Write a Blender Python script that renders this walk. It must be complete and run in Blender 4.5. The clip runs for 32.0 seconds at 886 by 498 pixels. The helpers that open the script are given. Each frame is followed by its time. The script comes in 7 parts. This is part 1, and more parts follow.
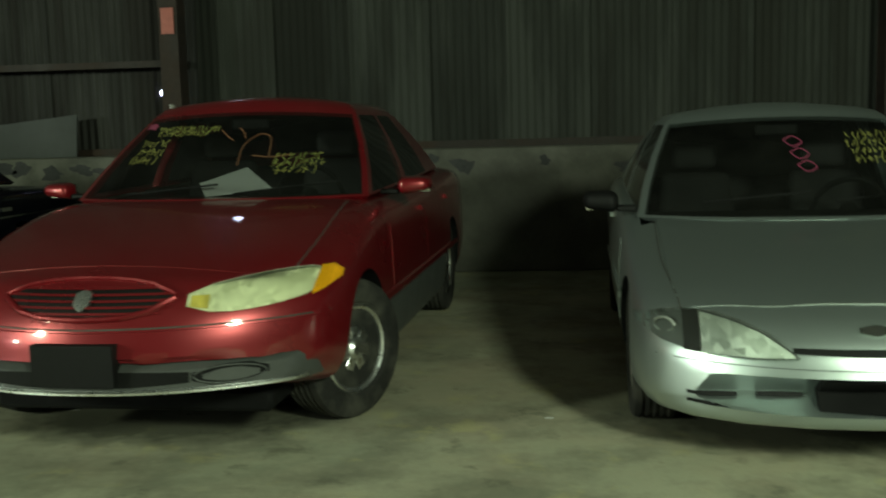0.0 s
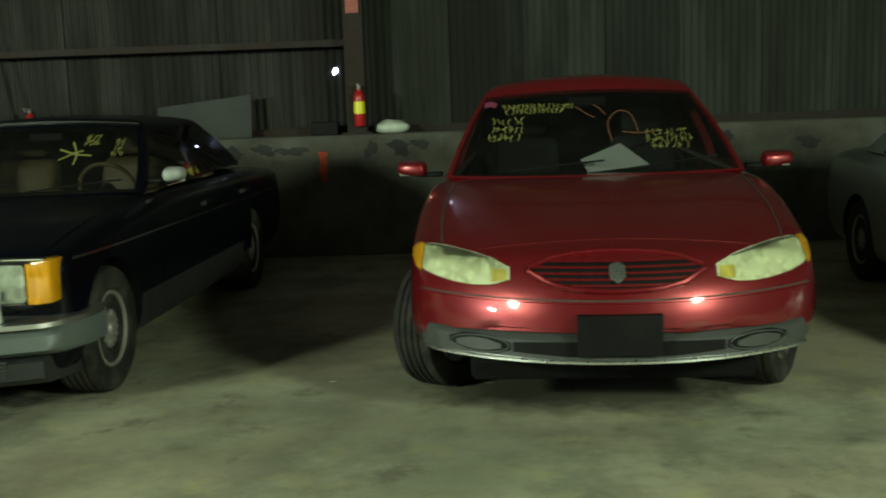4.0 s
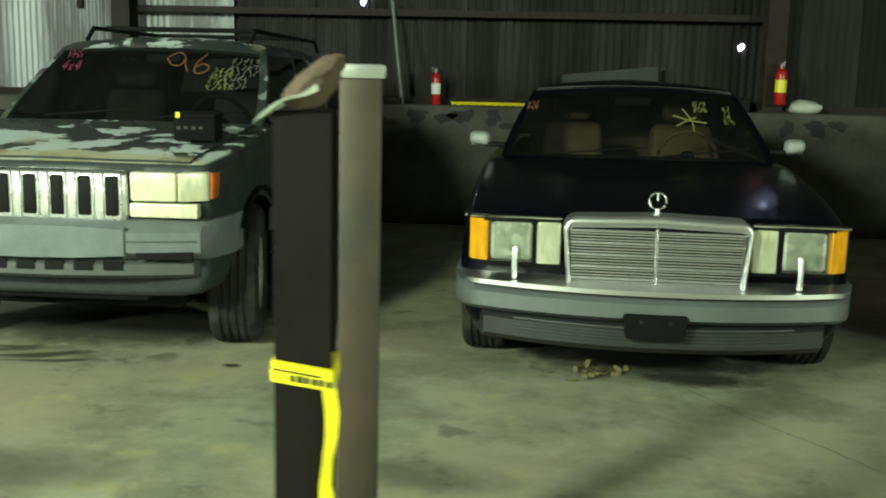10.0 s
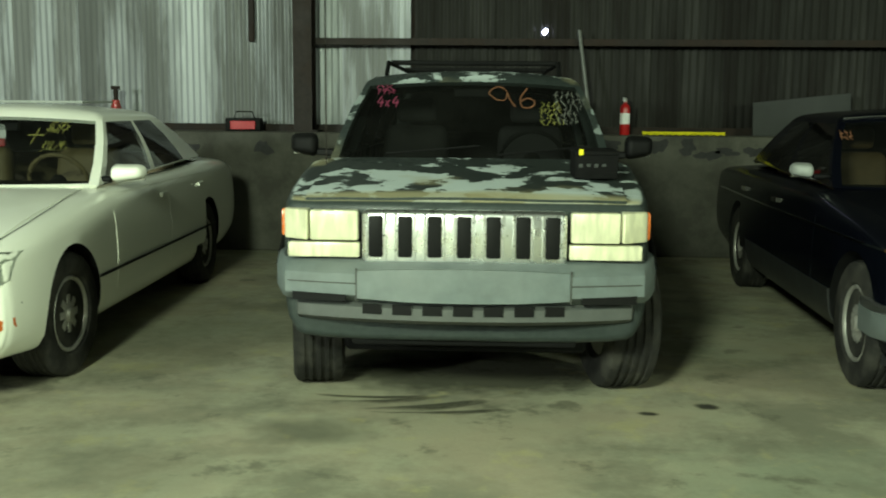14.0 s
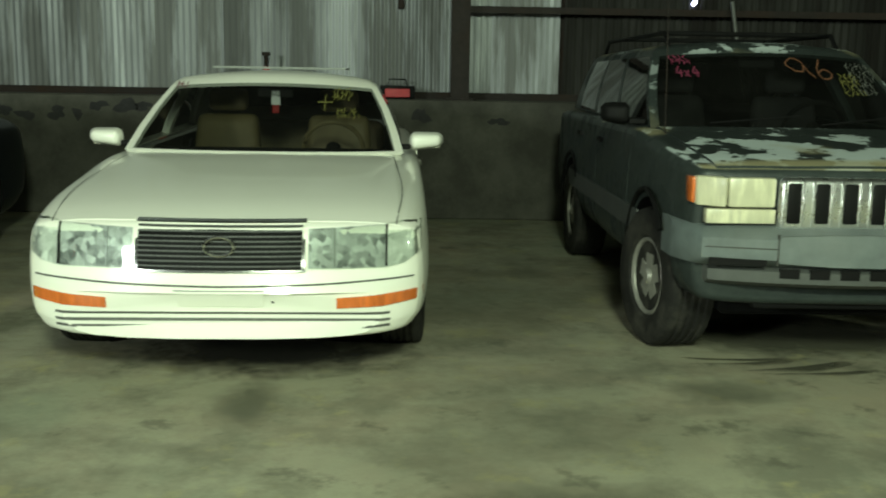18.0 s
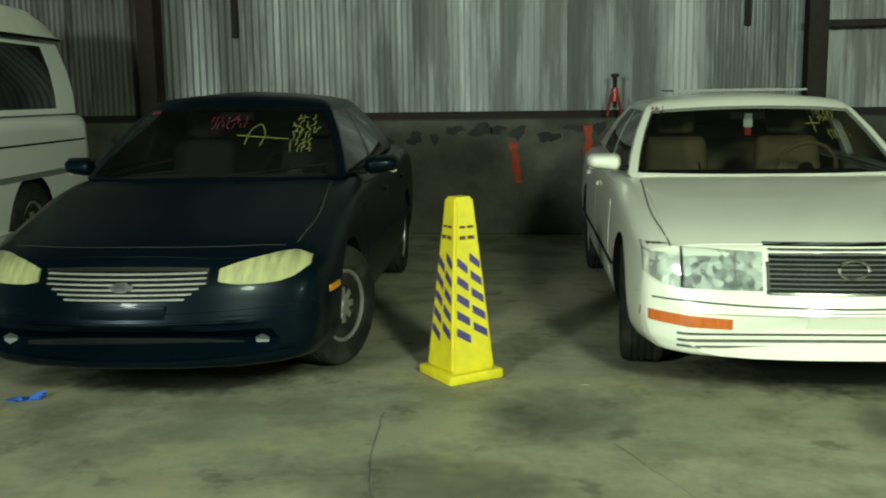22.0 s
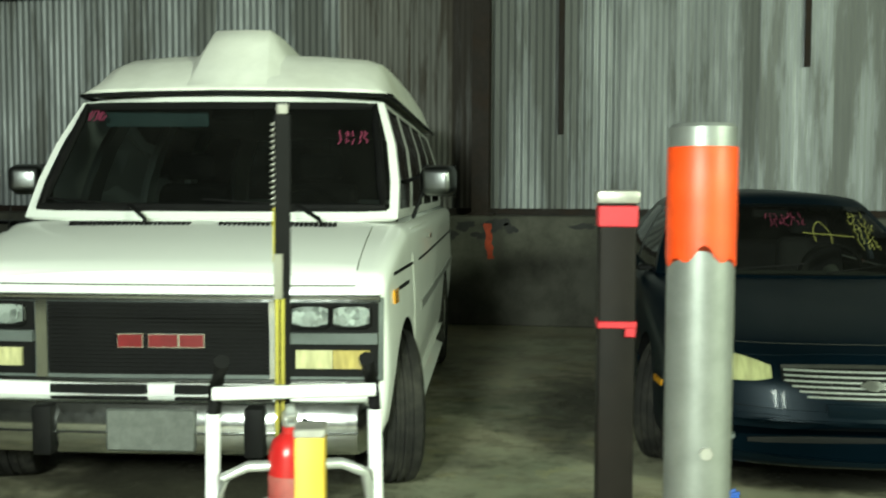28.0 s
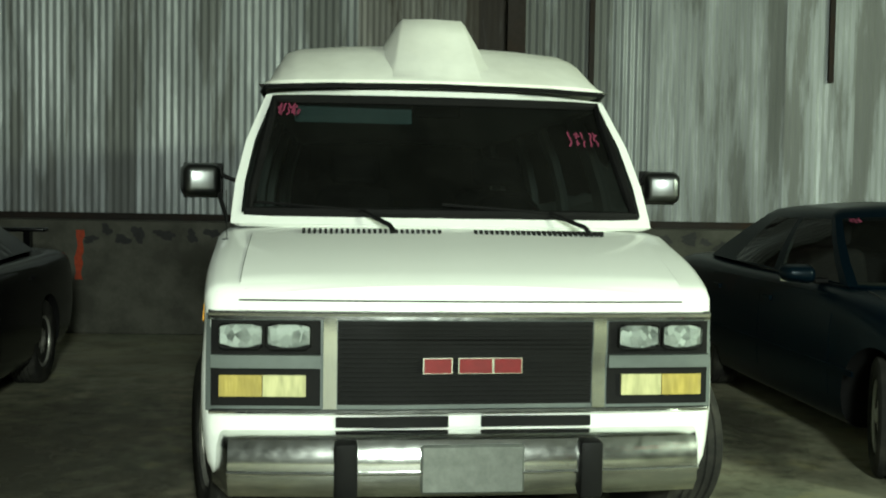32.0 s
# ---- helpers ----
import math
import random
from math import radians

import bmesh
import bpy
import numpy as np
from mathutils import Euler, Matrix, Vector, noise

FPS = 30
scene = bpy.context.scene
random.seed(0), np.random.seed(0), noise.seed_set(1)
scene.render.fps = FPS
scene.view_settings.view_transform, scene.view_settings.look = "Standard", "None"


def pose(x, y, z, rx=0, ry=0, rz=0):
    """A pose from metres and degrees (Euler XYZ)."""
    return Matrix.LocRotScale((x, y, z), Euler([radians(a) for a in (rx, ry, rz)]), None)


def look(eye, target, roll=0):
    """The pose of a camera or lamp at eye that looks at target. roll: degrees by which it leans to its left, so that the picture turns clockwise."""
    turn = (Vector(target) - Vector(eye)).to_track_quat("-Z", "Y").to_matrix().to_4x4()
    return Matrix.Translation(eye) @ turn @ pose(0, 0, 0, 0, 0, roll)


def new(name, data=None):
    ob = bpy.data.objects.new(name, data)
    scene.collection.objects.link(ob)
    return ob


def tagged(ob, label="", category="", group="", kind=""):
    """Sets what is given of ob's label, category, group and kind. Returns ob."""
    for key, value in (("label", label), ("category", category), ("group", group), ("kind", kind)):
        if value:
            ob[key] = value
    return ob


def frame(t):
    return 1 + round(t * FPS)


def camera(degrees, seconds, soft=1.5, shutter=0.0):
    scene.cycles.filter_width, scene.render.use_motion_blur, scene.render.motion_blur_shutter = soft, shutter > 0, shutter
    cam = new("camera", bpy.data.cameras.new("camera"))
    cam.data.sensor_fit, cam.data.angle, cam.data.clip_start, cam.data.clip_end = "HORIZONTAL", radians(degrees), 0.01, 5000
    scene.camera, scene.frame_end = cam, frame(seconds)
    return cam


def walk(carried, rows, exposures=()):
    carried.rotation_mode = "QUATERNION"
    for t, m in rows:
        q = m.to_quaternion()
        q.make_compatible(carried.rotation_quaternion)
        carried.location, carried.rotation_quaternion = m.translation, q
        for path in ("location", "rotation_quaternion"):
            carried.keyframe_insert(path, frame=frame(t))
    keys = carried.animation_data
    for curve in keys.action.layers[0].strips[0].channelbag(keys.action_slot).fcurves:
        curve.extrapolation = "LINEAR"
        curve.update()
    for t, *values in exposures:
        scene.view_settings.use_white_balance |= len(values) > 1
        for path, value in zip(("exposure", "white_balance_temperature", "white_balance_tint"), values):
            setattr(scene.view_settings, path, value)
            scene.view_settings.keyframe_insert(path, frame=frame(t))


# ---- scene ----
cam = camera(48.0, 32.0, 1.9, 0.5)
PATH = [
    (0, (0.013, 1.722, 1.31), (-0.155, 3.701, 1.075), -1.5),
    (0.5, (-0.302, 1.645, 1.329), (-0.473, 3.627, 1.128), 0.3),
    (1, (-0.504, 1.536, 1.313), (-0.644, 3.517, 1.071), -0.8),
    (1.5, (-0.817, 1.544, 1.306), (-0.93, 3.519, 1.008), 0.3),
    (2, (-1.06, 1.55, 1.325), (-1.183, 3.524, 1.03), 0.2),
    (2.5, (-1.345, 1.483, 1.367), (-1.382, 3.462, 1.085), 0.7),
    (4.5, (-2.594, 1.463, 1.365), (-2.653, 3.442, 1.086), -2.3),
    (5, (-2.884, 1.463, 1.332), (-3.016, 3.438, 1.044), 0.9),
    (5.5, (-3.132, 1.537, 1.358), (-3.292, 3.505, 1.041), -2.4),
    (6, (-3.39, 1.511, 1.357), (-3.637, 3.475, 1.076), 0.4),
    (6.5, (-3.698, 1.4, 1.345), (-3.859, 3.375, 1.073), 0.0),
    (7, (-3.913, 1.368, 1.341), (-4.119, 3.333, 1.032), 2.4),
    (7.5, (-4.234, 1.43, 1.389), (-4.337, 3.402, 1.07), 0.6),
    (8, (-4.469, 1.374, 1.368), (-4.539, 3.356, 1.112), 1.6),
    (8.5, (-4.732, 1.29, 1.388), (-4.731, 3.271, 1.112), 0.9),
    (9, (-5.014, 1.303, 1.36), (-5.103, 3.28, 1.07), 3.9),
    (9.5, (-5.318, 1.421, 1.346), (-5.471, 3.39, 1.025), 1.8),
    (10, (-5.611, 1.328, 1.36), (-5.765, 3.295, 1.031), 1.3),
    (10.5, (-5.905, 1.312, 1.366), (-5.958, 3.286, 1.049), -1.0),
    (11, (-6.176, 1.39, 1.369), (-6.242, 3.365, 1.065), 1.3),
    (11.5, (-6.424, 1.415, 1.388), (-6.566, 3.391, 1.115), 0.2),
    (12, (-6.676, 1.415, 1.376), (-6.765, 3.399, 1.146), 0.7),
    (12.5, (-6.945, 1.351, 1.374), (-6.996, 3.333, 1.115), 0.3),
    (13, (-7.181, 1.378, 1.37), (-7.302, 3.356, 1.106), -0.4),
    (13.5, (-7.432, 1.409, 1.389), (-7.541, 3.387, 1.112), 0.7),
    (14, (-7.66, 1.4, 1.364), (-7.773, 3.378, 1.089), 0.5),
    (14.5, (-7.912, 1.396, 1.365), (-7.946, 3.374, 1.07), 2.3),
    (15, (-8.153, 1.425, 1.371), (-8.224, 3.403, 1.08), 1.7),
    (15.5, (-8.441, 1.425, 1.381), (-8.567, 3.397, 1.071), 2.3),
    (17.5, (-9.469, 1.296, 1.358), (-9.572, 3.269, 1.044), 1.4),
    (18, (-9.759, 1.243, 1.342), (-9.748, 3.215, 1.007), 1.0),
    (18.5, (-10.039, 1.249, 1.34), (-10.123, 3.219, 1.005), 1.0),
    (19, (-10.344, 1.248, 1.372), (-10.573, 3.206, 1.033), -1.6),
    (19.5, (-10.554, 1.244, 1.374), (-10.755, 3.216, 1.11), 0.6),
    (20, (-10.762, 1.134, 1.389), (-10.935, 3.11, 1.134), -1.6),
    (20.5, (-11.058, 1.089, 1.359), (-11.253, 3.058, 1.066), 1.8),
    (21, (-11.369, 1.115, 1.393), (-11.73, 3.052, 1.053), -1.1),
    (21.5, (-11.607, 1.081, 1.393), (-11.985, 3.015, 1.054), 1.2),
    (22, (-11.866, 0.999, 1.4), (-12.124, 2.958, 1.093), -0.8),
    (22.5, (-12.179, 0.997, 1.392), (-12.456, 2.95, 1.064), 0.4),
    (23, (-12.479, 1.009, 1.413), (-12.804, 2.954, 1.083), -0.7),
    (23.5, (-12.734, 0.947, 1.402), (-12.958, 2.914, 1.118), -0.3),
    (24, (-12.995, 0.874, 1.411), (-13.141, 2.843, 1.097), 0.9),
    (24.5, (-13.288, 0.882, 1.39), (-13.501, 2.848, 1.091), 0.6),
    (26.5, (-14.314, 0.853, 1.393), (-14.616, 2.819, 1.184), 0.0),
    (27, (-14.531, 0.767, 1.415), (-14.904, 2.727, 1.277), -1.0),
    (27.5, (-14.79, 0.635, 1.424), (-15.097, 2.609, 1.344), -0.7),
    (28, (-15.001, 0.568, 1.426), (-15.31, 2.54, 1.306), 0.2),
    (28.5, (-15.203, 0.57, 1.487), (-15.588, 2.524, 1.304), -0.0),
    (29, (-15.53, 0.578, 1.445), (-16.019, 2.523, 1.309), -0.8),
    (29.4, (-15.786, 0.561, 1.427), (-16.207, 2.513, 1.307), -0.8),
    (29.5, (-15.815, 0.56, 1.427), (-16.238, 2.511, 1.316), -0.6),
    (30, (-16.048, 0.545, 1.402), (-16.403, 2.506, 1.239), -0.3),
    (30.2, (-16.166, 0.569, 1.403), (-16.516, 2.527, 1.191), 0.3),
    (30.5, (-16.31, 0.621, 1.427), (-16.642, 2.582, 1.221), -0.2),
    (31, (-16.514, 0.72, 1.419), (-16.699, 2.71, 1.355), 1.0),
    (31.5, (-16.86, 0.765, 1.396), (-16.896, 2.764, 1.337), 0.0),
    (32, (-16.983, 0.865, 1.381), (-16.976, 2.863, 1.288), 0.9),
]
walk(cam, [(t, look(eye, target, roll)) for t, eye, target, roll in PATH],
     exposures=[(0, -0.2), (2, -0.12), (5, -0.05), (7, 0.0), (8.5, -0.05), (10, 0.05), (12, -0.14), (14.5, -0.08), (16.5, -0.25), (18, -0.74), (21, -0.70), (22.5, -0.58), (24, -0.12), (26, 0.0), (27.3, -0.06), (28.5, -0.30), (30, -0.31), (32, -0.32)])

# ---- world and lamps ----
world = bpy.data.worlds.new("world")
world.use_nodes = True
world.node_tree.nodes["Background"].inputs[0].default_value = (0.002, 0.0025, 0.002, 1)
scene.world = world
scene.view_settings.exposure = 0.0
GREENISH, COOL = (0.80, 0.98, 0.70), (0.84, 0.98, 0.84)
LAMPS = [(3.2, -0.6, 3.85, 2350, GREENISH), (-9.4, -0.8, 3.9, 2850, GREENISH), (-16.1, -2.6, 3.3, 3200, COOL)]

# ---- materials ----


def nodes_of(name):
    m = bpy.data.materials.new(name)
    m.use_nodes = True
    nt = m.node_tree
    return m, nt, nt.nodes["Principled BSDF"]


def link(nt, a, b):
    nt.links.new(a, b)


def noise_node(nt, scale, detail=4.0, rough=0.6, stretch=None, seed=None):
    tc = nt.nodes.new("ShaderNodeTexCoord")
    mp = nt.nodes.new("ShaderNodeMapping")
    link(nt, tc.outputs["Object"], mp.inputs["Vector"])
    if stretch:
        mp.inputs["Scale"].default_value = stretch
    if seed:
        mp.inputs["Location"].default_value = (seed, seed * 1.7, seed * 0.6)
    n = nt.nodes.new("ShaderNodeTexNoise")
    n.inputs["Scale"].default_value = scale
    n.inputs["Detail"].default_value = detail
    n.inputs["Roughness"].default_value = rough
    link(nt, mp.outputs["Vector"], n.inputs["Vector"])
    return n.outputs["Fac"]


def ramp(nt, fac, a, b, lo=0.0, hi=1.0):
    r = nt.nodes.new("ShaderNodeMapRange")
    r.inputs["From Min"].default_value = a
    r.inputs["From Max"].default_value = b
    r.inputs["To Min"].default_value = lo
    r.inputs["To Max"].default_value = hi
    link(nt, fac, r.inputs["Value"])
    return r.outputs["Result"]


def mixc(nt, fac, a, b):
    x = nt.nodes.new("ShaderNodeMix")
    x.data_type = "RGBA"
    for s, v in ((6, a), (7, b)):
        if isinstance(v, tuple):
            x.inputs[s].default_value = (*v, 1)
        else:
            link(nt, v, x.inputs[s])
    if isinstance(fac, float):
        x.inputs[0].default_value = fac
    else:
        link(nt, fac, x.inputs[0])
    return x.outputs[2]


def bump(nt, bsdf, fac, strength, dist=0.01):
    b = nt.nodes.new("ShaderNodeBump")
    b.inputs["Strength"].default_value = strength
    b.inputs["Distance"].default_value = dist
    link(nt, fac, b.inputs["Height"])
    link(nt, b.outputs["Normal"], bsdf.inputs["Normal"])


def plain(name, c, rough=0.5, metal=0.0, vary=0.25, scale=14.0, bumps=0.05, dirt=None, dirt_amount=0.35):
    """A surface with grain at a fine scale and blotches at a coarse one."""
    m, nt, b = nodes_of(name)
    fine, coarse = noise_node(nt, scale, 5), noise_node(nt, scale / 9, 4, seed=3.1)
    dark = tuple(v * (1 - vary) for v in c)
    col = mixc(nt, ramp(nt, fine, 0.3, 0.7), dark, c)
    col = mixc(nt, ramp(nt, coarse, 0.45, 0.75, 0, dirt_amount), col, dirt or tuple(v * 0.6 for v in c))
    link(nt, col, b.inputs["Base Color"])
    link(nt, ramp(nt, coarse, 0.3, 0.8, rough * 0.85, min(1, rough * 1.25)), b.inputs["Roughness"])
    b.inputs["Metallic"].default_value = metal
    if bumps:
        bump(nt, b, fine, bumps, 0.004)
    return m


def paint(name, c, dust=(0.25, 0.24, 0.2), dusty=0.25, rough=0.28, coat=0.6, metal=0.0, spec=0.5):
    """Car paint with a clear coat and a thin film of dust on it."""
    m, nt, b = nodes_of(name)
    film = noise_node(nt, 2.2, 6, seed=1.3)
    spots = noise_node(nt, 60, 3, seed=5.0)
    geo = nt.nodes.new("ShaderNodeNewGeometry")
    sep = nt.nodes.new("ShaderNodeSeparateXYZ")
    link(nt, geo.outputs["Normal"], sep.inputs[0])
    up = ramp(nt, sep.outputs["Z"], 0.2, 1.0, 0.35, 1.0)
    mul = nt.nodes.new("ShaderNodeMath")
    mul.operation = "MULTIPLY"
    link(nt, ramp(nt, film, 0.3, 0.75, dusty * 0.4, dusty), mul.inputs[0])
    link(nt, up, mul.inputs[1])
    col = mixc(nt, mul.outputs[0], c, dust)
    col = mixc(nt, ramp(nt, spots, 0.68, 0.75, 0, 0.25 * dusty), col, dust)
    link(nt, col, b.inputs["Base Color"])
    link(nt, ramp(nt, film, 0.3, 0.75, rough, rough + dusty * 0.7), b.inputs["Roughness"])
    b.inputs["Metallic"].default_value = metal
    b.inputs["Specular IOR Level"].default_value = spec
    b.inputs["Coat Weight"].default_value = coat
    b.inputs["Coat Roughness"].default_value = 0.06
    return m


def chrome_like(name, c, rough):
    m, nt, b = nodes_of(name)
    n = noise_node(nt, 25, 4)
    link(nt, mixc(nt, ramp(nt, n, 0.5, 0.8), c, tuple(v * 0.88 for v in c)), b.inputs["Base Color"])
    link(nt, ramp(nt, n, 0.35, 0.75, rough, rough + 0.08), b.inputs["Roughness"])
    b.inputs["Metallic"].default_value = 1.0
    return m


def lens_like(name, c, rough=0.12, ribs=90.0):
    """Moulded lamp cover: bright, ribbed, glossy."""
    m, nt, b = nodes_of(name)
    n = noise_node(nt, 9, 4)
    facet = noise_node(nt, 22, 2, 0.5, stretch=(1.6, 0.2, 0.35))
    col = mixc(nt, ramp(nt, facet, 0.38, 0.62), c, tuple(v * 0.66 for v in c))
    col = mixc(nt, ramp(nt, n, 0.4, 0.7), col, tuple(v * 0.75 for v in c))
    link(nt, col, b.inputs["Base Color"])
    b.inputs["Roughness"].default_value = rough
    b.inputs["Coat Weight"].default_value = 0.8
    b.inputs["Coat Roughness"].default_value = 0.05
    w = noise_node(nt, ribs, 1, stretch=(1, 1, 0.15))
    bump(nt, b, w, 0.35, 0.004)
    return m


def facet_lamp(name, dark, light, scale=34.0, metal=0.45):
    """Stepped reflector seen through a lamp cover: small facets from dark to bright."""
    m, nt, b = nodes_of(name)
    tc = nt.nodes.new("ShaderNodeTexCoord")
    mp = nt.nodes.new("ShaderNodeMapping")
    mp.inputs["Scale"].default_value = (1.0, 0.3, 0.8)
    link(nt, tc.outputs["Object"], mp.inputs["Vector"])
    v = nt.nodes.new("ShaderNodeTexVoronoi")
    v.inputs["Scale"].default_value = scale
    link(nt, mp.outputs[0], v.inputs["Vector"])
    sep = nt.nodes.new("ShaderNodeSeparateColor")
    link(nt, v.outputs["Color"], sep.inputs[0])
    mid = tuple((p + q) / 2 for p, q in zip(dark, light))
    col = mixc(nt, ramp(nt, sep.outputs[0], 0.25, 0.95), dark, light)
    col = mixc(nt, ramp(nt, noise_node(nt, 11, 3, 0.5, stretch=(1, 0.3, 1.6)), 0.38, 0.62, 0.0, 0.8), col, mid)
    link(nt, col, b.inputs["Base Color"])
    b.inputs["Metallic"].default_value = metal
    b.inputs["Roughness"].default_value = 0.42
    bump(nt, b, sep.outputs[1], 0.25, 0.003)
    return m


def glass_like(name, tint, gloss=0.03, haze=0.025, haze_c=(0.30, 0.31, 0.27)):
    m = bpy.data.materials.new(name)
    m.use_nodes = True
    nt = m.node_tree
    nt.nodes.remove(nt.nodes["Principled BSDF"])
    out = nt.nodes["Material Output"]
    tr = nt.nodes.new("ShaderNodeBsdfTransparent")
    tr.inputs[0].default_value = (*tint, 1)
    gl = nt.nodes.new("ShaderNodeBsdfGlossy")
    gl.inputs["Roughness"].default_value = gloss
    df = nt.nodes.new("ShaderNodeBsdfDiffuse")
    df.inputs[0].default_value = (*haze_c, 1)
    film = nt.nodes.new("ShaderNodeMixShader")
    link(nt, ramp(nt, noise_node(nt, 3.0, 6, 0.7), 0.35, 0.8, haze * 0.3, haze), film.inputs[0])
    link(nt, tr.outputs[0], film.inputs[1])
    link(nt, df.outputs[0], film.inputs[2])
    fr = nt.nodes.new("ShaderNodeFresnel")
    fr.inputs["IOR"].default_value = 1.45
    mx = nt.nodes.new("ShaderNodeMixShader")
    link(nt, fr.outputs[0], mx.inputs[0])
    link(nt, film.outputs[0], mx.inputs[1])
    link(nt, gl.outputs[0], mx.inputs[2])
    link(nt, mx.outputs[0], out.inputs["Surface"])
    return m


def concrete(name, c, stain, wet=False):
    m, nt, b = nodes_of(name)
    big = noise_node(nt, 0.45, 6, 0.62)
    mid = noise_node(nt, 2.3, 7, 0.66, seed=2.0)
    fine = noise_node(nt, 70, 4, seed=7.0)
    streak = noise_node(nt, 1.1, 5, 0.6, stretch=(0.35, 1.6, 1.0), seed=9.0)
    col = mixc(nt, ramp(nt, mid, 0.42, 0.60), c, tuple(v * 0.58 for v in c))
    if wet:
        hue = noise_node(nt, 0.75, 6, 0.65, seed=13.0)
        blot = noise_node(nt, 3.4, 6, 0.7, seed=21.0)
        col = mixc(nt, ramp(nt, hue, 0.50, 0.66, 0, 0.75), col, (0.39, 0.335, 0.235))
        col = mixc(nt, ramp(nt, hue, 0.46, 0.34, 0, 0.6), col, (0.25, 0.29, 0.205))
        col = mixc(nt, ramp(nt, blot, 0.56, 0.66, 0, 0.6), col, (0.44, 0.40, 0.20))
        col = mixc(nt, ramp(nt, blot, 0.41, 0.33, 0, 0.7), col, tuple(v * 0.8 for v in stain))
    col = mixc(nt, ramp(nt, big, 0.48, 0.72, 0, 0.75), col, stain)
    col = mixc(nt, ramp(nt, streak, 0.58, 0.74, 0, 0.35), col, tuple(v * 0.55 for v in stain))
    col = mixc(nt, ramp(nt, fine, 0.3, 0.7, 0, 0.22), col, tuple(v * 0.5 for v in c))
    link(nt, col, b.inputs["Base Color"])
    link(nt, ramp(nt, mid, 0.3, 0.75, 0.42 if wet else 0.7, 0.75 if wet else 0.95), b.inputs["Roughness"])
    bump(nt, b, mid, 0.18, 0.01)
    return m


def floor_patch(name, c, strength, core=0.1):
    """Dark patch on concrete, for dirt and painted shade: dense in the middle, broken up towards its edge."""
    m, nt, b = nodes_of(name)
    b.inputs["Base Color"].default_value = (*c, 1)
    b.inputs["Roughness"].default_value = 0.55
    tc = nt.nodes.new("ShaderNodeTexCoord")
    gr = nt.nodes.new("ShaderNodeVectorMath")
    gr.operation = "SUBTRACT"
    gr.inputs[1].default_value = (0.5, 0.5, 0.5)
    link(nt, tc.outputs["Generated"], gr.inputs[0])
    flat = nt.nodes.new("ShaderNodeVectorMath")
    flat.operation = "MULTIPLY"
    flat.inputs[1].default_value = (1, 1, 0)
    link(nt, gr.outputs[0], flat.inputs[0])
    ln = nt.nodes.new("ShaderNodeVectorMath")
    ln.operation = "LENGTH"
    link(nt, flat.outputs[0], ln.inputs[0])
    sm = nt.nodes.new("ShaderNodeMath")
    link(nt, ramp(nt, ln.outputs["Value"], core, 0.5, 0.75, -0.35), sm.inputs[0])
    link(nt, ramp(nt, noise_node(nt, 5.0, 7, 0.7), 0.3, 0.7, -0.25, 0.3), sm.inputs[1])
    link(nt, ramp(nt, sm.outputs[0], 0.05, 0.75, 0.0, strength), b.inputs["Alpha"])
    return m


def sheet_metal(name, c, rust, rusty, metal=0.35, rough=0.45, bright=0.0):
    """Weathered corrugated sheet: streaks that run down, stains in patches, every sheet its own shade."""
    m, nt, b = nodes_of(name)
    info = nt.nodes.new("ShaderNodeObjectInfo")
    tc = nt.nodes.new("ShaderNodeTexCoord")
    shift = nt.nodes.new("ShaderNodeVectorMath")
    shift.operation = "MULTIPLY_ADD"
    shift.inputs[1].default_value = (37.0, 11.0, 23.0)
    comb = nt.nodes.new("ShaderNodeCombineXYZ")
    for i in range(3):
        link(nt, info.outputs["Random"], comb.inputs[i])
    link(nt, comb.outputs[0], shift.inputs[0])
    link(nt, tc.outputs["Object"], shift.inputs[2])

    def tex(scale, stretch, detail):
        mp = nt.nodes.new("ShaderNodeMapping")
        mp.inputs["Scale"].default_value = stretch
        link(nt, shift.outputs[0], mp.inputs["Vector"])
        n = nt.nodes.new("ShaderNodeTexNoise")
        n.inputs["Scale"].default_value = scale
        n.inputs["Detail"].default_value = detail
        n.inputs["Roughness"].default_value = 0.65
        link(nt, mp.outputs[0], n.inputs["Vector"])
        return n.outputs["Fac"]
    runs = tex(4.0, (1.6, 1.0, 0.10), 4)
    patch = tex(1.25, (1.7, 1.0, 0.20), 8)
    shade = ramp(nt, info.outputs["Random"], 0, 1, 0.62, 1.0)
    hue = nt.nodes.new("ShaderNodeMix")
    hue.data_type = "RGBA"
    hue.blend_type = "MULTIPLY"
    hue.inputs[0].default_value = 1.0
    col = mixc(nt, ramp(nt, runs, 0.36, 0.64), c, tuple(v * 0.80 for v in c))
    col = mixc(nt, ramp(nt, patch, 0.47, 0.40, 0, 0.7), col, tuple(min(0.8, v * 1.35) for v in c))
    col = mixc(nt, ramp(nt, patch, 0.51, 0.56, 0, rusty), col, rust)
    link(nt, col, hue.inputs[6])
    g = nt.nodes.new("ShaderNodeCombineXYZ")
    for i in range(3):
        link(nt, shade, g.inputs[i])
    link(nt, g.outputs[0], hue.inputs[7])
    link(nt, hue.outputs[2], b.inputs["Base Color"])
    b.inputs["Metallic"].default_value = metal
    link(nt, ramp(nt, patch, 0.4, 0.65, rough, min(1, rough + 0.35)), b.inputs["Roughness"])
    bump(nt, b, runs, 0.08, 0.004)
    return m


M = {}


def dull(m, spec):
    m.node_tree.nodes["Principled BSDF"].inputs["Specular IOR Level"].default_value = spec


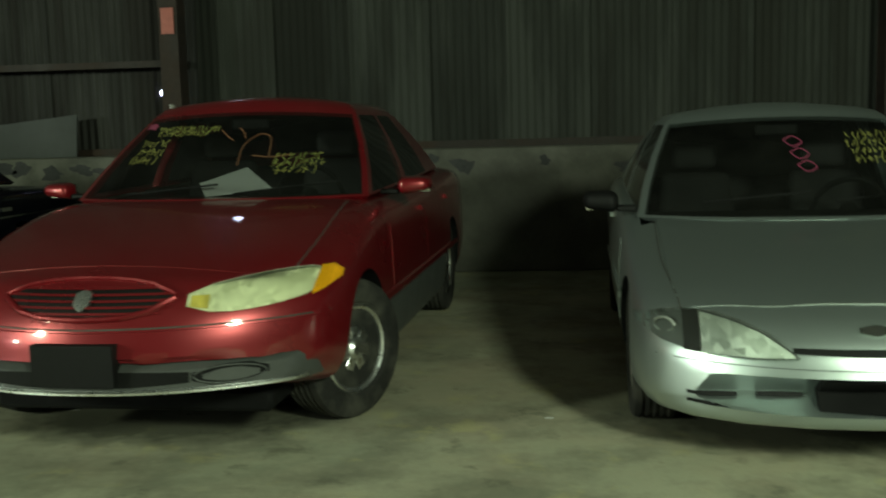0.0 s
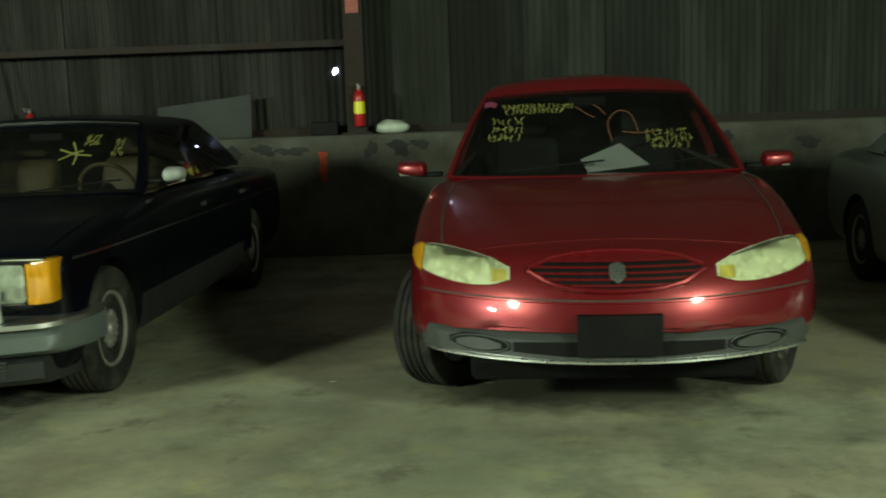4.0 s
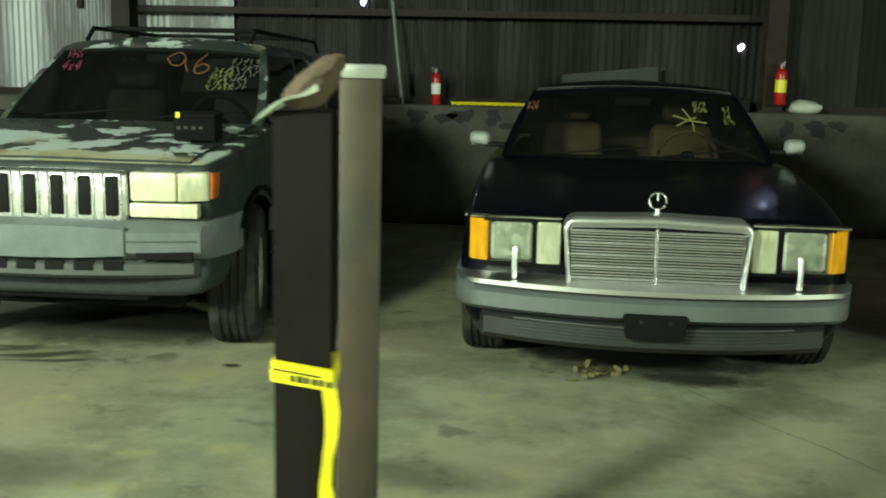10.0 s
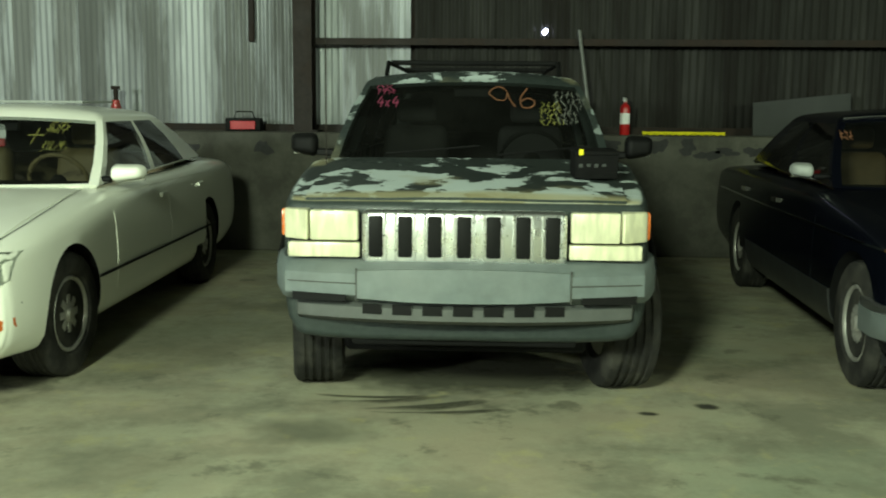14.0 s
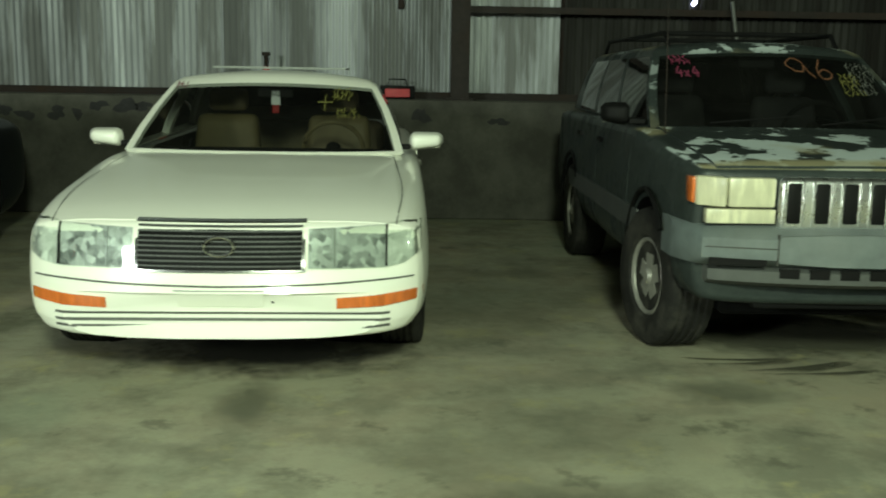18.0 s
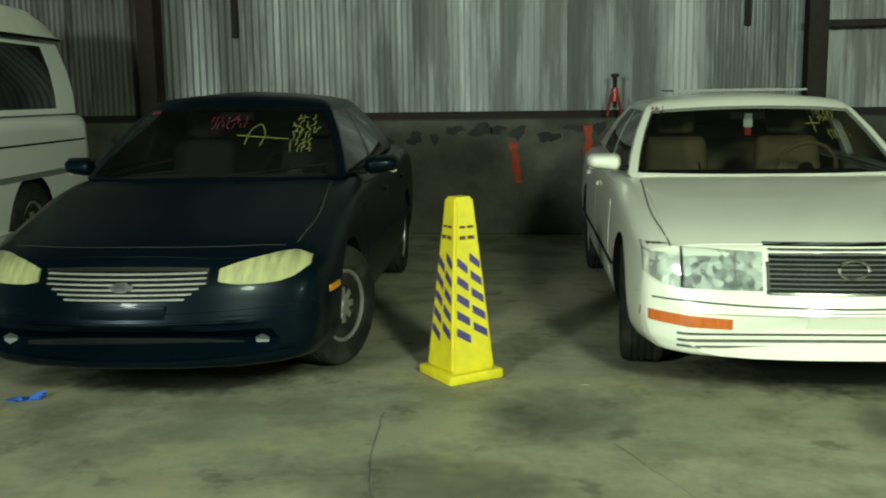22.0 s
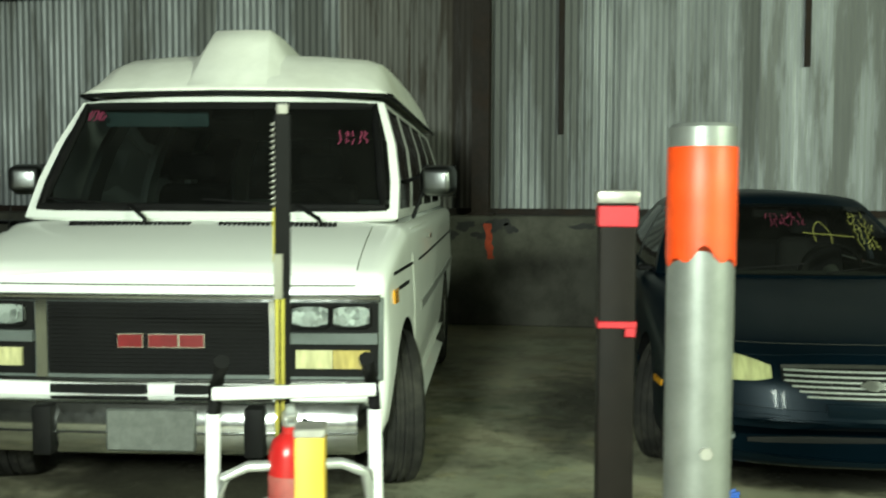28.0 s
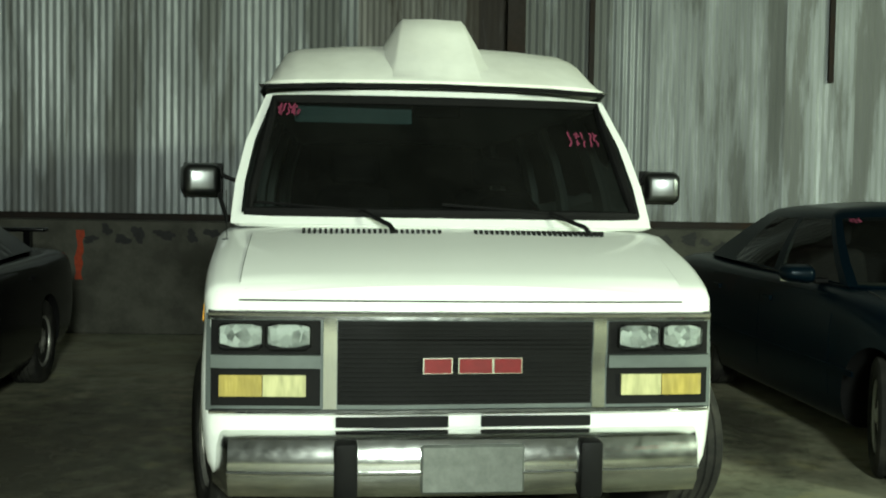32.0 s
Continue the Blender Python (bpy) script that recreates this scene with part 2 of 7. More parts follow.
M["floor"] = concrete("concrete_floor", (0.36, 0.352, 0.25), (0.13, 0.127, 0.088), True)
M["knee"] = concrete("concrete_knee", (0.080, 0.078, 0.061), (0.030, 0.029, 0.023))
M["galv"] = sheet_metal("galvanised_sheet", (0.31, 0.33, 0.34), (0.12, 0.12, 0.108), 0.62, 0.2, 0.4)
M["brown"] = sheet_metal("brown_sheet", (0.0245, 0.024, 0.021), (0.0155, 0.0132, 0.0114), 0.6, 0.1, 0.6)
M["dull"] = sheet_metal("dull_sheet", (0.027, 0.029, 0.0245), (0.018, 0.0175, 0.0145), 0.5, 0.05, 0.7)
M["steel"] = plain("brown_steel", (0.024, 0.018, 0.0155), 0.65, 0.1, 0.4, 20, 0.1, (0.055, 0.032, 0.02))
M["rustbar"] = plain("dark_rusty_steel", (0.024, 0.019, 0.0165), 0.7, 0.1, 0.4, 30, 0.1, (0.06, 0.032, 0.018))
M["wallpaint"] = plain("plain_wall", (0.035, 0.035, 0.032), 0.85, 0, 0.2, 3, 0.05)
M["ceiling"] = plain("ceiling_sheet", (0.03, 0.03, 0.028), 0.8, 0, 0.3, 2, 0.05)
M["black"] = plain("black_plastic", (0.0055, 0.0055, 0.0055), 0.62, 0, 0.3, 40, 0.04, (0.012, 0.012, 0.011), 0.3)
M["rubber"] = plain("tyre_rubber", (0.020, 0.0195, 0.018), 0.85, 0, 0.35, 60, 0.2, (0.085, 0.081, 0.066), 0.55)
M["under"] = plain("underbody", (0.007, 0.007, 0.007), 0.9, 0, 0.4, 10, 0)
M["chrome"] = chrome_like("chrome", (0.80, 0.81, 0.80), 0.08)
M["bright"] = chrome_like("brushed_chrome", (0.86, 0.87, 0.86), 0.26)
M["alu"] = chrome_like("aluminium", (0.62, 0.62, 0.60), 0.30)
M["dullalu"] = plain("dusty_alloy", (0.42, 0.41, 0.37), 0.45, 0.6, 0.25, 30, 0.05)
M["glass"] = glass_like("car_glass", (0.27, 0.29, 0.275))
M["clear"] = glass_like("clear_lamp_cover", (0.90, 0.92, 0.88), 0.04, 0.10, (0.6, 0.62, 0.55))
M["vanglass"] = glass_like("van_windscreen_glass", (0.17, 0.195, 0.19))
M["hazy"] = glass_like("hazed_lamp_cover", (0.93, 0.95, 0.84), 0.06, 0.10, (0.62, 0.64, 0.45))
M["lampfog"] = lens_like("pale_fog_lens", (0.50, 0.52, 0.36), 0.2)
M["amberfog"] = lens_like("amber_fog_lens", (0.50, 0.39, 0.10), 0.2)
M["palefog"] = lens_like("pale_yellow_fog_lens", (0.60, 0.57, 0.30), 0.2)
M["facet"] = facet_lamp("stepped_reflector", (0.10, 0.11, 0.105), (0.62, 0.65, 0.62), 40.0, 0.12)
M["facetpale"] = facet_lamp("pale_stepped_reflector", (0.34, 0.36, 0.32), (0.78, 0.80, 0.74), 30.0, 0.08)
M["facethazed"] = facet_lamp("hazed_reflector", (0.46, 0.47, 0.34), (0.84, 0.85, 0.70), 42.0, 0.15)
M["sheen"] = chrome_like("smooth_chrome", (0.88, 0.89, 0.89), 0.30)
M["yellowlens"] = lens_like("yellow_lens", (0.72, 0.58, 0.12), 0.15)
M["clearlamp"] = glass_like("clear_lamp_glass", (0.88, 0.92, 0.90), 0.03, 0.04, (0.6, 0.62, 0.55))
M["darkglass"] = glass_like("tinted_glass", (0.10, 0.107, 0.10))
M["lampyellow"] = lens_like("yellowed_lens", (0.50, 0.50, 0.25), 0.25)
M["lampcream"] = lens_like("cream_lens", (0.74, 0.72, 0.50), 0.3)
M["fog"] = lens_like("fog_lens", (0.30, 0.31, 0.23), 0.2)
M["amber"] = lens_like("amber_lens", (0.95, 0.42, 0.01), 0.15)
M["orange"] = lens_like("orange_lens", (0.72, 0.17, 0.03), 0.2)
M["tan"] = plain("tan_leather", (0.13, 0.085, 0.035), 0.6, 0, 0.25, 20, 0.05)
M["beige"] = plain("beige_leather", (0.19, 0.15, 0.07), 0.6, 0, 0.2, 20, 0.05)
M["greycloth"] = plain("grey_cloth", (0.03, 0.03, 0.03), 0.9, 0, 0.3, 60, 0.1)
M["dash"] = plain("dark_dash", (0.014, 0.014, 0.013), 0.7, 0, 0.3, 40, 0.05)
M["dashgreen"] = plain("grey_green_dash", (0.10, 0.11, 0.09), 0.7, 0, 0.3, 40, 0.05)
M["white"] = plain("white_card", (0.80, 0.81, 0.80), 0.7, 0, 0.08, 10, 0)
M["red"] = plain("red_enamel", (0.42, 0.012, 0.012), 0.3, 0, 0.25, 25, 0.03)
M["redtape"] = plain("red_tape", (0.50, 0.015, 0.025), 0.5, 0, 0.25, 40, 0.05)
M["orangetape"] = plain("orange_tape", (0.78, 0.058, 0.004), 0.45, 0, 0.3, 22, 0.15, (0.60, 0.11, 0.02))
M["yellow"] = plain("yellow_plastic", (0.82, 0.70, 0.02), 0.45, 0, 0.15, 18, 0.03, (0.45, 0.38, 0.05), 0.4)
M["tapeyellow"] = plain("yellow_tape", (0.80, 0.72, 0.02), 0.4, 0, 0.15, 18, 0.05)
M["purple"] = plain("purple_print", (0.07, 0.05, 0.22), 0.5, 0, 0.3, 30, 0)
M["chalk"] = plain("yellow_chalk", (0.22, 0.21, 0.045), 0.9, 0, 0.5, 120, 0)
M["chalkpink"] = plain("pink_chalk", (0.20, 0.02, 0.06), 0.9, 0, 0.5, 120, 0)
M["chalkorange"] = plain("orange_chalk", (0.17, 0.065, 0.025), 0.9, 0, 0.5, 120, 0)
M["blackpaint"] = plain("black_brush_paint", (0.025, 0.025, 0.025), 0.85, 0, 0.4, 30, 0)
M["orangepaint"] = plain("orange_spray_paint", (0.42, 0.055, 0.018), 0.85, 0, 0.4, 25, 0)
M["blue"] = plain("blue_rubber_glove", (0.03, 0.14, 0.62), 0.5, 0, 0.25, 30, 0.05)
M["oil"] = floor_patch("oil_stain", (0.035, 0.034, 0.027), 0.9)
M["grime"] = floor_patch("floor_grime", (0.13, 0.13, 0.095), 0.4)
# broad dark patches round the van that fade outwards from the middle
M["broadpatch"] = floor_patch("broad_floor_patch", (0.07, 0.066, 0.048), 0.85, 0.0)
# painted shade for the floor under the cars; the tyre marks use it too
M["shadescuff"] = floor_patch("floor_shade_and_scuff", (0.075, 0.073, 0.052), 0.75, 0.2)
M["crack"] = plain("crack_dirt", (0.11, 0.108, 0.085), 0.95, 0, 0.4, 20, 0)
M["leaf"] = plain("dry_debris", (0.20, 0.17, 0.06), 0.9, 0, 0.5, 40, 0.2)
M["post"] = plain("grey_steel_tube", (0.046, 0.048, 0.042), 0.5, 0.4, 0.3, 18, 0.08, (0.15, 0.09, 0.05), 0.5)
M["palepole"] = plain("pale_grey_pole", (0.14, 0.145, 0.135), 0.5, 0.2, 0.3, 20, 0.05)
M["darkpost"] = plain("dark_painted_beam", (0.0075, 0.0065, 0.0056), 0.55, 0.1, 0.35, 18, 0.08, (0.03, 0.021, 0.016))
M["galvpipe"] = plain("galvanised_pipe", (0.60, 0.62, 0.60), 0.36, 0.75, 0.2, 16, 0.05, (0.42, 0.43, 0.40))
M["bollard"] = plain("weathered_galvanised_pipe", (0.27, 0.285, 0.27), 0.42, 0.6, 0.25, 16, 0.06, (0.22, 0.22, 0.2))
M["dullchrome"] = chrome_like("worn_chrome", (0.52, 0.53, 0.51), 0.14)
M["whitechalk"] = plain("white_chalk", (0.17, 0.175, 0.155), 0.9, 0, 0.5, 120, 0)
M["bag"] = plain("pale_plastic_bag", (0.50, 0.55, 0.46), 0.5, 0, 0.3, 14, 0.3)
M["greyboard"] = plain("grey_board", (0.038, 0.041, 0.039), 0.8, 0, 0.2, 6, 0.03)
for key, spec in (("darkpost", 0.12), ("rubber", 0.15), ("steel", 0.2), ("rustbar", 0.2), ("brown", 0.2), ("dull", 0.2), ("under", 0.1), ("black", 0.14), ("dash", 0.15), ("greycloth", 0.1), ("post", 0.3)):
    dull(M[key], spec)

# ---- mesh helpers ----


def cube_bm(x0, y0, z0, x1, y1, z1, bevel=0.0, seg=2):
    bm = bmesh.new()
    bmesh.ops.create_cube(bm, size=1, matrix=Matrix.Translation(((x0 + x1) / 2, (y0 + y1) / 2, (z0 + z1) / 2)) @ Matrix.Diagonal((abs(x1 - x0), abs(y1 - y0), abs(z1 - z0), 1)))
    if bevel:
        bmesh.ops.bevel(bm, geom=bm.edges[:], offset=bevel, segments=seg, affect="EDGES", profile=0.5)
    return bm


def join(*bms):
    out = bmesh.new()
    for b in bms:
        me = bpy.data.meshes.new("tmp")
        b.to_mesh(me)
        out.from_mesh(me)
        bpy.data.meshes.remove(me)
        b.free()
    return out


def lathe(profile, n=24, axis="z", m=None):
    """Revolves (radius, height) pairs about an axis."""
    bm = bmesh.new()
    rings = []
    for r, h in profile:
        ring = []
        for i in range(n):
            a = 2 * math.pi * i / n
            p = (r * math.cos(a), r * math.sin(a), h)
            if axis == "x":
                p = (h, r * math.cos(a), r * math.sin(a))
            elif axis == "y":
                p = (r * math.cos(a), h, r * math.sin(a))
            ring.append(bm.verts.new(p))
        rings.append(ring)
    for a, b in zip(rings, rings[1:]):
        for i in range(n):
            bm.faces.new((a[i], a[(i + 1) % n], b[(i + 1) % n], b[i]))
    for ring in (rings[0], rings[-1]):
        bm.faces.new(ring)
    bmesh.ops.remove_doubles(bm, verts=bm.verts[:], dist=1e-5)
    bmesh.ops.recalc_face_normals(bm, faces=bm.faces[:])
    if m is not None:
        bm.transform(m)
    return bm


def tube(points, r, n=10, closed=False):
    """A round bar along a line of points."""
    bm = bmesh.new()
    pts = [Vector(p) for p in points]
    rings = []
    for i, p in enumerate(pts):
        a = pts[(i - 1) % len(pts)] if closed or i else pts[0]
        b = pts[(i + 1) % len(pts)] if closed or i < len(pts) - 1 else pts[-1]
        d = (b - a).normalized()
        up = Vector((0, 0, 1)) if abs(d.z) < 0.9 else Vector((1, 0, 0))
        u = d.cross(up).normalized()
        v = d.cross(u)
        rings.append([bm.verts.new(p + r * (math.cos(2 * math.pi * k / n) * u + math.sin(2 * math.pi * k / n) * v)) for k in range(n)])
    pairs = list(zip(rings, rings[1:])) + ([(rings[-1], rings[0])] if closed else [])
    for a, b in pairs:
        for k in range(n):
            bm.faces.new((a[k], a[(k + 1) % n], b[(k + 1) % n], b[k]))
    if not closed:
        bm.faces.new(rings[0])
        bm.faces.new(rings[-1])
    bmesh.ops.recalc_face_normals(bm, faces=bm.faces[:])
    return bm


def finish(me, angle=38):
    """Smooth shading with creases at sharp edges."""
    bm = bmesh.new()
    bm.from_mesh(me)
    lim = radians(angle)
    for f in bm.faces:
        f.smooth = True
    for e in bm.edges:
        if len(e.link_faces) == 2:
            e.smooth = e.calc_face_angle(0) < lim
    bm.to_mesh(me)
    bm.free()


def part(name, bm, material, parent=None, label="", smooth=True):
    """Links a bmesh as one mesh object under a thing or a part."""
    me = bpy.data.meshes.new(name)
    bm.to_mesh(me)
    bm.free()
    me.materials.append(material)
    if smooth:
        finish(me)
    ob = new(name, me)
    if parent is not None:
        ob.parent = parent
    if label:
        tagged(ob, label)
    return ob


def thing(name, label, category, m=None, group=""):
    ob = new(name)
    ob.empty_display_size = 0.2
    if m is not None:
        ob.matrix_basis = m
    return tagged(ob, label, category, group)


def structure(name, bm, material, label="", parent=None):
    ob = part(name, bm, material, parent, "", False)
    return tagged(ob, label, "", "", "structure")


def smoothline(pts, n):
    """Catmull-Rom through tuples, n steps between two of them."""
    a = np.array(pts, float)
    ext = np.vstack([2 * a[0] - a[1], a, 2 * a[-1] - a[-2]])
    out = []
    for i in range(1, len(ext) - 2):
        p0, p1, p2, p3 = ext[i - 1:i + 3]
        for k in range(n):
            t = k / n
            out.append(0.5 * (2 * p1 + (p2 - p0) * t + (2 * p0 - 5 * p1 + 4 * p2 - p3) * t * t + (3 * p1 - p0 - 3 * p2 + p3) * t ** 3))
    out.append(a[-1])
    return np.array(out)


def blob(cx, cy, z, rx, ry, seed, n=18, rough=0.3):
    """An uneven flat patch."""
    rnd = random.Random(seed)
    ph = [rnd.uniform(0, 6.28) for _ in range(4)]
    bm = bmesh.new()
    vs = []
    for i in range(n):
        a = 2 * math.pi * i / n
        k = 1 + rough * (0.5 * math.sin(2 * a + ph[0]) + 0.35 * math.sin(3 * a + ph[1]) + 0.3 * math.sin(5 * a + ph[2]) + 0.2 * math.sin(8 * a + ph[3]))
        vs.append(bm.verts.new((cx + rx * k * math.cos(a), cy + ry * k * math.sin(a), z)))
    bm.faces.new(vs)
    return bm

# ---- the hall ----
WALL_Y, SHEET_Y, LEDGE = 10.90, 11.42, 1.15
X0, X1, Y0, TOP = -28.0, 9.0, -8.0, 6.4
floor = structure("floor", cube_bm(X0, Y0, -0.2, X1, 11.8, 0.0), M["floor"], "worn stained concrete warehouse floor")
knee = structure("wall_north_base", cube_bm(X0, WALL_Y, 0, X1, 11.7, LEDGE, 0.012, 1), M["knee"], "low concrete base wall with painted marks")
structure("wall_south", cube_bm(X0, Y0 - 0.2, 0, X1, Y0, TOP), M["wallpaint"], "plain wall that closes the hall")
structure("wall_east", cube_bm(X1, Y0 - 0.2, 0, X1 + 0.2, 11.8, TOP), M["wallpaint"], "plain wall that closes the hall")
structure("wall_west", cube_bm(X0 - 0.2, Y0 - 0.2, 0, X0, 11.8, TOP), M["wallpaint"], "plain wall that closes the hall")
structure("ceiling", cube_bm(X0 - 0.2, Y0 - 0.2, TOP, X1 + 0.2, 11.9, TOP + 0.15), M["ceiling"], "dark sheet metal roof")
wall = structure("wall_north", cube_bm(X0, SHEET_Y + 0.06, LEDGE, X1, SHEET_Y + 0.2, TOP), M["rustbar"], "upper wall clad in corrugated metal sheets")


def corrugated(width, z0, z1, amp, pitch):
    bm = bmesh.new()
    n = max(6, int(round(width / pitch)) * 6)
    lo, hi = [], []
    for i in range(n + 1):
        x = width * i / n
        y = -amp * math.sin(2 * math.pi * x / pitch)
        lo.append(bm.verts.new((x, y, z0)))
        hi.append(bm.verts.new((x, y, z1)))
    for i in range(n):
        bm.faces.new((lo[i], lo[i + 1], hi[i + 1], hi[i]))
    me = bpy.data.meshes.new("sheet")
    bm.to_mesh(me)
    bm.free()
    for p in me.polygons:
        p.use_smooth = True
    return me


def clad(x_from, x_to, material, amp=0.009, width=0.762, lap=True):
    me = corrugated(width + 0.03, LEDGE + 0.05, TOP, amp, 0.0762 if amp > 0.005 else 0.0635)
    me.materials.append(material)
    x, k = x_from, 0
    while x < x_to - 0.05:
        ob = new("sheet", me)
        ob.parent = wall
        ob.location = (x, SHEET_Y + (0.012 if k % 2 else 0.0), 0)
        x += width
        k += 1


# the sheets just left of the column at -16.24 are darker and browner
M["galvbrown"] = sheet_metal("dark_brown_galvanised_sheet", (0.15, 0.145, 0.135), (0.06, 0.048, 0.038), 0.9, 0.15, 0.5)
for a, b, amp, m in ((-27.9, -17.9, 0.008, "galv"), (-17.9, -16.3, 0.004, "galvbrown"), (-16.3, -14.8, 0.012, "galv"), (-14.8, -10.5, 0.0045, "galv"), (-10.5, -9.55, 0.012, "galv"), (-9.55, -8.60, 0.0045, "galv")):
    clad(a, b, M[m], amp, (b - a) / max(1, round((b - a) / 0.762)))
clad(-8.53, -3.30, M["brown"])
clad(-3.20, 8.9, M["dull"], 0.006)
# angle iron along the top of the base wall
structure("trim", cube_bm(X0, SHEET_Y - 0.09, LEDGE, X1, SHEET_Y - 0.03, LEDGE + 0.07), M["rustbar"], "rusty angle iron along the base wall")
# girts
structure("girt_1", join(cube_bm(-9.5, SHEET_Y - 0.20, 2.03, -3.38, SHEET_Y - 0.03, 2.045), cube_bm(-9.5, SHEET_Y - 0.215, 1.995, -3.38, SHEET_Y - 0.20, 2.06)), M["steel"], "brown steel girt across the wall")
structure("girt_2", join(cube_bm(-27.9, SHEET_Y - 0.20, 3.63, -9.65, SHEET_Y - 0.03, 3.645), cube_bm(-27.9, SHEET_Y - 0.215, 3.59, -9.65, SHEET_Y - 0.20, 3.66)), M["steel"], "brown steel girt across the wall")
structure("girt_3", join(cube_bm(-3.2, SHEET_Y - 0.20, 3.70, 8.9, SHEET_Y - 0.03, 3.715), cube_bm(-3.2, SHEET_Y - 0.215, 3.66, 8.9, SHEET_Y - 0.20, 3.73)), M["steel"], "brown steel girt across the wall")
for i, x in enumerate((3.3, -3.30, -9.57, -16.24)):
    bm = join(cube_bm(x - 0.09, 10.97, LEDGE, x + 0.09, 10.985, TOP), cube_bm(x - 0.006, 10.985, LEDGE, x + 0.006, 11.19, TOP), cube_bm(x - 0.09, 11.19, LEDGE, x + 0.09, 11.205, TOP), cube_bm(x - 0.14, 10.93, LEDGE, x + 0.14, 11.24, LEDGE + 0.02))
    structure("column_%d" % (i + 1), bm, M["steel"], "brown steel H column standing on the base wall")
# a red and white marker high on one column
structure("trim_marker", cube_bm(-3.36, 10.955, 2.28, -3.24, 10.967, 2.52), plain("faded_red_marker", (0.35, 0.10, 0.08), 0.7, 0, 0.3, 20, 0.05), "faded red marker on the column")
# upright conduits on the sheets
for x, z in ((-10.16, 2.03), (-15.42, 2.02), (-12.9, 2.7)):
    part("conduit", cube_bm(x - 0.03, SHEET_Y - 0.05, z, x + 0.03, SHEET_Y - 0.02, TOP, 0.006, 1), M["rustbar"], wall)
# brushed black marks and orange strokes on the base wall
rnd = random.Random(4)
x = -20.5
while x < 2.6:
    w = rnd.uniform(0.05, 0.13)
    bm = blob(0, 0, 0, w, rnd.uniform(0.035, 0.075), rnd.random(), 16, 0.5)
    bm.transform(Matrix.Translation((x, WALL_Y - 0.003, rnd.uniform(0.94, 1.06))) @ Matrix.Rotation(radians(90), 4, "X"))
    part("paint_mark", bm, M["blackpaint"], knee, smooth=False)
    x += rnd.choice((0.16, 0.2, 0.27, 0.3, 0.75))
for x, z0, z1, lean in ((-12.455, 0.52, 0.92, 0.05), (-11.72, 0.66, 1.08, 0.0), (-16.15, 0.70, 1.07, 0.03), (-20.6, 0.55, 1.05, -0.03), (-3.63, 0.72, 1.0, 0.0)):
    bm = bmesh.new()
    n = 9
    left = [bm.verts.new((x - 0.035 - 0.012 * math.sin(5 * i) + lean * (1 - i / n), WALL_Y - 0.004, z0 + (z1 - z0) * i / n)) for i in range(n + 1)]
    right = [bm.verts.new((x + 0.035 + 0.012 * math.cos(4 * i) + lean * (1 - i / n), WALL_Y - 0.004, z0 + (z1 - z0) * i / n)) for i in range(n + 1)]
    for i in range(n):
        bm.faces.new((left[i], right[i], right[i + 1], left[i + 1]))
    part("paint_stroke", bm, M["orangepaint"], knee, smooth=False)
# daylight through small holes in the sheets
hole = bpy.data.materials.new("daylight_hole")
hole.use_nodes = True
hb = hole.node_tree.nodes["Principled BSDF"]
hb.inputs["Emission Color"].default_value = (0.62, 0.68, 1.0, 1)
hb.inputs["Emission Strength"].default_value = 30.0
for x, z, r in ((-3.537, 1.766, 0.028), (-7.248, 2.141, 0.028), (-2.95, 3.49, 0.05)):
    bm = lathe([(0.0, 0), (r * 0.7, 0), (r, 0.001), (r, 0.002), (0, 0.002)], 14, "y", Matrix.Translation((x, SHEET_Y - 0.02, z)))
    for v in bm.verts:
        v.co.z += 0.35 * r * math.sin(3 * (v.co.x - x) / r)
    part("daylight_hole", bm, hole, wall)

# cracks, oil, grime and painted car shade on the floor


def crack(points, width, seed):
    r = random.Random(seed)
    line = smoothline(points, 9)
    bm = bmesh.new()
    prev = None
    for i, p in enumerate(line):
        d = line[min(i + 1, len(line) - 1)] - line[max(i - 1, 0)]
        nrm = np.array((-d[1], d[0])) / (np.hypot(*d) + 1e-9)
        j = p + nrm * r.uniform(-0.005, 0.005)
        w = width * r.uniform(0.2, 0.6)
        a, b = bm.verts.new((*(j + nrm * w), 0.002)), bm.verts.new((*(j - nrm * w), 0.002))
        if prev:
            bm.faces.new((prev[0], prev[1], b, a))
        prev = (a, b)
    part("crack", bm, M["crack"], floor, smooth=False)


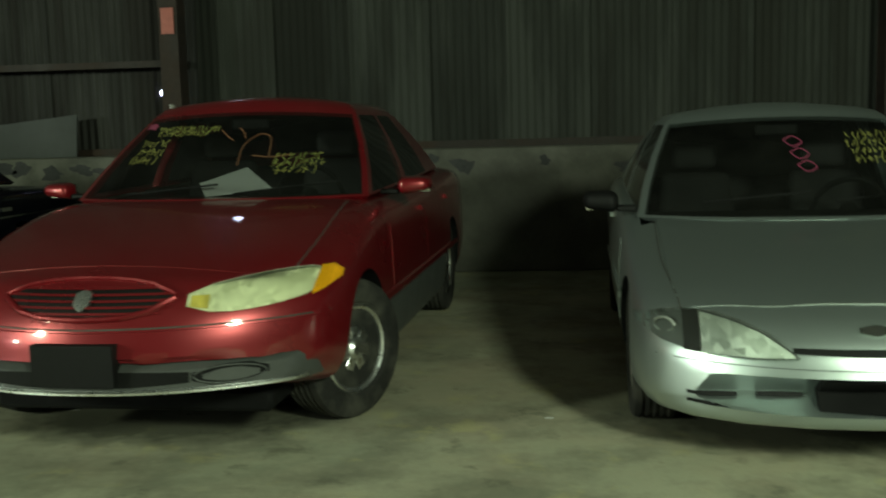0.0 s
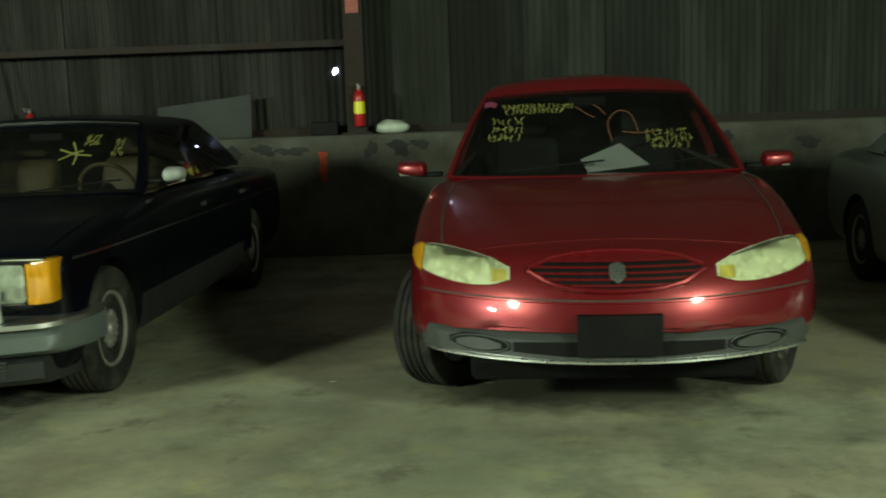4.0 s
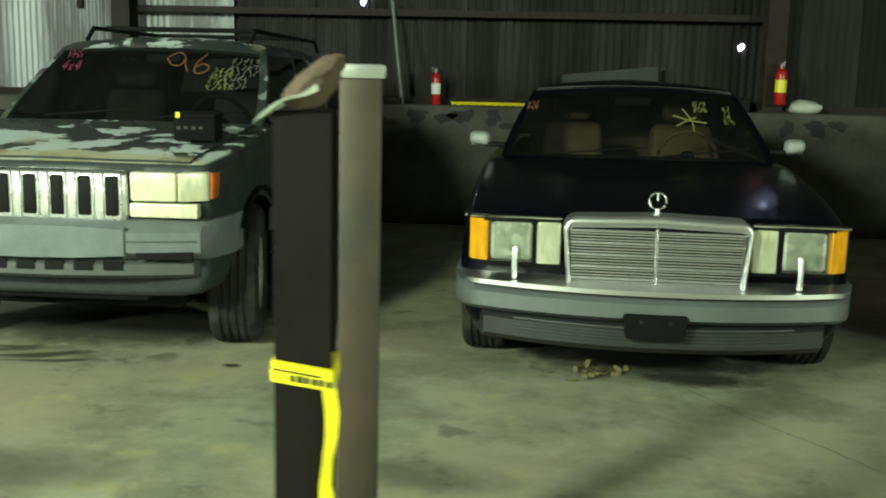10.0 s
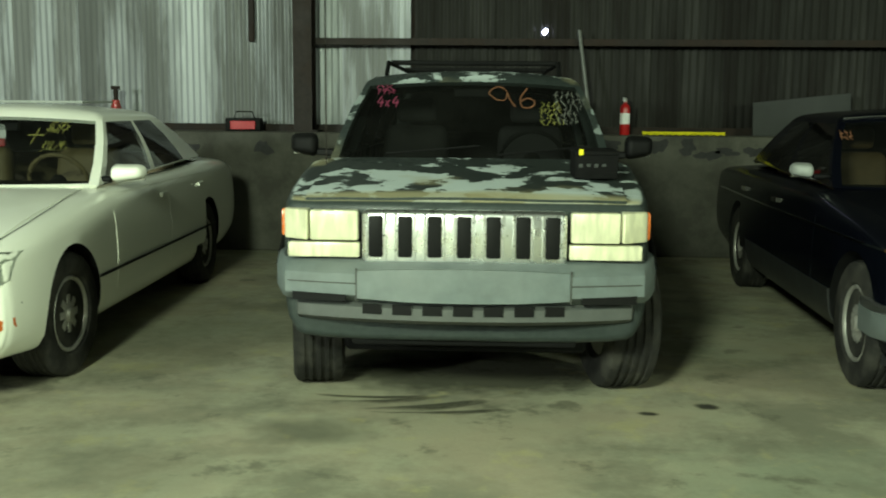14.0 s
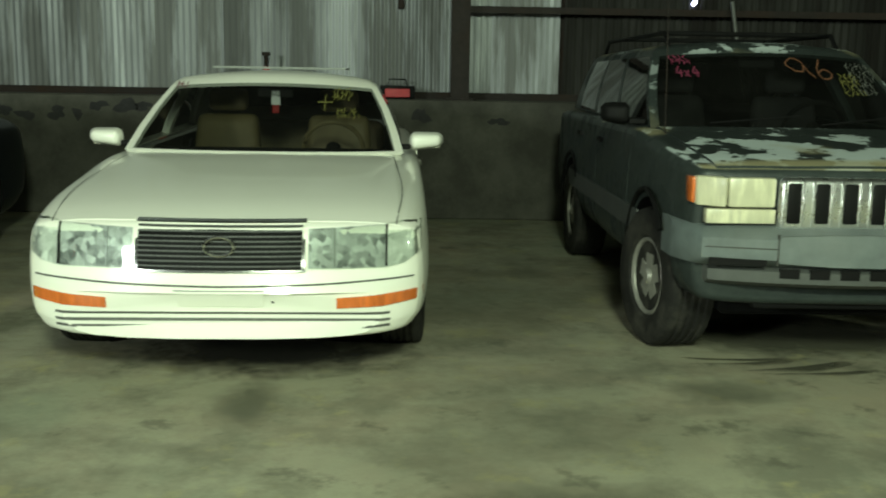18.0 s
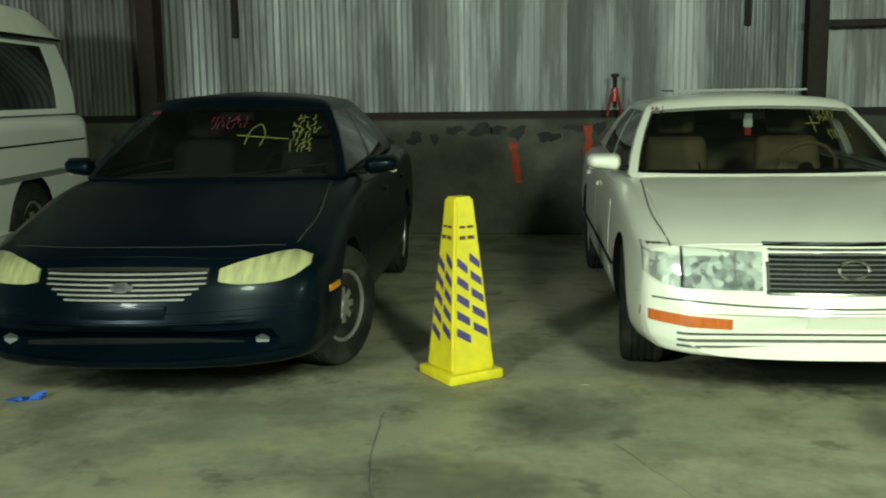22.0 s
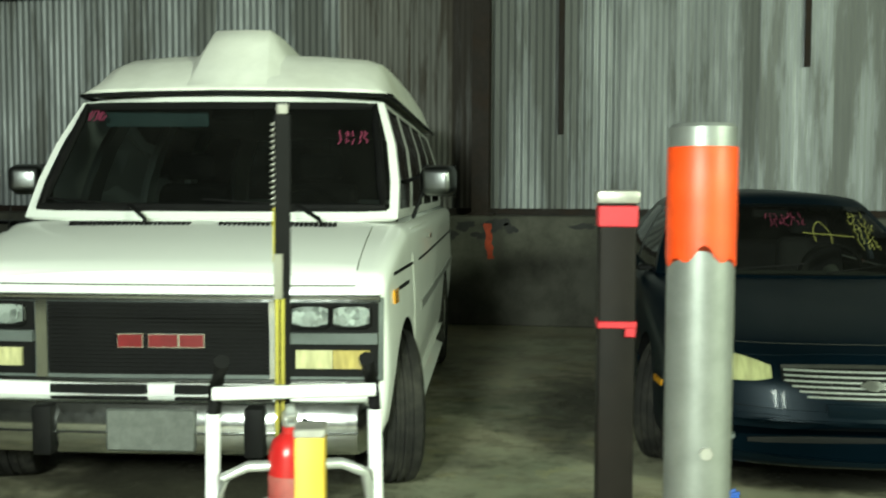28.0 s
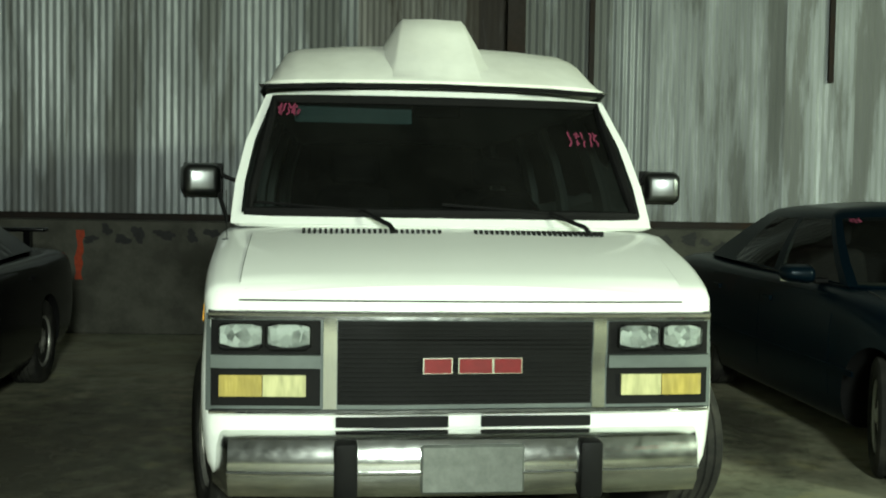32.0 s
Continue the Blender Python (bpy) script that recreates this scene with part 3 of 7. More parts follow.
crack([(-5.1, 6.3), (-4.74, 5.64), (-4.55, 5.3), (-4.38, 5.06), (-4.1, 4.5), (-3.9, 3.6)], 0.005, 1)
crack([(-12.7, 5.2), (-12.6, 4.4), (-12.3, 3.6), (-12.35, 2.6)], 0.005, 2)
crack([(-1.0, 4.6), (-1.3, 4.0), (-2.4, 3.7), (-3.4, 3.9)], 0.004, 3)
crack([(-11.7, 4.9), (-11.3, 4.1), (-10.9, 3.4)], 0.003, 5)
# Patches under the noses hold painted car shade; the larger oil ones partly so.
FLOOR_PATCHES = ((-6.67, 5.99, 0.10, 0.07, "oil"), (-6.96, 5.85, 0.07, 0.05, "oil"), (-5.0, 6.35, 1.0, 0.65, "oil"), (-4.75, 5.95, 0.35, 0.2, "oil"), (-10.7, 6.1, 1.0, 0.72, "oil"), (-1.65, 6.2, 1.1, 0.62, "shadescuff"), (1.25, 6.1, 1.0, 0.6, "shadescuff"), (-7.8, 6.5, 1.0, 0.6, "shadescuff"), (-13.85, 5.95, 1.0, 0.62, "shadescuff"), (-16.9, 5.1, 1.1, 0.7, "shadescuff"), (-10.55, 5.2, 0.22, 0.5, "grime"),
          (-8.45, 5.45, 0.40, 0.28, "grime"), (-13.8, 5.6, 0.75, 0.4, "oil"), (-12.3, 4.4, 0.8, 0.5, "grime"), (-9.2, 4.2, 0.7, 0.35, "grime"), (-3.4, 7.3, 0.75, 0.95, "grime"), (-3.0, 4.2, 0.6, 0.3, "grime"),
          (-11.9, 5.2, 0.5, 0.6, "grime"), (-7.3, 4.5, 0.6, 0.3, "grime"), (-0.4, 4.7, 0.7, 0.3, "grime"), (-5.9, 4.6, 0.5, 0.22, "grime"), (-14.9, 5.0, 0.6, 0.5, "grime"), (-17.3, 6.3, 2.3, 3.6, "broadpatch"), (-19.4, 6.0, 3.0, 4.0, "broadpatch"), (-15.1, 7.3, 0.75, 2.0, "broadpatch"))


def scuff(cx, cy, r0, a0, a1, width, k):
    """A dark tyre mark bent round a centre."""
    bm = bmesh.new()
    prev = None
    for i in range(17):
        a = math.radians(a0 + (a1 - a0) * i / 16)
        w = width * math.sin(math.pi * (i + 0.6) / 17.2)
        v = [bm.verts.new(((r0 + s * w) * math.cos(a), (r0 + s * w) * math.sin(a), 0)) for s in (1, -1)]
        if prev:
            bm.faces.new((prev[0], prev[1], v[1], v[0]))
        prev = v
    o = part("tyre_mark", bm, M["shadescuff"], floor, smooth=False)
    o.location = (cx, cy, 0.0012 + 0.0003 * k)


for k, spec in enumerate(((-8.45, 6.95, 1.05, 250, 312, 0.035), (-8.4, 6.98, 1.20, 262, 316, 0.05), (-8.3, 6.85, 0.86, 245, 300, 0.03), (-8.15, 7.1, 1.35, 258, 300, 0.03))):
    scuff(*spec, k)
for k, (x, y, rx, ry, kind_of) in enumerate(FLOOR_PATCHES):
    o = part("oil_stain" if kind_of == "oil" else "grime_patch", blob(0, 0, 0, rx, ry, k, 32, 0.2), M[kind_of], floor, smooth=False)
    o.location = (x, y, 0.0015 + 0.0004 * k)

# hanging lamps behind the walker
def hall_lamp(x, y, z, watts, colour):
    t = thing("hanging_lamp", "grey bell shaped high bay lamp hanging from the roof", "lamp", Matrix.Translation((x, y, z)), "hall lamps")
    part("shade", lathe([(0.07, 0.34), (0.10, 0.30), (0.24, 0.12), (0.27, 0.0), (0.262, 0.0), (0.23, 0.12), (0.09, 0.29), (0.06, 0.33)], 28), M["dullalu"], t)
    part("ballast", lathe([(0.0, 0.62), (0.09, 0.60), (0.09, 0.36), (0.07, 0.34), (0.0, 0.34)], 20), M["black"], t)
    part("cord", tube([(0, 0, 0.6), (0, 0, TOP - z)], 0.008, 8), M["black"], t)
    data = bpy.data.lights.new("lamp_light", "POINT")
    data.shadow_soft_size, data.energy, data.color = 0.42, watts, colour
    ob = new("lamp_light", data)
    ob.location = (x, y, z - 0.43)


for lamp in LAMPS:
    hall_lamp(*lamp)

# ---- cars ----
from mathutils.bvhtree import BVHTree


def ev(v, u):
    """A number, or a smooth run of evenly spaced numbers, at u in 0..1."""
    if isinstance(v, (int, float)):
        return float(v)
    return float(np.interp(u, np.linspace(0, 1, len(v)), v))


def half_section(w, zb, zt, drop, k):
    zs = zt - drop
    h = zs - zb
    pts = [(0, zb), (w * 0.80, zb), (w * 0.955, zb + min(0.05, h * 0.2)), (w * 0.995, zb + 0.30 * h), (w, zb + 0.55 * h), (w * 0.988, zb + 0.82 * h), (w * k, zs), (w * k * 0.86, zs + 0.62 * drop), (w * 0.48, zs + 0.90 * drop), (0, zt)]
    return smoothline(pts, 3)


class Car:
    """Builds a car in its own frame: nose at y = 0, tail along +y."""

    def __init__(self, name, label, pose_m, stations, bow, k, paint_m, arches, arch_r, track, bowlen=1.1):
        self.root = thing(name, label, "car", pose_m, "parked vehicles")
        self.paint = paint_m
        st = smoothline(stations, 3)
        bm = bmesh.new()
        rings = []
        for y, w, zb, zt, drop in st:
            half = half_section(w, zb, zt, max(drop, 0.002), k)
            pts = [(x, z) for x, z in half] + [(-x, z) for x, z in half[-2:0:-1]]
            fall = max(0.0, 1 - y / bowlen) ** 1.3
            wmax = max(s[1] for s in stations)
            rings.append([bm.verts.new((x, y + bow * fall * abs(x / wmax) ** 2.2, z)) for x, z in pts])
        n = len(rings[0])
        for a, b in zip(rings, rings[1:]):
            for i in range(n):
                bm.faces.new((a[i], a[(i + 1) % n], b[(i + 1) % n], b[i]))
        bm.faces.new(rings[0])
        bm.faces.new(rings[-1])
        bmesh.ops.recalc_face_normals(bm, faces=bm.faces[:])
        self.bvh = BVHTree.FromBMesh(bm)
        self.wmax, self.length = max(s[1] for s in stations), stations[-1][0]
        self.bm, self.arches, self.arch_r, self.track = bm, arches, arch_r, track
        self.last = 0.0

    def body(self, tub):
        """Cuts the wheel arches and the cabin's opening, and links the body."""
        me = bpy.data.meshes.new("body")
        self.bm.to_mesh(me)
        self.bm.free()
        me.materials.append(self.paint)
        me.materials.append(M["under"])
        ob = bpy.data.objects.new("body", me)
        scene.collection.objects.link(ob)
        cut = bmesh.new()
        for y, r in self.arches:
            for s in (-1, 1):
                x0, x1 = s * (self.wmax - 0.34), s * (self.wmax + 0.2)
                c = lathe([(0, x0), (self.arch_r * 1.0, x0), (self.arch_r, x1), (0, x1)], 36, "x", Matrix.Translation((0, y, r)))
                cm = bpy.data.meshes.new("c")
                c.to_mesh(cm)
                c.free()
                cut.from_mesh(cm)
                bpy.data.meshes.remove(cm)
        for f in cut.faces:
            f.material_index = 1
        cme = bpy.data.meshes.new("cutter")
        cut.to_mesh(cme)
        cut.free()
        cme.materials.append(self.paint)
        cme.materials.append(M["under"])
        cob = bpy.data.objects.new("cutter", cme)
        scene.collection.objects.link(cob)
        mod = ob.modifiers.new("arch", "BOOLEAN")
        mod.operation, mod.object, mod.solver = "DIFFERENCE", cob, "EXACT"
        dg = bpy.context.evaluated_depsgraph_get()
        done = bpy.data.meshes.new_from_object(ob.evaluated_get(dg), depsgraph=dg)
        for o in (ob, cob):
            bpy.data.objects.remove(o)
        bm = bmesh.new()
        bm.from_mesh(done)
        y0, y1, w, zmin = tub
        doomed = [f for f in bm.faces if y0 < f.calc_center_median().y < y1 and abs(f.calc_center_median().x) < w and f.normal.z > 0.5 and f.calc_center_median().z > zmin]
        bmesh.ops.delete(bm, geom=doomed, context="FACES")
        bm.to_mesh(done)
        bm.free()
        lift = 0.24 if self.arch_r > 0.38 else 0.165
        # added unseen slab that stops lamp light from reaching under the car
        part("underside_light_block", cube_bm(-self.wmax + 0.30, 0.42, lift, self.wmax - 0.30, self.length - 0.5, lift + 0.10, 0.02, 1), M["under"], self.root)
        finish(done, 42)
        new_ob = new("body", done)
        new_ob.parent = self.root
        self.body_ob = new_ob
        return new_ob

    # -- panels laid on the body --
    def front_y(self, x, z):
        for k in (1, 0.985, 0.97, 0.95, 0.92, 0.88):
            hit = self.bvh.ray_cast(Vector((x * k, -2, z)), Vector((0, 1, 0)))
            if hit[0] is not None:
                self.last = hit[0].y
                return hit[0].y + (1 - k) * 1.2
        return self.last

    def slab(self, name, rows, out, material, label="", parent=None, deep=0.02):
        bm = bmesh.new()
        o = Vector(out)
        f = [[bm.verts.new(p) for p in row] for row in rows]
        b = [[bm.verts.new(Vector(p) - o * deep) for p in row] for row in rows]
        nu, nv = len(rows), len(rows[0])
        for i in range(nu - 1):
            for j in range(nv - 1):
                bm.faces.new((f[i][j], f[i + 1][j], f[i + 1][j + 1], f[i][j + 1]))
        for i in range(nu - 1):
            for j in (0, nv - 1):
                bm.faces.new((f[i][j], f[i + 1][j], b[i + 1][j], b[i][j]))
        for j in range(nv - 1):
            for i in (0, nu - 1):
                bm.faces.new((f[i][j], f[i][j + 1], b[i][j + 1], b[i][j]))
        bmesh.ops.remove_doubles(bm, verts=bm.verts[:], dist=1e-5)
        bmesh.ops.recalc_face_normals(bm, faces=bm.faces[:])
        return part(name, bm, material, parent or self.root, label)

    def front(self, name, x0, x1, bot, top, material, off=0.006, deep=0.03, nu=10, nv=4, label="", parent=None, flat=None):
        rows = []
        for i in range(nu + 1):
            u = i / nu
            x = x0 + (x1 - x0) * u
            lo, hi = ev(bot, u), ev(top, u)
            row = []
            for j in range(nv + 1):
                z = lo + (hi - lo) * j / nv
                y = (flat if flat is not None else self.front_y(x, z)) - off
                row.append((x, y, z))
            rows.append(row)
        return self.slab(name, rows, (0, -1, 0), material, label, parent, deep)

    def pair(self, name, x0, x1, bot, top, material, **kw):
        return [self.front(name, s * x0, s * x1, bot, top, material, **kw) for s in (1, -1)]

    def side(self, name, y0, y1, bot, top, material, s, off=0.004, deep=0.02, nu=8, nv=4, label="", parent=None):
        rows = []
        for i in range(nu + 1):
            u = i / nu
            y = y0 + (y1 - y0) * u
            lo, hi = ev(bot, u), ev(top, u)
            row = []
            for j in range(nv + 1):
                z = lo + (hi - lo) * j / nv
                hit = self.bvh.ray_cast(Vector((s * 3, y, z)), Vector((-s, 0, 0)))
                x = hit[0].x if hit[0] is not None else s * self.wmax * 0.97
                row.append((x + s * off, y, z))
            rows.append(row)
        return self.slab(name, rows, (s, 0, 0), material, label, parent, deep)

    def sides(self, name, y0, y1, bot, top, material, **kw):
        return [self.side(name, y0, y1, bot, top, material, s, **kw) for s in (1, -1)]

    def top(self, name, w, yf, yr, material, off=0.004, deep=0.02, nu=18, nv=14, label="", wr=None):
        """A lid on the body's upper side between two runs of y across its width."""
        rows = []
        for i in range(nu + 1):
            u = i / nu
            row = []
            for j in range(nv + 1):
                v = j / nv
                ww = w + ((wr or w) - w) * v
                x = -ww + 2 * ww * u
                y = ev(yf, abs(2 * u - 1)) * (1 - v) + ev(yr, abs(2 * u - 1)) * v
                hit = self.bvh.ray_cast(Vector((x, y, 3)), Vector((0, 0, -1)))
                z = hit[0].z if hit[0] is not None else self.last
                self.last = z
                row.append((x, y, z + off))
            rows.append(row)
        return self.slab(name, rows, (0, 0, 1), material, label, None, deep)

    def seam(self, pts, width=0.006, off=0.0035, name="panel_gap"):
        """A thin line on the body's upper side: a dark gap between two panels, or a painted edge highlight on dark
        paint.
        """
        line = smoothline(pts, 8) if len(pts) > 2 else np.array([np.array(pts[0]) * (1 - k / 12) + np.array(pts[1]) * k / 12 for k in range(13)])
        bm = bmesh.new()
        prev = None
        for i, p in enumerate(line):
            d = line[min(i + 1, len(line) - 1)] - line[max(i - 1, 0)]
            nrm = np.array((-d[1], d[0])) / (np.hypot(*d) + 1e-9) * width * 0.5
            cur = []
            for q in (p + nrm, p - nrm):
                hit = self.bvh.ray_cast(Vector((q[0], q[1], 3)), Vector((0, 0, -1)))
                z = hit[0].z if hit[0] is not None else self.last
                self.last = z
                cur.append(bm.verts.new((q[0], q[1], z + off)))
            if prev:
                bm.faces.new((prev[0], prev[1], cur[1], cur[0]))
            prev = cur
        return part(name, bm, P["seam"], self.root, "", False)

    # -- greenhouse --
    def cabin(self, yc, yh, yr, yb, wb, wt, zc, zh, crown, bow=0.20, zbr=None, doors=((0.04, 0.40), (0.45, 0.78)), glass=None, side_glass=None, roof=None, bulge=0.02, frame=None, wsw=0.94, wst=0.93, belt=0.024):
        zbr = zbr or zc
        glass = glass or M["glass"]
        side_glass = side_glass or M["darkglass"]
        fcols = [-1, -wsw] + [wsw * (-1 + 2 * i / 12) for i in range(1, 12)] + [wsw, 1]
        fr = [0.0]
        for a, b in doors:
            fr += [a] + [a + (b - a) * i / 3 for i in (1, 2)] + [b]
        fr += [0.93, 1.0]
        lev = [0, belt, 0.3, 0.62, wst, 1.0]

        def ring(v):
            w = wb + (wt - wb) * v + bulge * math.sin(math.pi * v)
            yf = yc + (yh - yc) * v
            yb2 = yb + (yr - yb) * v
            bw = bow * (1 - 0.45 * v)
            pts, tags = [], []
            for c in fcols:
                z = zc + (zh - zc) * v - 0.03 * v * c * c
                pts.append((c * w, yf + bw * abs(c) ** 2.4, z))
                tags.append(("f", c))
            ya = yf + bw
            yz = yb2 - bw * 0.6
            for c in fr[1:]:
                z = (zc + (zbr - zc) * c) * (1 - v) + (zh - 0.03) * v
                pts.append((w - 0.05 * max(0, c - 0.6) * (1 if True else 0), ya + (yz - ya) * c, z))
                tags.append(("r", c))
            for c in [-x for x in fcols[1:]]:
                z = zbr + (zh - zbr) * v - 0.03 * v * c * c
                pts.append((-(-c) * (w - 0.02), yb2 - bw * 0.6 * abs(c) ** 2.4, z))
                tags.append(("b", c))
            for c in fr[::-1][1:-1]:
                z = (zc + (zbr - zc) * c) * (1 - v) + (zh - 0.03) * v
                pts.append((-(w - 0.05 * max(0, c - 0.6)), ya + (yz - ya) * c, z))
                tags.append(("l", c))
            return pts, tags
        rings = [ring(v) for v in lev]
        n = len(rings[0][0])
        tags = rings[0][1]
        shell = bmesh.new()
        panes = {}

        def kind(i):
            a, b = tags[i], tags[(i + 1) % n]
            if a[0] == "f" and b[0] == "f" and abs(a[1]) <= wsw + 1e-6 and abs(b[1]) <= wsw + 1e-6:
                return "windshield"
            if a[0] == "b" and b[0] == "b" and abs(a[1]) <= wsw + 1e-6 and abs(b[1]) <= wsw + 1e-6:
                return "rear_window"
            if a[0] == b[0] and a[0] in "rl" or (a[0] + b[0]) in ("fr", "lf"):
                ca = 0.0 if a[0] == "f" else a[1]
                cb = 0.0 if b[0] == "f" else b[1]
                for k, (p, q) in enumerate(doors):
                    if p - 1e-6 <= min(ca, cb) and max(ca, cb) <= q + 1e-6:
                        return "side_window_%s%d" % (a[0] if a[0] in "rl" else b[0], k)
            return None
        verts = [[shell.verts.new(p) for p in r[0]] for r in rings]
        for l in range(len(lev) - 1):
            for i in range(n):
                j = (i + 1) % n
                k = kind(i) if 0 < l < len(lev) - 2 else None
                if k:
                    panes.setdefault(k, []).append([rings[l][0][i], rings[l][0][j], rings[l + 1][0][j], rings[l + 1][0][i]])
                else:
                    shell.faces.new((verts[l][i], verts[l][j], verts[l + 1][j], verts[l + 1][i]))
        # roof skin
        topr = rings[-1][0]
        cx = 0.0
        cy = (min(p[1] for p in topr) + max(p[1] for p in topr)) / 2
        prev = verts[-1]
        for s, c in ((0.93, 0.45), (0.78, 0.72), (0.5, 0.92), (0.2, 1.0)):
            cur = [shell.verts.new((p[0] * s, cy + (p[1] - cy) * s, p[2] + (zh - p[2]) * (1 - s) + crown * c)) for p in topr]
            for i in range(n):
                shell.faces.new((prev[i], prev[(i + 1) % n], cur[(i + 1) % n], cur[i]))
            prev = cur
        shell.faces.new(prev)
        bmesh.ops.recalc_face_normals(shell, faces=shell.faces[:])
        full = shell.copy()
        for quads in panes.values():
            for q in quads:
                full.faces.new([full.verts.new(p) for p in q])
        self.cab = BVHTree.FromBMesh(full)
        full.free()
        bmesh.ops.solidify(shell, geom=shell.faces[:], thickness=0.022)
        self.cab_ob = part("cabin_frame", shell, roof or self.paint, self.root)
        for k, quads in panes.items():
            bm = bmesh.new()
            for q in quads:
                bm.faces.new([bm.verts.new(p) for p in q])
            bmesh.ops.remove_doubles(bm, verts=bm.verts[:], dist=1e-4)
            bmesh.ops.recalc_face_normals(bm, faces=bm.faces[:])
            nm = "side_window" if k.startswith("side") else k
            ob = part(nm, bm, glass if k == "windshield" else side_glass, self.root)
            if k == "windshield" and glass is M["glass"]:
                ob.visible_shadow = False
        self.cabspec = (yc, yh, yr, yb, wb, wt, zc, zh, bow)

    def glass_point(self, x, z, off=0.004):
        hit = self.cab.ray_cast(Vector((x, -2, z)), Vector((0, 1, 0)))
        y = hit[0].y if hit[0] is not None else self.cabspec[0]
        return Vector((x, y - off, z))

    def scrawl(self, strokes, material, width=0.007, name="chalk_writing", label=""):
        """Chalk strokes on the windscreen, as ribbons in (x, z)."""
        bm = bmesh.new()
        for pts in strokes:
            line = smoothline(pts, 5) if len(pts) > 2 else np.array(pts)
            prev = None
            for i, p in enumerate(line):
                d = line[min(i + 1, len(line) - 1)] - line[max(i - 1, 0)]
                nrm = np.array((-d[1], d[0])) / (np.hypot(*d) + 1e-9) * width * 0.5
                cur = (bm.verts.new(self.glass_point(*(p + nrm))), bm.verts.new(self.glass_point(*(p - nrm))))
                if prev:
                    bm.faces.new((prev[0], prev[1], cur[1], cur[0]))
                prev = cur
        return part(name, bm, material, self.root, label, False)

    def scribble(self, x, z, w, h, material, seed, rows=3, width=0.006):
        """Writing too small to be read: rows of short hooked strokes."""
        r = random.Random(seed)
        st = []
        cell = min(0.035, 0.9 * h / max(1, rows) + 0.006)
        for k in range(rows):
            zz = z - h * k / max(1, rows)
            a, b = x + r.uniform(0, 0.12) * w, x + w * r.uniform(0.75, 1)
            while a < b:
                g = cell * r.uniform(0.5, 0.9)
                p = [(a + g * r.random(), zz + cell * (0.5 - q / 2) + r.uniform(-0.15, 0.15) * cell) for q in range(3)]
                st.append(p)
                if r.random() < 0.5:
                    st.append([(a, zz + r.uniform(-0.3, 0.3) * cell), (a + g, zz + r.uniform(-0.2, 0.4) * cell)])
                a += g + cell * 0.2
        return self.scrawl(st, material, width * 0.7)

    def digits(self, text, x, z, h, material, width, slope=0.0, label=""):
        shapes = {"2": [[(0, .8), (.3, 1), (.6, .8), (.5, .5), (0, 0), (.65, 0)]],
                  "4": [[(.4, 1), (0, .4), (.7, .4)], [(.5, .7), (.45, 0)]],
                  "8": [[(.35, .5), (.05, .75), (.35, 1), (.6, .75), (.35, .5), (0, .22), (.35, 0), (.65, .25), (.35, .5)]],
                  "x": [[(0, .6), (.5, 0)], [(.5, .62), (.02, .05)]],
                  "6": [[(.55, 1), (.1, .5), (.1, .1), (.4, 0), (.6, .25), (.35, .45), (.08, .25)]],
                  "9": [[(.6, .8), (.3, 1), (.05, .75), (.3, .5), (.6, .8), (.55, .3), (.3, 0)]]}
        st = []
        for k, ch in enumerate(text):
            ox = k * 0.72 * h
            for line in shapes[ch]:
                st.append([(x + ox + p * h * 0.8, z + (ox + p * h) * slope + q * h) for p, q in line])
        return self.scrawl(st, material, width, "chalk_writing", label)

    # -- wheels --
    def wheel(self, y, r, width, style, rim_m, tyre_r_in=0.62, turn=0.0, lift=0.0):
        for s in (1, -1):
            x = s * (self.track / 2)
            m = Matrix.Translation((x, y, r + lift)) @ Matrix.Rotation(radians(turn), 4, "Z") @ (Matrix.Rotation(math.pi, 4, "Z") if s < 0 else Matrix.Identity(4))
            ri = r * tyre_r_in
            hw = width / 2
            rim = lathe([(ri * 0.99, -hw * 0.8), (ri * 1.02, hw * 0.86), (ri * 0.98, hw * 0.93), (ri * 0.92, hw * 0.86), (ri * 0.88, hw * 0.45), (0.0, hw * 0.35)], 30, "x")
            bms, spokes = [rim], []
            if style == "spoke5":
                count, wdt = 5, 0.26
            elif style == "spoke7":
                count, wdt = 7, 0.16
            elif style == "holes":
                count, wdt = 15, 0.10
            else:
                count, wdt = 8, 0.13
            for k in range(count):
                b = cube_bm(hw * 0.40, -wdt * ri, ri * 0.12, hw * 0.84, wdt * ri, ri * 0.94, 0.006, 1)
                for v in b.verts:
                    f = (v.co.z / ri)
                    v.co.y *= 0.75 + 0.45 * f
                    v.co.x -= 0.012 * f
                b.transform(Matrix.Rotation(2 * math.pi * k / count, 4, "X"))
                spokes.append(b)
            bms.append(lathe([(0.0, hw * 0.96), (ri * 0.16, hw * 0.96), (ri * 0.22, hw * 0.86), (ri * 0.22, hw * 0.4), (0, hw * 0.4)], 20, "x"))
            wh = part("wheel", join(*bms), rim_m, self.root)
            wh.matrix_basis = m
            for b in spokes:
                part("spoke", b, rim_m, wh)
            prof = [(ri, -hw * 0.78), (ri * 1.1, -hw), (r * 0.9, -hw * 1.06), (r * 0.975, -hw * 0.92), (r, -hw * 0.7)]
            for g in (-0.5, -0.17, 0.17, 0.5):
                prof += [(r, hw * (g - 0.10)), (r - 0.008, hw * (g - 0.07)), (r - 0.008, hw * (g + 0.07)), (r, hw * (g + 0.10))]
            prof += [(r, hw * 0.7), (r * 0.975, hw * 0.92), (r * 0.9, hw * 1.06), (ri * 1.1, hw), (ri, hw * 0.78)]
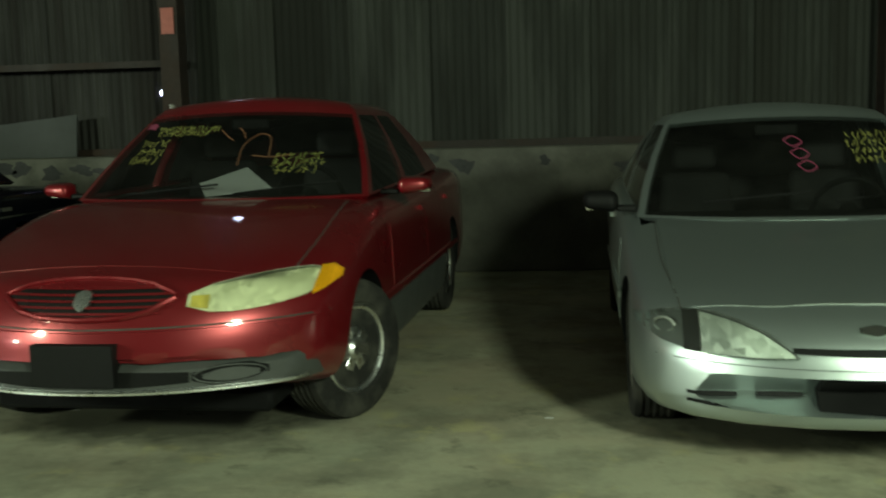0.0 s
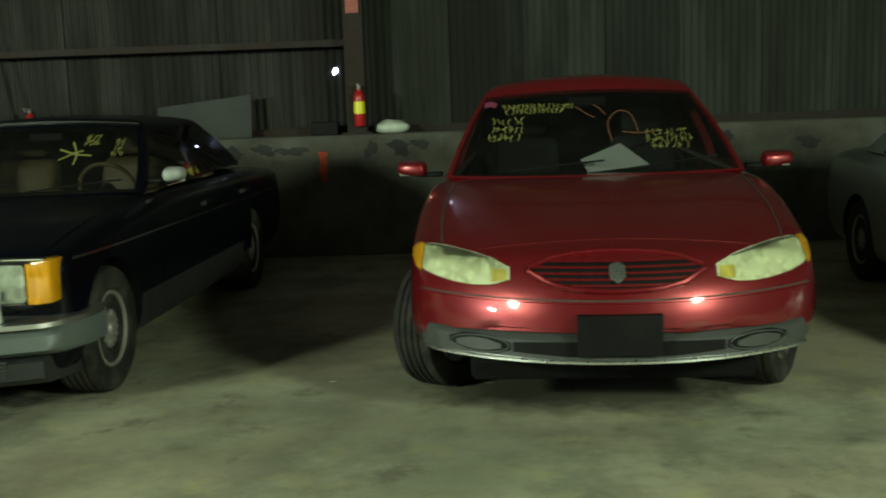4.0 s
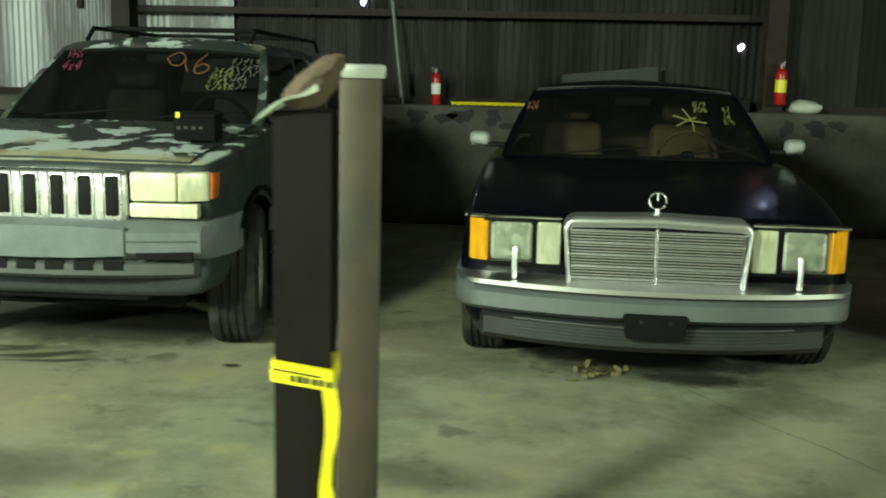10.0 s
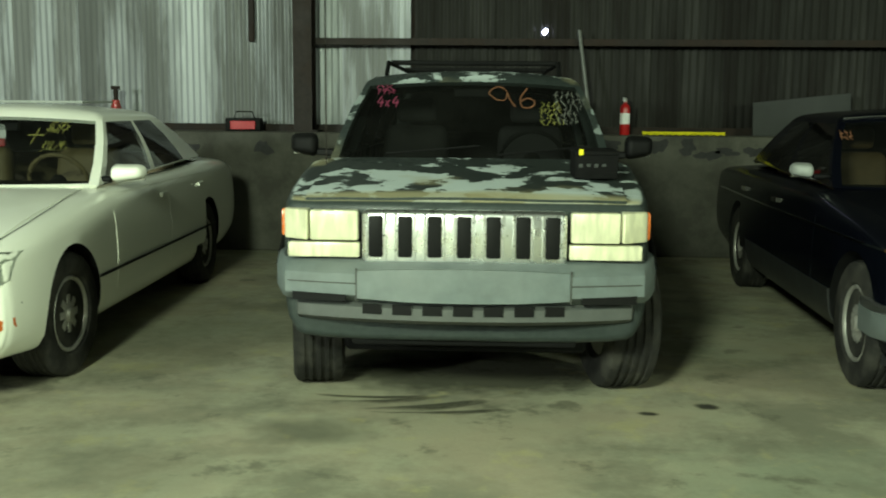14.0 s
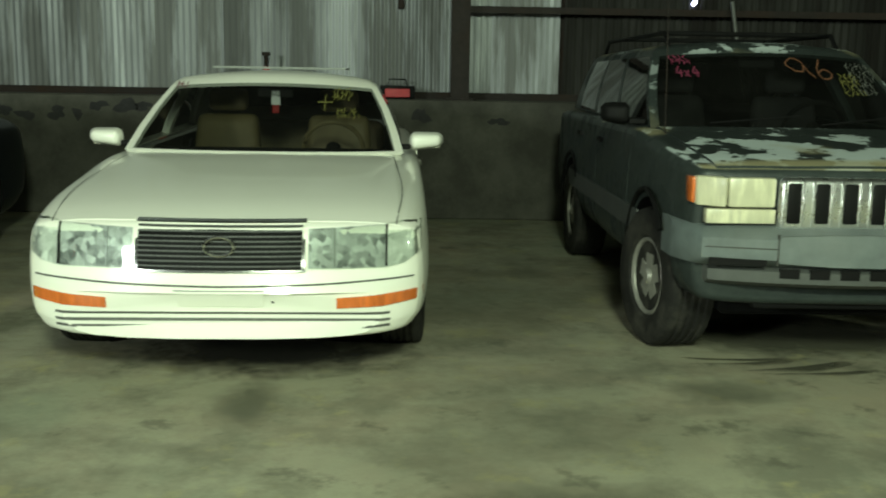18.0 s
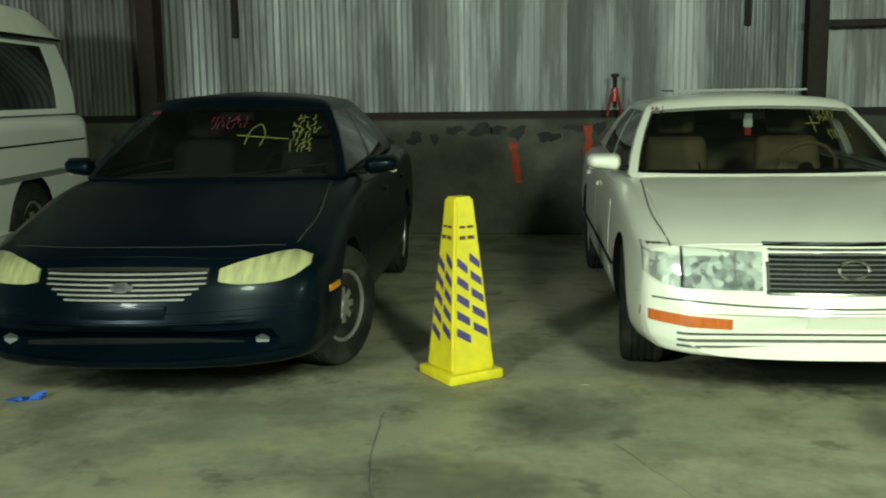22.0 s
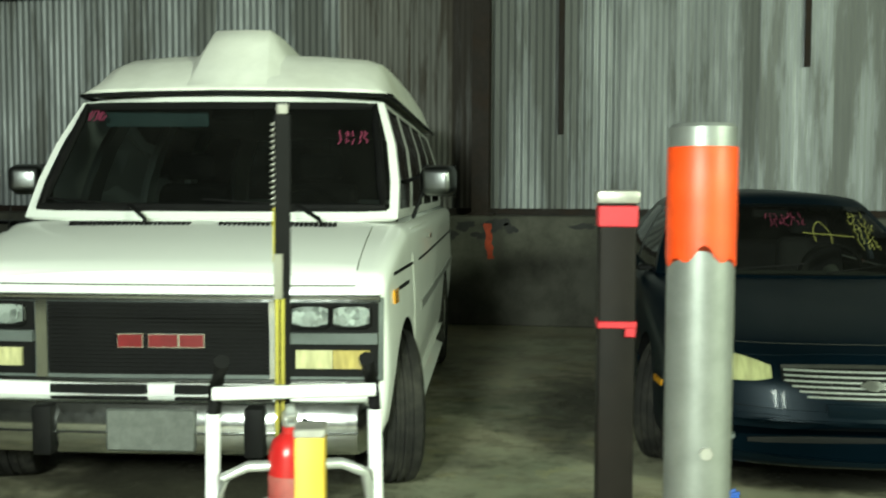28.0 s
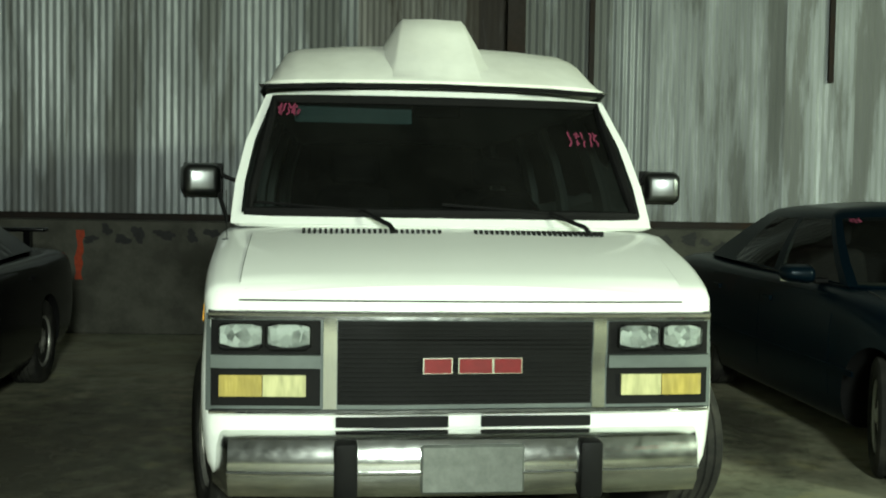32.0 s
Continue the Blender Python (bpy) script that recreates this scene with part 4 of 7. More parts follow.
            part("tyre", lathe(prof, 40, "x"), M["rubber"], wh)

    # -- cabin furniture --
    def inside(self, seat_m, dash_m, wheel_x=0.36, seat_y=None, head=True, rear=True, dash_z=None):
        yc, yh, yr, yb, wb, wt, zc, zh, bow = self.cabspec
        dz = dash_z or zc
        d = cube_bm(-wb + 0.05, yc + 0.10, dz - 0.22, wb - 0.05, yc + 0.62, dz - 0.015, 0.05, 3)
        for v in d.verts:
            v.co.y += bow * 0.9 * abs(v.co.x / wb) ** 2.4
        part("dashboard", d, dash_m, self.root)
        sy = seat_y or yh + 0.35
        for x in (-0.37, 0.37):
            b = cube_bm(x - 0.25, sy, 0.40, x + 0.25, sy + 0.16, zc + 0.17, 0.06, 3)
            for v in b.verts:
                v.co.y += 0.22 * (v.co.z - 0.4)
                if v.co.z > zc:
                    v.co.x = x + (v.co.x - x) * 0.82
            seat = part("front_seat", b, seat_m, self.root)
            part("cushion", cube_bm(x - 0.25, sy - 0.45, 0.36, x + 0.25, sy + 0.05, 0.54, 0.05, 2), seat_m, seat)
            if head:
                part("headrest", cube_bm(x - 0.13, sy + 0.20, zc + 0.19, x + 0.13, sy + 0.29, zc + 0.34, 0.04, 3), seat_m, seat)
        if rear:
            part("rear_seat", cube_bm(-wb + 0.12, yb - 0.62, 0.40, wb - 0.12, yb - 0.42, zc + 0.10, 0.07, 3), seat_m, self.root)
        ring = [(wheel_x + 0.185 * math.cos(a), yc + 0.72 - 0.07 * math.sin(a), zc - 0.02 + 0.17 * math.sin(a)) for a in [2 * math.pi * i / 28 for i in range(28)]]
        sw = part("steering_wheel", tube(ring, 0.014, 8, True), M["black"] if seat_m is M["greycloth"] else seat_m, self.root)
        part("column_hub", tube([(wheel_x, yc + 0.50, zc - 0.10), (wheel_x, yc + 0.72, zc - 0.02)], 0.05, 12), dash_m, sw)
        part("interior_mirror", cube_bm(-0.11, yh + 0.06, zh - 0.12, 0.11, yh + 0.08, zh - 0.06, 0.008, 1), M["black"], self.root)
        part("floor_pan", cube_bm(-wb + 0.08, yc + 0.3, 0.34, wb - 0.08, yb - 0.1, 0.36), M["dash"], self.root)

    def mirrors(self, x, y, z, w, h, d, material, glass=True):
        for s in (1, -1):
            b = cube_bm(-w / 2, -d / 2, -h / 2, w / 2, d / 2, h / 2, min(h, d, w) * 0.40, 4)
            for v in b.verts:
                out = 0.5 + s * v.co.x / w
                v.co.z = v.co.z * (1.06 - 0.26 * out) + 0.010 * out
                if v.co.y < 0:
                    v.co.z *= 0.84
                    v.co.x *= 0.90
                v.co.y += 0.035 * out
            b.transform(Matrix.Translation((s * x, y, z)))
            o = part("door_mirror", b, material, self.root)
            part("stalk", cube_bm(s * (x - w * 0.45), y - 0.02, z - h * 0.45, s * (x - w * 0.45 - 0.10), y + 0.03, z - h * 0.15, 0.008, 1), M["black"], o)
            part("mirror_glass", cube_bm(s * x - w * 0.42, y + d / 2 - 0.002, z - h * 0.4, s * x + w * 0.42, y + d / 2 + 0.003, z + h * 0.4), M["chrome"], o)

    def wipers(self, z, xs=(-0.45, 0.15), length=0.5):
        for x in xs:
            a, b = self.glass_point(x, z + 0.015, 0.02), self.glass_point(x + length, z + 0.06, 0.015)
            part("wiper", tube([tuple(a), tuple((a + b) / 2 + Vector((0, -0.008, 0))), tuple(b)], 0.006, 6), M["black"], self.root)

    def doors(self, cuts, z0, z1, handle_m, moulding=None, handle_z=None):
        for a, b in zip(cuts, cuts[1:]):
            for s in (1, -1):
                d = self.side("door", a + 0.006, b - 0.006, z0, z1, self.paint, s, 0.003, 0.015, 8, 5)
                hz = handle_z or z1 - 0.07
                self.side("handle", b - 0.20, b - 0.06, hz - 0.014, hz + 0.014, handle_m, s, 0.022, 0.02, 3, 1, parent=d)
        if moulding:
            z, h, m = moulding
            self.sides("side_moulding", cuts[0] - 0.3, cuts[-1] + 0.3, z - h / 2, z + h / 2, m, off=0.014, deep=0.012, nu=14, nv=1)

def at(cx, cy, yaw):
    return pose(cx, cy, 0, 0, 0, yaw)


P = {
    "red": paint("red_metallic_paint", (0.185, 0.004, 0.009), (0.16, 0.11, 0.09), 0.12, 0.26, 0.9, 0.5),
    "redclad": plain("dark_grey_bumper", (0.050, 0.053, 0.050), 0.5, 0, 0.2, 20, 0.05),
    "seam": plain("panel_gap", (0.045, 0.046, 0.04), 0.8, 0, 0.3, 30, 0),
    "greydark": plain("shaded_grey_plastic", (0.075, 0.08, 0.075), 0.6, 0, 0.25, 14, 0.05),
    "slotgrey": plain("shaded_slot", (0.11, 0.113, 0.098), 0.7, 0, 0.3, 30, 0),
    "lampdark": plain("dark_lamp_housing", (0.20, 0.215, 0.20), 0.35, 0.4, 0.3, 30, 0.05),
    "lampgrey": plain("lamp_housing", (0.34, 0.36, 0.33), 0.35, 0.5, 0.3, 30, 0.05),
    "silver": paint("silver_green_paint", (0.45, 0.51, 0.50), (0.20, 0.20, 0.18), 0.04, 0.36, 0.5, 0.92),
    "navy": paint("dark_blue_paint", (0.0016, 0.0021, 0.0044), (0.03, 0.03, 0.028), 0.03, 0.2, 0.1, 0.0, 0.1),
    "ivory": paint("ivory_white_paint", (0.84, 0.85, 0.75), (0.42, 0.40, 0.32), 0.10, 0.3),
    "teal": paint("dark_teal_paint", (0.0011, 0.0055, 0.0100), (0.03, 0.03, 0.028), 0.03, 0.3, 0.05, 0.25, 0.1),
    "white": paint("white_van_paint", (0.84, 0.86, 0.82), (0.42, 0.41, 0.35), 0.12, 0.35),
    "black": paint("black_paint", (0.002, 0.002, 0.0025), (0.05, 0.05, 0.045), 0.02, 0.2, 0.15, 0.0, 0.15),
    "greyclad": plain("grey_bumper_plastic", (0.30, 0.32, 0.30), 0.55, 0, 0.2, 20, 0.05, (0.20, 0.20, 0.18), 0.5),
    "jeepclad": plain("faded_grey_plastic", (0.125, 0.15, 0.15), 0.6, 0, 0.3, 12, 0.05, (0.20, 0.215, 0.20), 0.6),
    "navyclad": plain("dark_side_cladding", (0.020, 0.021, 0.022), 0.5, 0, 0.2, 18, 0.03),
    "jeepside": plain("grey_side_moulding", (0.055, 0.06, 0.057), 0.6, 0, 0.2, 12, 0.05),
    "silverclad": plain("grey_cladding_plastic", (0.13, 0.15, 0.145), 0.4, 0.2, 0.15, 18, 0.03),
    "roofcream": plain("weathered_fibreglass", (0.86, 0.87, 0.80), 0.5, 0, 0.12, 8, 0.05, (0.42, 0.40, 0.29), 0.4),
}


def peeling(name):
    """Grey-green lacquer that has flaked off in patches to pale primer."""
    m, nt, b = nodes_of(name)
    big = noise_node(nt, 4.4, 6, 0.60, seed=4.0)
    fine = noise_node(nt, 30, 4, seed=2.0)
    edge = noise_node(nt, 1.6, 4, 0.5, seed=6.0)
    geo = nt.nodes.new("ShaderNodeNewGeometry")
    sep = nt.nodes.new("ShaderNodeSeparateXYZ")
    link(nt, geo.outputs["Normal"], sep.inputs[0])
    up = ramp(nt, sep.outputs["Z"], 0.75, 0.9)
    col = mixc(nt, ramp(nt, fine, 0.3, 0.7), (0.022, 0.028, 0.027), (0.033, 0.041, 0.038))
    mask = nt.nodes.new("ShaderNodeMath")
    mask.operation = "MULTIPLY"
    tc = nt.nodes.new("ShaderNodeTexCoord")
    pos = nt.nodes.new("ShaderNodeSeparateXYZ")
    link(nt, tc.outputs["Object"], pos.inputs[0])
    add = nt.nodes.new("ShaderNodeMath")
    link(nt, big, add.inputs[0])
    link(nt, ramp(nt, pos.outputs["Y"], 0.25, 1.05, 0.065, -0.07), add.inputs[1])
    link(nt, ramp(nt, add.outputs[0], 0.525, 0.54), mask.inputs[0])
    link(nt, up, mask.inputs[1])
    col = mixc(nt, mask.outputs[0], col, (0.44, 0.50, 0.49))
    rust = nt.nodes.new("ShaderNodeMath")
    rust.operation = "MULTIPLY"
    link(nt, ramp(nt, edge, 0.58, 0.66, 0, 0.6), rust.inputs[0])
    link(nt, up, rust.inputs[1])
    col = mixc(nt, rust.outputs[0], col, (0.33, 0.30, 0.17))
    edge_strip = nt.nodes.new("ShaderNodeMath")
    edge_strip.operation = "MULTIPLY"
    link(nt, ramp(nt, pos.outputs["Y"], 0.25, 0.19, 0, 0.75), edge_strip.inputs[0])
    link(nt, up, edge_strip.inputs[1])
    col = mixc(nt, edge_strip.outputs[0], col, (0.34, 0.31, 0.18))
    link(nt, col, b.inputs["Base Color"])
    link(nt, ramp(nt, big, 0.5, 0.56, 0.4, 0.7), b.inputs["Roughness"])
    b.inputs["Specular IOR Level"].default_value = 0.2
    bump(nt, b, mask.outputs[0], 0.15, 0.002)
    return m


P["peel"] = peeling("peeling_grey_lacquer")

def bar(c, x, bowl, y, z0, z1, deep, m, name, label="", n=24, wrap=0.5, bev=0.012):
    """A bumper bar bowed in plan that wraps back at its ends."""
    bm = bmesh.new()
    prof = [(deep, z0), (0.25 * deep, z0), (0, z0 + 0.22 * (z1 - z0)), (0, z0 + 0.72 * (z1 - z0)), (0.2 * deep, z1 - 0.01), (0.4 * deep, z1), (deep, z1)]
    rows = []
    for i in range(n + 1):
        u = -1 + 2 * i / n
        rows.append([bm.verts.new((x * u, y + dy + bowl * abs(u) ** 2.2 + wrap * max(0, abs(u) - 0.93) * 5, z)) for dy, z in prof])
    for a, b in zip(rows, rows[1:]):
        for j in range(len(prof) - 1):
            bm.faces.new((a[j], a[j + 1], b[j + 1], b[j]))
        bm.faces.new((a[-1], a[0], b[0], b[-1]))
    bm.faces.new(rows[0])
    bm.faces.new(rows[-1])
    bmesh.ops.recalc_face_normals(bm, faces=bm.faces[:])
    return part(name, bm, m, c.root, label)


def on_bar(c, x, bowl, y, name, x0, x1, bot, top, m, out=0.003, deep=0.012, nu=12, nv=2, label="", parent=None):
    """A piece that follows the face of a bowed bar."""
    rows = []
    for i in range(nu + 1):
        u = i / nu
        px = x0 + (x1 - x0) * u
        lo, hi = ev(bot, u), ev(top, u)
        rows.append([(px, y + bowl * abs(px / x) ** 2.2 - out, lo + (hi - lo) * j / nv) for j in range(nv + 1)])
    return c.slab(name, rows, (0, -1, 0), m, label, parent, deep)


# -- red sedan --
c = Car("red_sedan", "dusty dark red metallic four-door sedan with chrome wheels", at(-1.70, 5.30, -3.9),
        [(0.0, 0.70, 0.362, 0.47, 0.02), (0.02, 0.79, 0.358, 0.57, 0.03), (0.06, 0.84, 0.352, 0.66, 0.05), (0.14, 0.87, 0.335, 0.745, 0.07), (0.26, 0.89, 0.30, 0.79, 0.09), (0.5, 0.91, 0.25, 0.855, 0.10), (0.9, 0.92, 0.18, 0.935, 0.10), (1.35, 0.92, 0.18, 1.00, 0.08), (1.8, 0.92, 0.18, 1.0, 0.06), (3.2, 0.92, 0.18, 1.02, 0.06), (4.2, 0.91, 0.2, 1.06, 0.08), (4.75, 0.86, 0.26, 1.02, 0.1), (4.95, 0.74, 0.36, 0.82, 0.08)],
        0.44, 0.955, P["red"], ((0.98, 0.325), (3.75, 0.325)), 0.365, 1.56)
c.cabin(1.30, 2.02, 3.35, 4.10, 0.80, 0.60, 0.99, 1.47, 0.08, 0.26, 1.04, wsw=0.965, wst=0.95)
c.body((1.45, 4.0, 0.78, 0.7))
c.wheel(0.98, 0.325, 0.205, "spoke7", M["bright"], 0.62, -26)
c.wheel(3.75, 0.325, 0.205, "spoke7", M["chrome"])
c.top("hood", 0.74, [0.30, 0.31, 0.36], [1.30, 1.32, 1.46], P["red"], off=0.002, wr=0.72)
for s in (1, -1):
    c.seam([(s * 0.72, 0.33), (s * 0.755, 0.8), (s * 0.735, 1.40)])
for s, x0, x1 in ((1, 0.40, 0.87), (-1, -0.43, -0.87)):
    bot, top = [0.668, 0.645, 0.640, 0.645, 0.655, 0.672, 0.712], [0.712, 0.742, 0.756, 0.766, 0.772, 0.770, 0.738]
    h = c.front("headlight", x0, x1, bot, top, M["facethazed"], off=0.010, nu=22, nv=12, label="hazed yellowish headlight")
    c.front("inner_signal", x0 + s * 0.012, x0 + s * 0.075, [0.666, 0.655], [0.705, 0.705], M["yellowlens"], off=0.015, nu=3, parent=h)
    c.front("lens", x0, x1, bot, top, M["hazy"], off=0.020, deep=0.004, nu=22, nv=12, parent=h)
    c.front("turn_signal", s * 0.82, s * 0.885, [0.672, 0.685, 0.712], [0.768, 0.765, 0.735], M["amber"], off=0.023, nu=4, nv=6)
gtop, gbot = [0.715, 0.748, 0.762, 0.768, 0.770, 0.768, 0.762, 0.748, 0.715], [0.700, 0.655, 0.636, 0.630, 0.628, 0.630, 0.636, 0.655, 0.700]
ob = c.front("grille", -0.345, 0.345, gbot, gtop, M["black"], off=0.003, nu=24, label="dark rounded grille with red bars")
ringpts = [(0.35 * u, ev(gtop, 0.5 + 0.5 * u)) for u in [-1 + i / 12 for i in range(25)]] + [(0.35 * u, ev(gbot, 0.5 + 0.5 * u)) for u in [1 - i / 12 for i in range(25)]]
part("grille_rim", tube([(x, c.front_y(x, z) - 0.008, z) for x, z in ringpts], 0.012, 8, True), P["red"], ob)
for z in (0.650, 0.672, 0.694, 0.716, 0.738):
    w = 0.335 if 0.66 < z < 0.73 else 0.30
    c.front("grille_bar", -w, w, z - 0.0042, z + 0.0042, P["red"], off=0.010, nu=14, nv=1, parent=ob)
c.front("badge", -0.032, 0.032, [0.685, 0.668, 0.660, 0.668, 0.685], [0.722, 0.732, 0.735, 0.732, 0.722], M["bright"], off=0.022, nu=6, nv=2, label="plain chrome badge")
c.front("bumper_skin", -0.875, 0.875, 0.462, [0.588, 0.584, 0.580, 0.584, 0.588], P["red"], off=0.016, deep=0.03, nu=34, nv=5)
c.front("panel_gap", -0.87, 0.87, [0.596, 0.592, 0.588, 0.592, 0.596], [0.602, 0.598, 0.594, 0.598, 0.602], P["seam"], off=0.003, deep=0.006, nu=34, nv=1)
lb = bar(c, 0.83, 0.335, -0.012, 0.335, 0.475, 0.18, P["redclad"], "lower_bumper", "grey plastic lower bumper", n=32, wrap=0.25)
cs = bar(c, 0.80, 0.315, -0.026, 0.345, 0.362, 0.05, M["bright"], "chrome_strip", n=32, wrap=0.1)
on_bar(c, 0.83, 0.335, -0.012, "air_intake", -0.42, 0.42, [0.385, 0.375, 0.375, 0.375, 0.385], [0.425, 0.435, 0.435, 0.435, 0.425], M["black"], 0.003, nu=20, parent=lb)
for s in (1, -1):
    on_bar(c, 0.83, 0.335, -0.012, "fog_recess", s * 0.43, s * 0.69, [0.39, 0.37, 0.368, 0.375, 0.40], [0.42, 0.44, 0.445, 0.445, 0.425], M["black"], 0.003, nu=12, parent=lb)
    on_bar(c, 0.83, 0.335, -0.012, "fog_lamp", s * 0.47, s * 0.66, [0.395, 0.382, 0.382, 0.395], [0.412, 0.43, 0.432, 0.415], P["redclad"], 0.010, nu=10, parent=lb)
    part("fog_rim", tube([(s * (0.56 + 0.122 * math.cos(a)), -0.012 + 0.335 * abs((0.56 + 0.122 * math.cos(a)) / 0.83) ** 2.2 - 0.006, 0.407 + 0.034 * math.sin(a)) for a in [2 * math.pi * i / 30 for i in range(30)]], 0.0035, 6, True), P["redclad"], lb)
c.front("number_plate_holder", -0.165, 0.165, 0.385, 0.545, M["black"], off=0.035, deep=0.10, nu=6, nv=3, flat=-0.005, label="empty black plate holder")
c.sides("side_cladding", 1.4, 3.35, 0.22, 0.47, P["redclad"], off=0.012, nu=14)
c.doors((1.55, 2.62, 3.62), 0.48, 0.93, P["red"], (0.50, 0.03, P["red"]))
c.mirrors(1.01, 1.72, 1.03, 0.18, 0.095, 0.12, P["red"])
c.inside(M["greycloth"], M["dash"])
c.wipers(1.01)
c.scribble(-0.50, 1.36, 0.42, 0.05, M["chalk"], 1, 2, 0.008)
c.scribble(-0.57, 1.28, 0.18, 0.13, M["chalk"], 2, 3, 0.008)
c.scrawl([[(-0.08, 1.35), (-0.02, 1.31), (0.02, 1.29)], [(0.02, 1.36), (0.06, 1.33), (0.08, 1.30)], [(0.10, 1.16), (0.09, 1.26), (0.15, 1.32), (0.22, 1.30), (0.25, 1.20)], [(0.16, 1.21), (0.26, 1.20), (0.36, 1.21)]], M["chalkorange"], 0.005)
c.scribble(0.28, 1.20, 0.26, 0.10, M["chalk"], 3, 3, 0.006)
c.scrawl([[(-0.60, 1.375), (-0.56, 1.38), (-0.53, 1.37)]], M["chalkpink"], 0.03, "sticker")
paper = thing("paper_sheet", "white paper sheet on the dashboard of the red sedan", "paper", c.root.matrix_basis @ Matrix.Translation((0.12, 1.44, 1.005)) @ Matrix.Scale(1.25, 4))
bm = bmesh.new()
a = [(-0.155, 0.02, 0.055), (0.02, 0.12, 0.115), (0.145, 0.08, 0.02), (-0.125, 0.0, 0.0)]
bm.faces.new([bm.verts.new((p[0], p[1], p[2])) for p in a])
bmesh.ops.solidify(bm, geom=bm.faces[:], thickness=0.002)
part("sheet", bm, M["white"], paper)

# -- silver compact --
c = Car("silver_sedan", "pale silver-green compact sedan with dark headlamps", at(1.25, 5.25, -3.0),
        [(0.0, 0.62, 0.26, 0.40, 0.02), (0.02, 0.72, 0.22, 0.47, 0.03), (0.06, 0.77, 0.20, 0.53, 0.05), (0.14, 0.81, 0.19, 0.60, 0.06), (0.28, 0.835, 0.18, 0.67, 0.08), (0.55, 0.85, 0.18, 0.745, 0.10), (1.0, 0.855, 0.18, 0.825, 0.10), (1.3, 0.855, 0.18, 0.87, 0.07), (1.8, 0.855, 0.18, 0.91, 0.05), (3.2, 0.85, 0.18, 0.95, 0.05), (4.1, 0.83, 0.22, 0.97, 0.08), (4.45, 0.78, 0.3, 0.93, 0.1), (4.58, 0.66, 0.38, 0.75, 0.08)],
        0.36, 0.95, P["silver"], ((0.92, 0.30), (3.55, 0.30)), 0.34, 1.46)
c.cabin(1.18, 1.90, 3.10, 3.85, 0.76, 0.57, 0.86, 1.365, 0.06, 0.26, 0.95, wsw=0.96, wst=0.95, doors=((0.04, 0.50), (0.56, 0.84)))
c.body((1.33, 3.7, 0.73, 0.65))
c.wheel(0.92, 0.30, 0.19, "spoke8", M["dullalu"], 0.60)
c.wheel(3.55, 0.30, 0.19, "spoke8", M["dullalu"], 0.60)
c.top("hood", 0.68, [0.20, 0.22, 0.34], [1.18, 1.2, 1.34], P["silver"], wr=0.68)
for s in (1, -1):
    c.seam([(s * 0.66, 0.33), (s * 0.70, 0.75), (s * 0.69, 1.30)], 0.005)
for s in (1, -1):
    h = c.front("headlight", s * 0.27, s * 0.83, [0.464, 0.455, 0.452, 0.455, 0.465, 0.485, 0.53], [0.47, 0.54, 0.58, 0.602, 0.606, 0.59, 0.555], P["greydark"], off=0.003, nu=18, label="clear swept headlight")
    c.front("lamp_body", s * 0.285, s * 0.60, [0.467, 0.461, 0.459, 0.462], [0.475, 0.542, 0.578, 0.597], M["facetpale"], off=0.007, nu=14, parent=h)
    c.front("lamp_divider", s * 0.60, s * 0.66, [0.462, 0.464], [0.602, 0.600], M["black"], off=0.011, nu=2, parent=h)
    part("lamp_ring", tube([(s * (0.725 + 0.035 * math.cos(a)), c.front_y(s * (0.725 + 0.035 * math.cos(a)), 0.54) - 0.012, 0.54 + 0.028 * math.sin(a)) for a in [2 * math.pi * i / 20 for i in range(20)]], 0.006, 6, True), P["lampgrey"], h)
    c.front("lens", s * 0.27, s * 0.83, [0.464, 0.455, 0.452, 0.455, 0.465, 0.485, 0.53], [0.47, 0.54, 0.58, 0.602, 0.606, 0.59, 0.555], M["clearlamp"], off=0.020, deep=0.004, nu=18, parent=h)
c.front("grille", -0.29, 0.29, [0.482, 0.476, 0.482], [0.500, 0.502, 0.500], M["black"], off=0.006, nu=12, nv=2)
c.front("badge", -0.055, 0.055, [0.555, 0.545, 0.555], [0.57, 0.58, 0.57], M["chrome"], off=0.014, nu=6, nv=2, label="plain chrome badge")
c.front("bumper_groove", -0.76, 0.76, 0.427, 0.431, P["silverclad"], off=0.003, nu=20, nv=1)
for s in (1, -1):
    for x0, x1 in ((0.23, 0.40), (0.47, 0.65)):
        for z in (0.272, 0.304):
            c.front("air_slot", s * x0, s * x1, [z - 0.006, z - 0.008, z - 0.004], [z + 0.006, z + 0.008, z + 0.008], M["black"], off=0.004, nu=6, nv=1)
c.front("number_plate_holder", -0.19, 0.19, 0.265, 0.39, M["black"], off=0.03, deep=0.05, nu=4, nv=2, label="empty black plate holder")
c.doors((1.45, 2.75), 0.35, 0.85, P["silver"], (0.52, 0.03, P["silver"]))
c.mirrors(0.94, 1.55, 0.93, 0.18, 0.11, 0.11, M["black"])
c.inside(M["greycloth"], M["dash"])
c.wipers(0.92)
c.scrawl([[(-0.02, 1.22), (0.03, 1.24), (0.07, 1.21), (0.02, 1.19), (-0.02, 1.22)], [(0.0, 1.16), (0.05, 1.18), (0.09, 1.15), (0.04, 1.13), (0.0, 1.16)], [(0.02, 1.10), (0.07, 1.12), (0.11, 1.09), (0.06, 1.07), (0.02, 1.10)]], M["chalkpink"], 0.006)
c.scribble(0.28, 1.24, 0.26, 0.16, M["chalk"], 12, 4, 0.007)

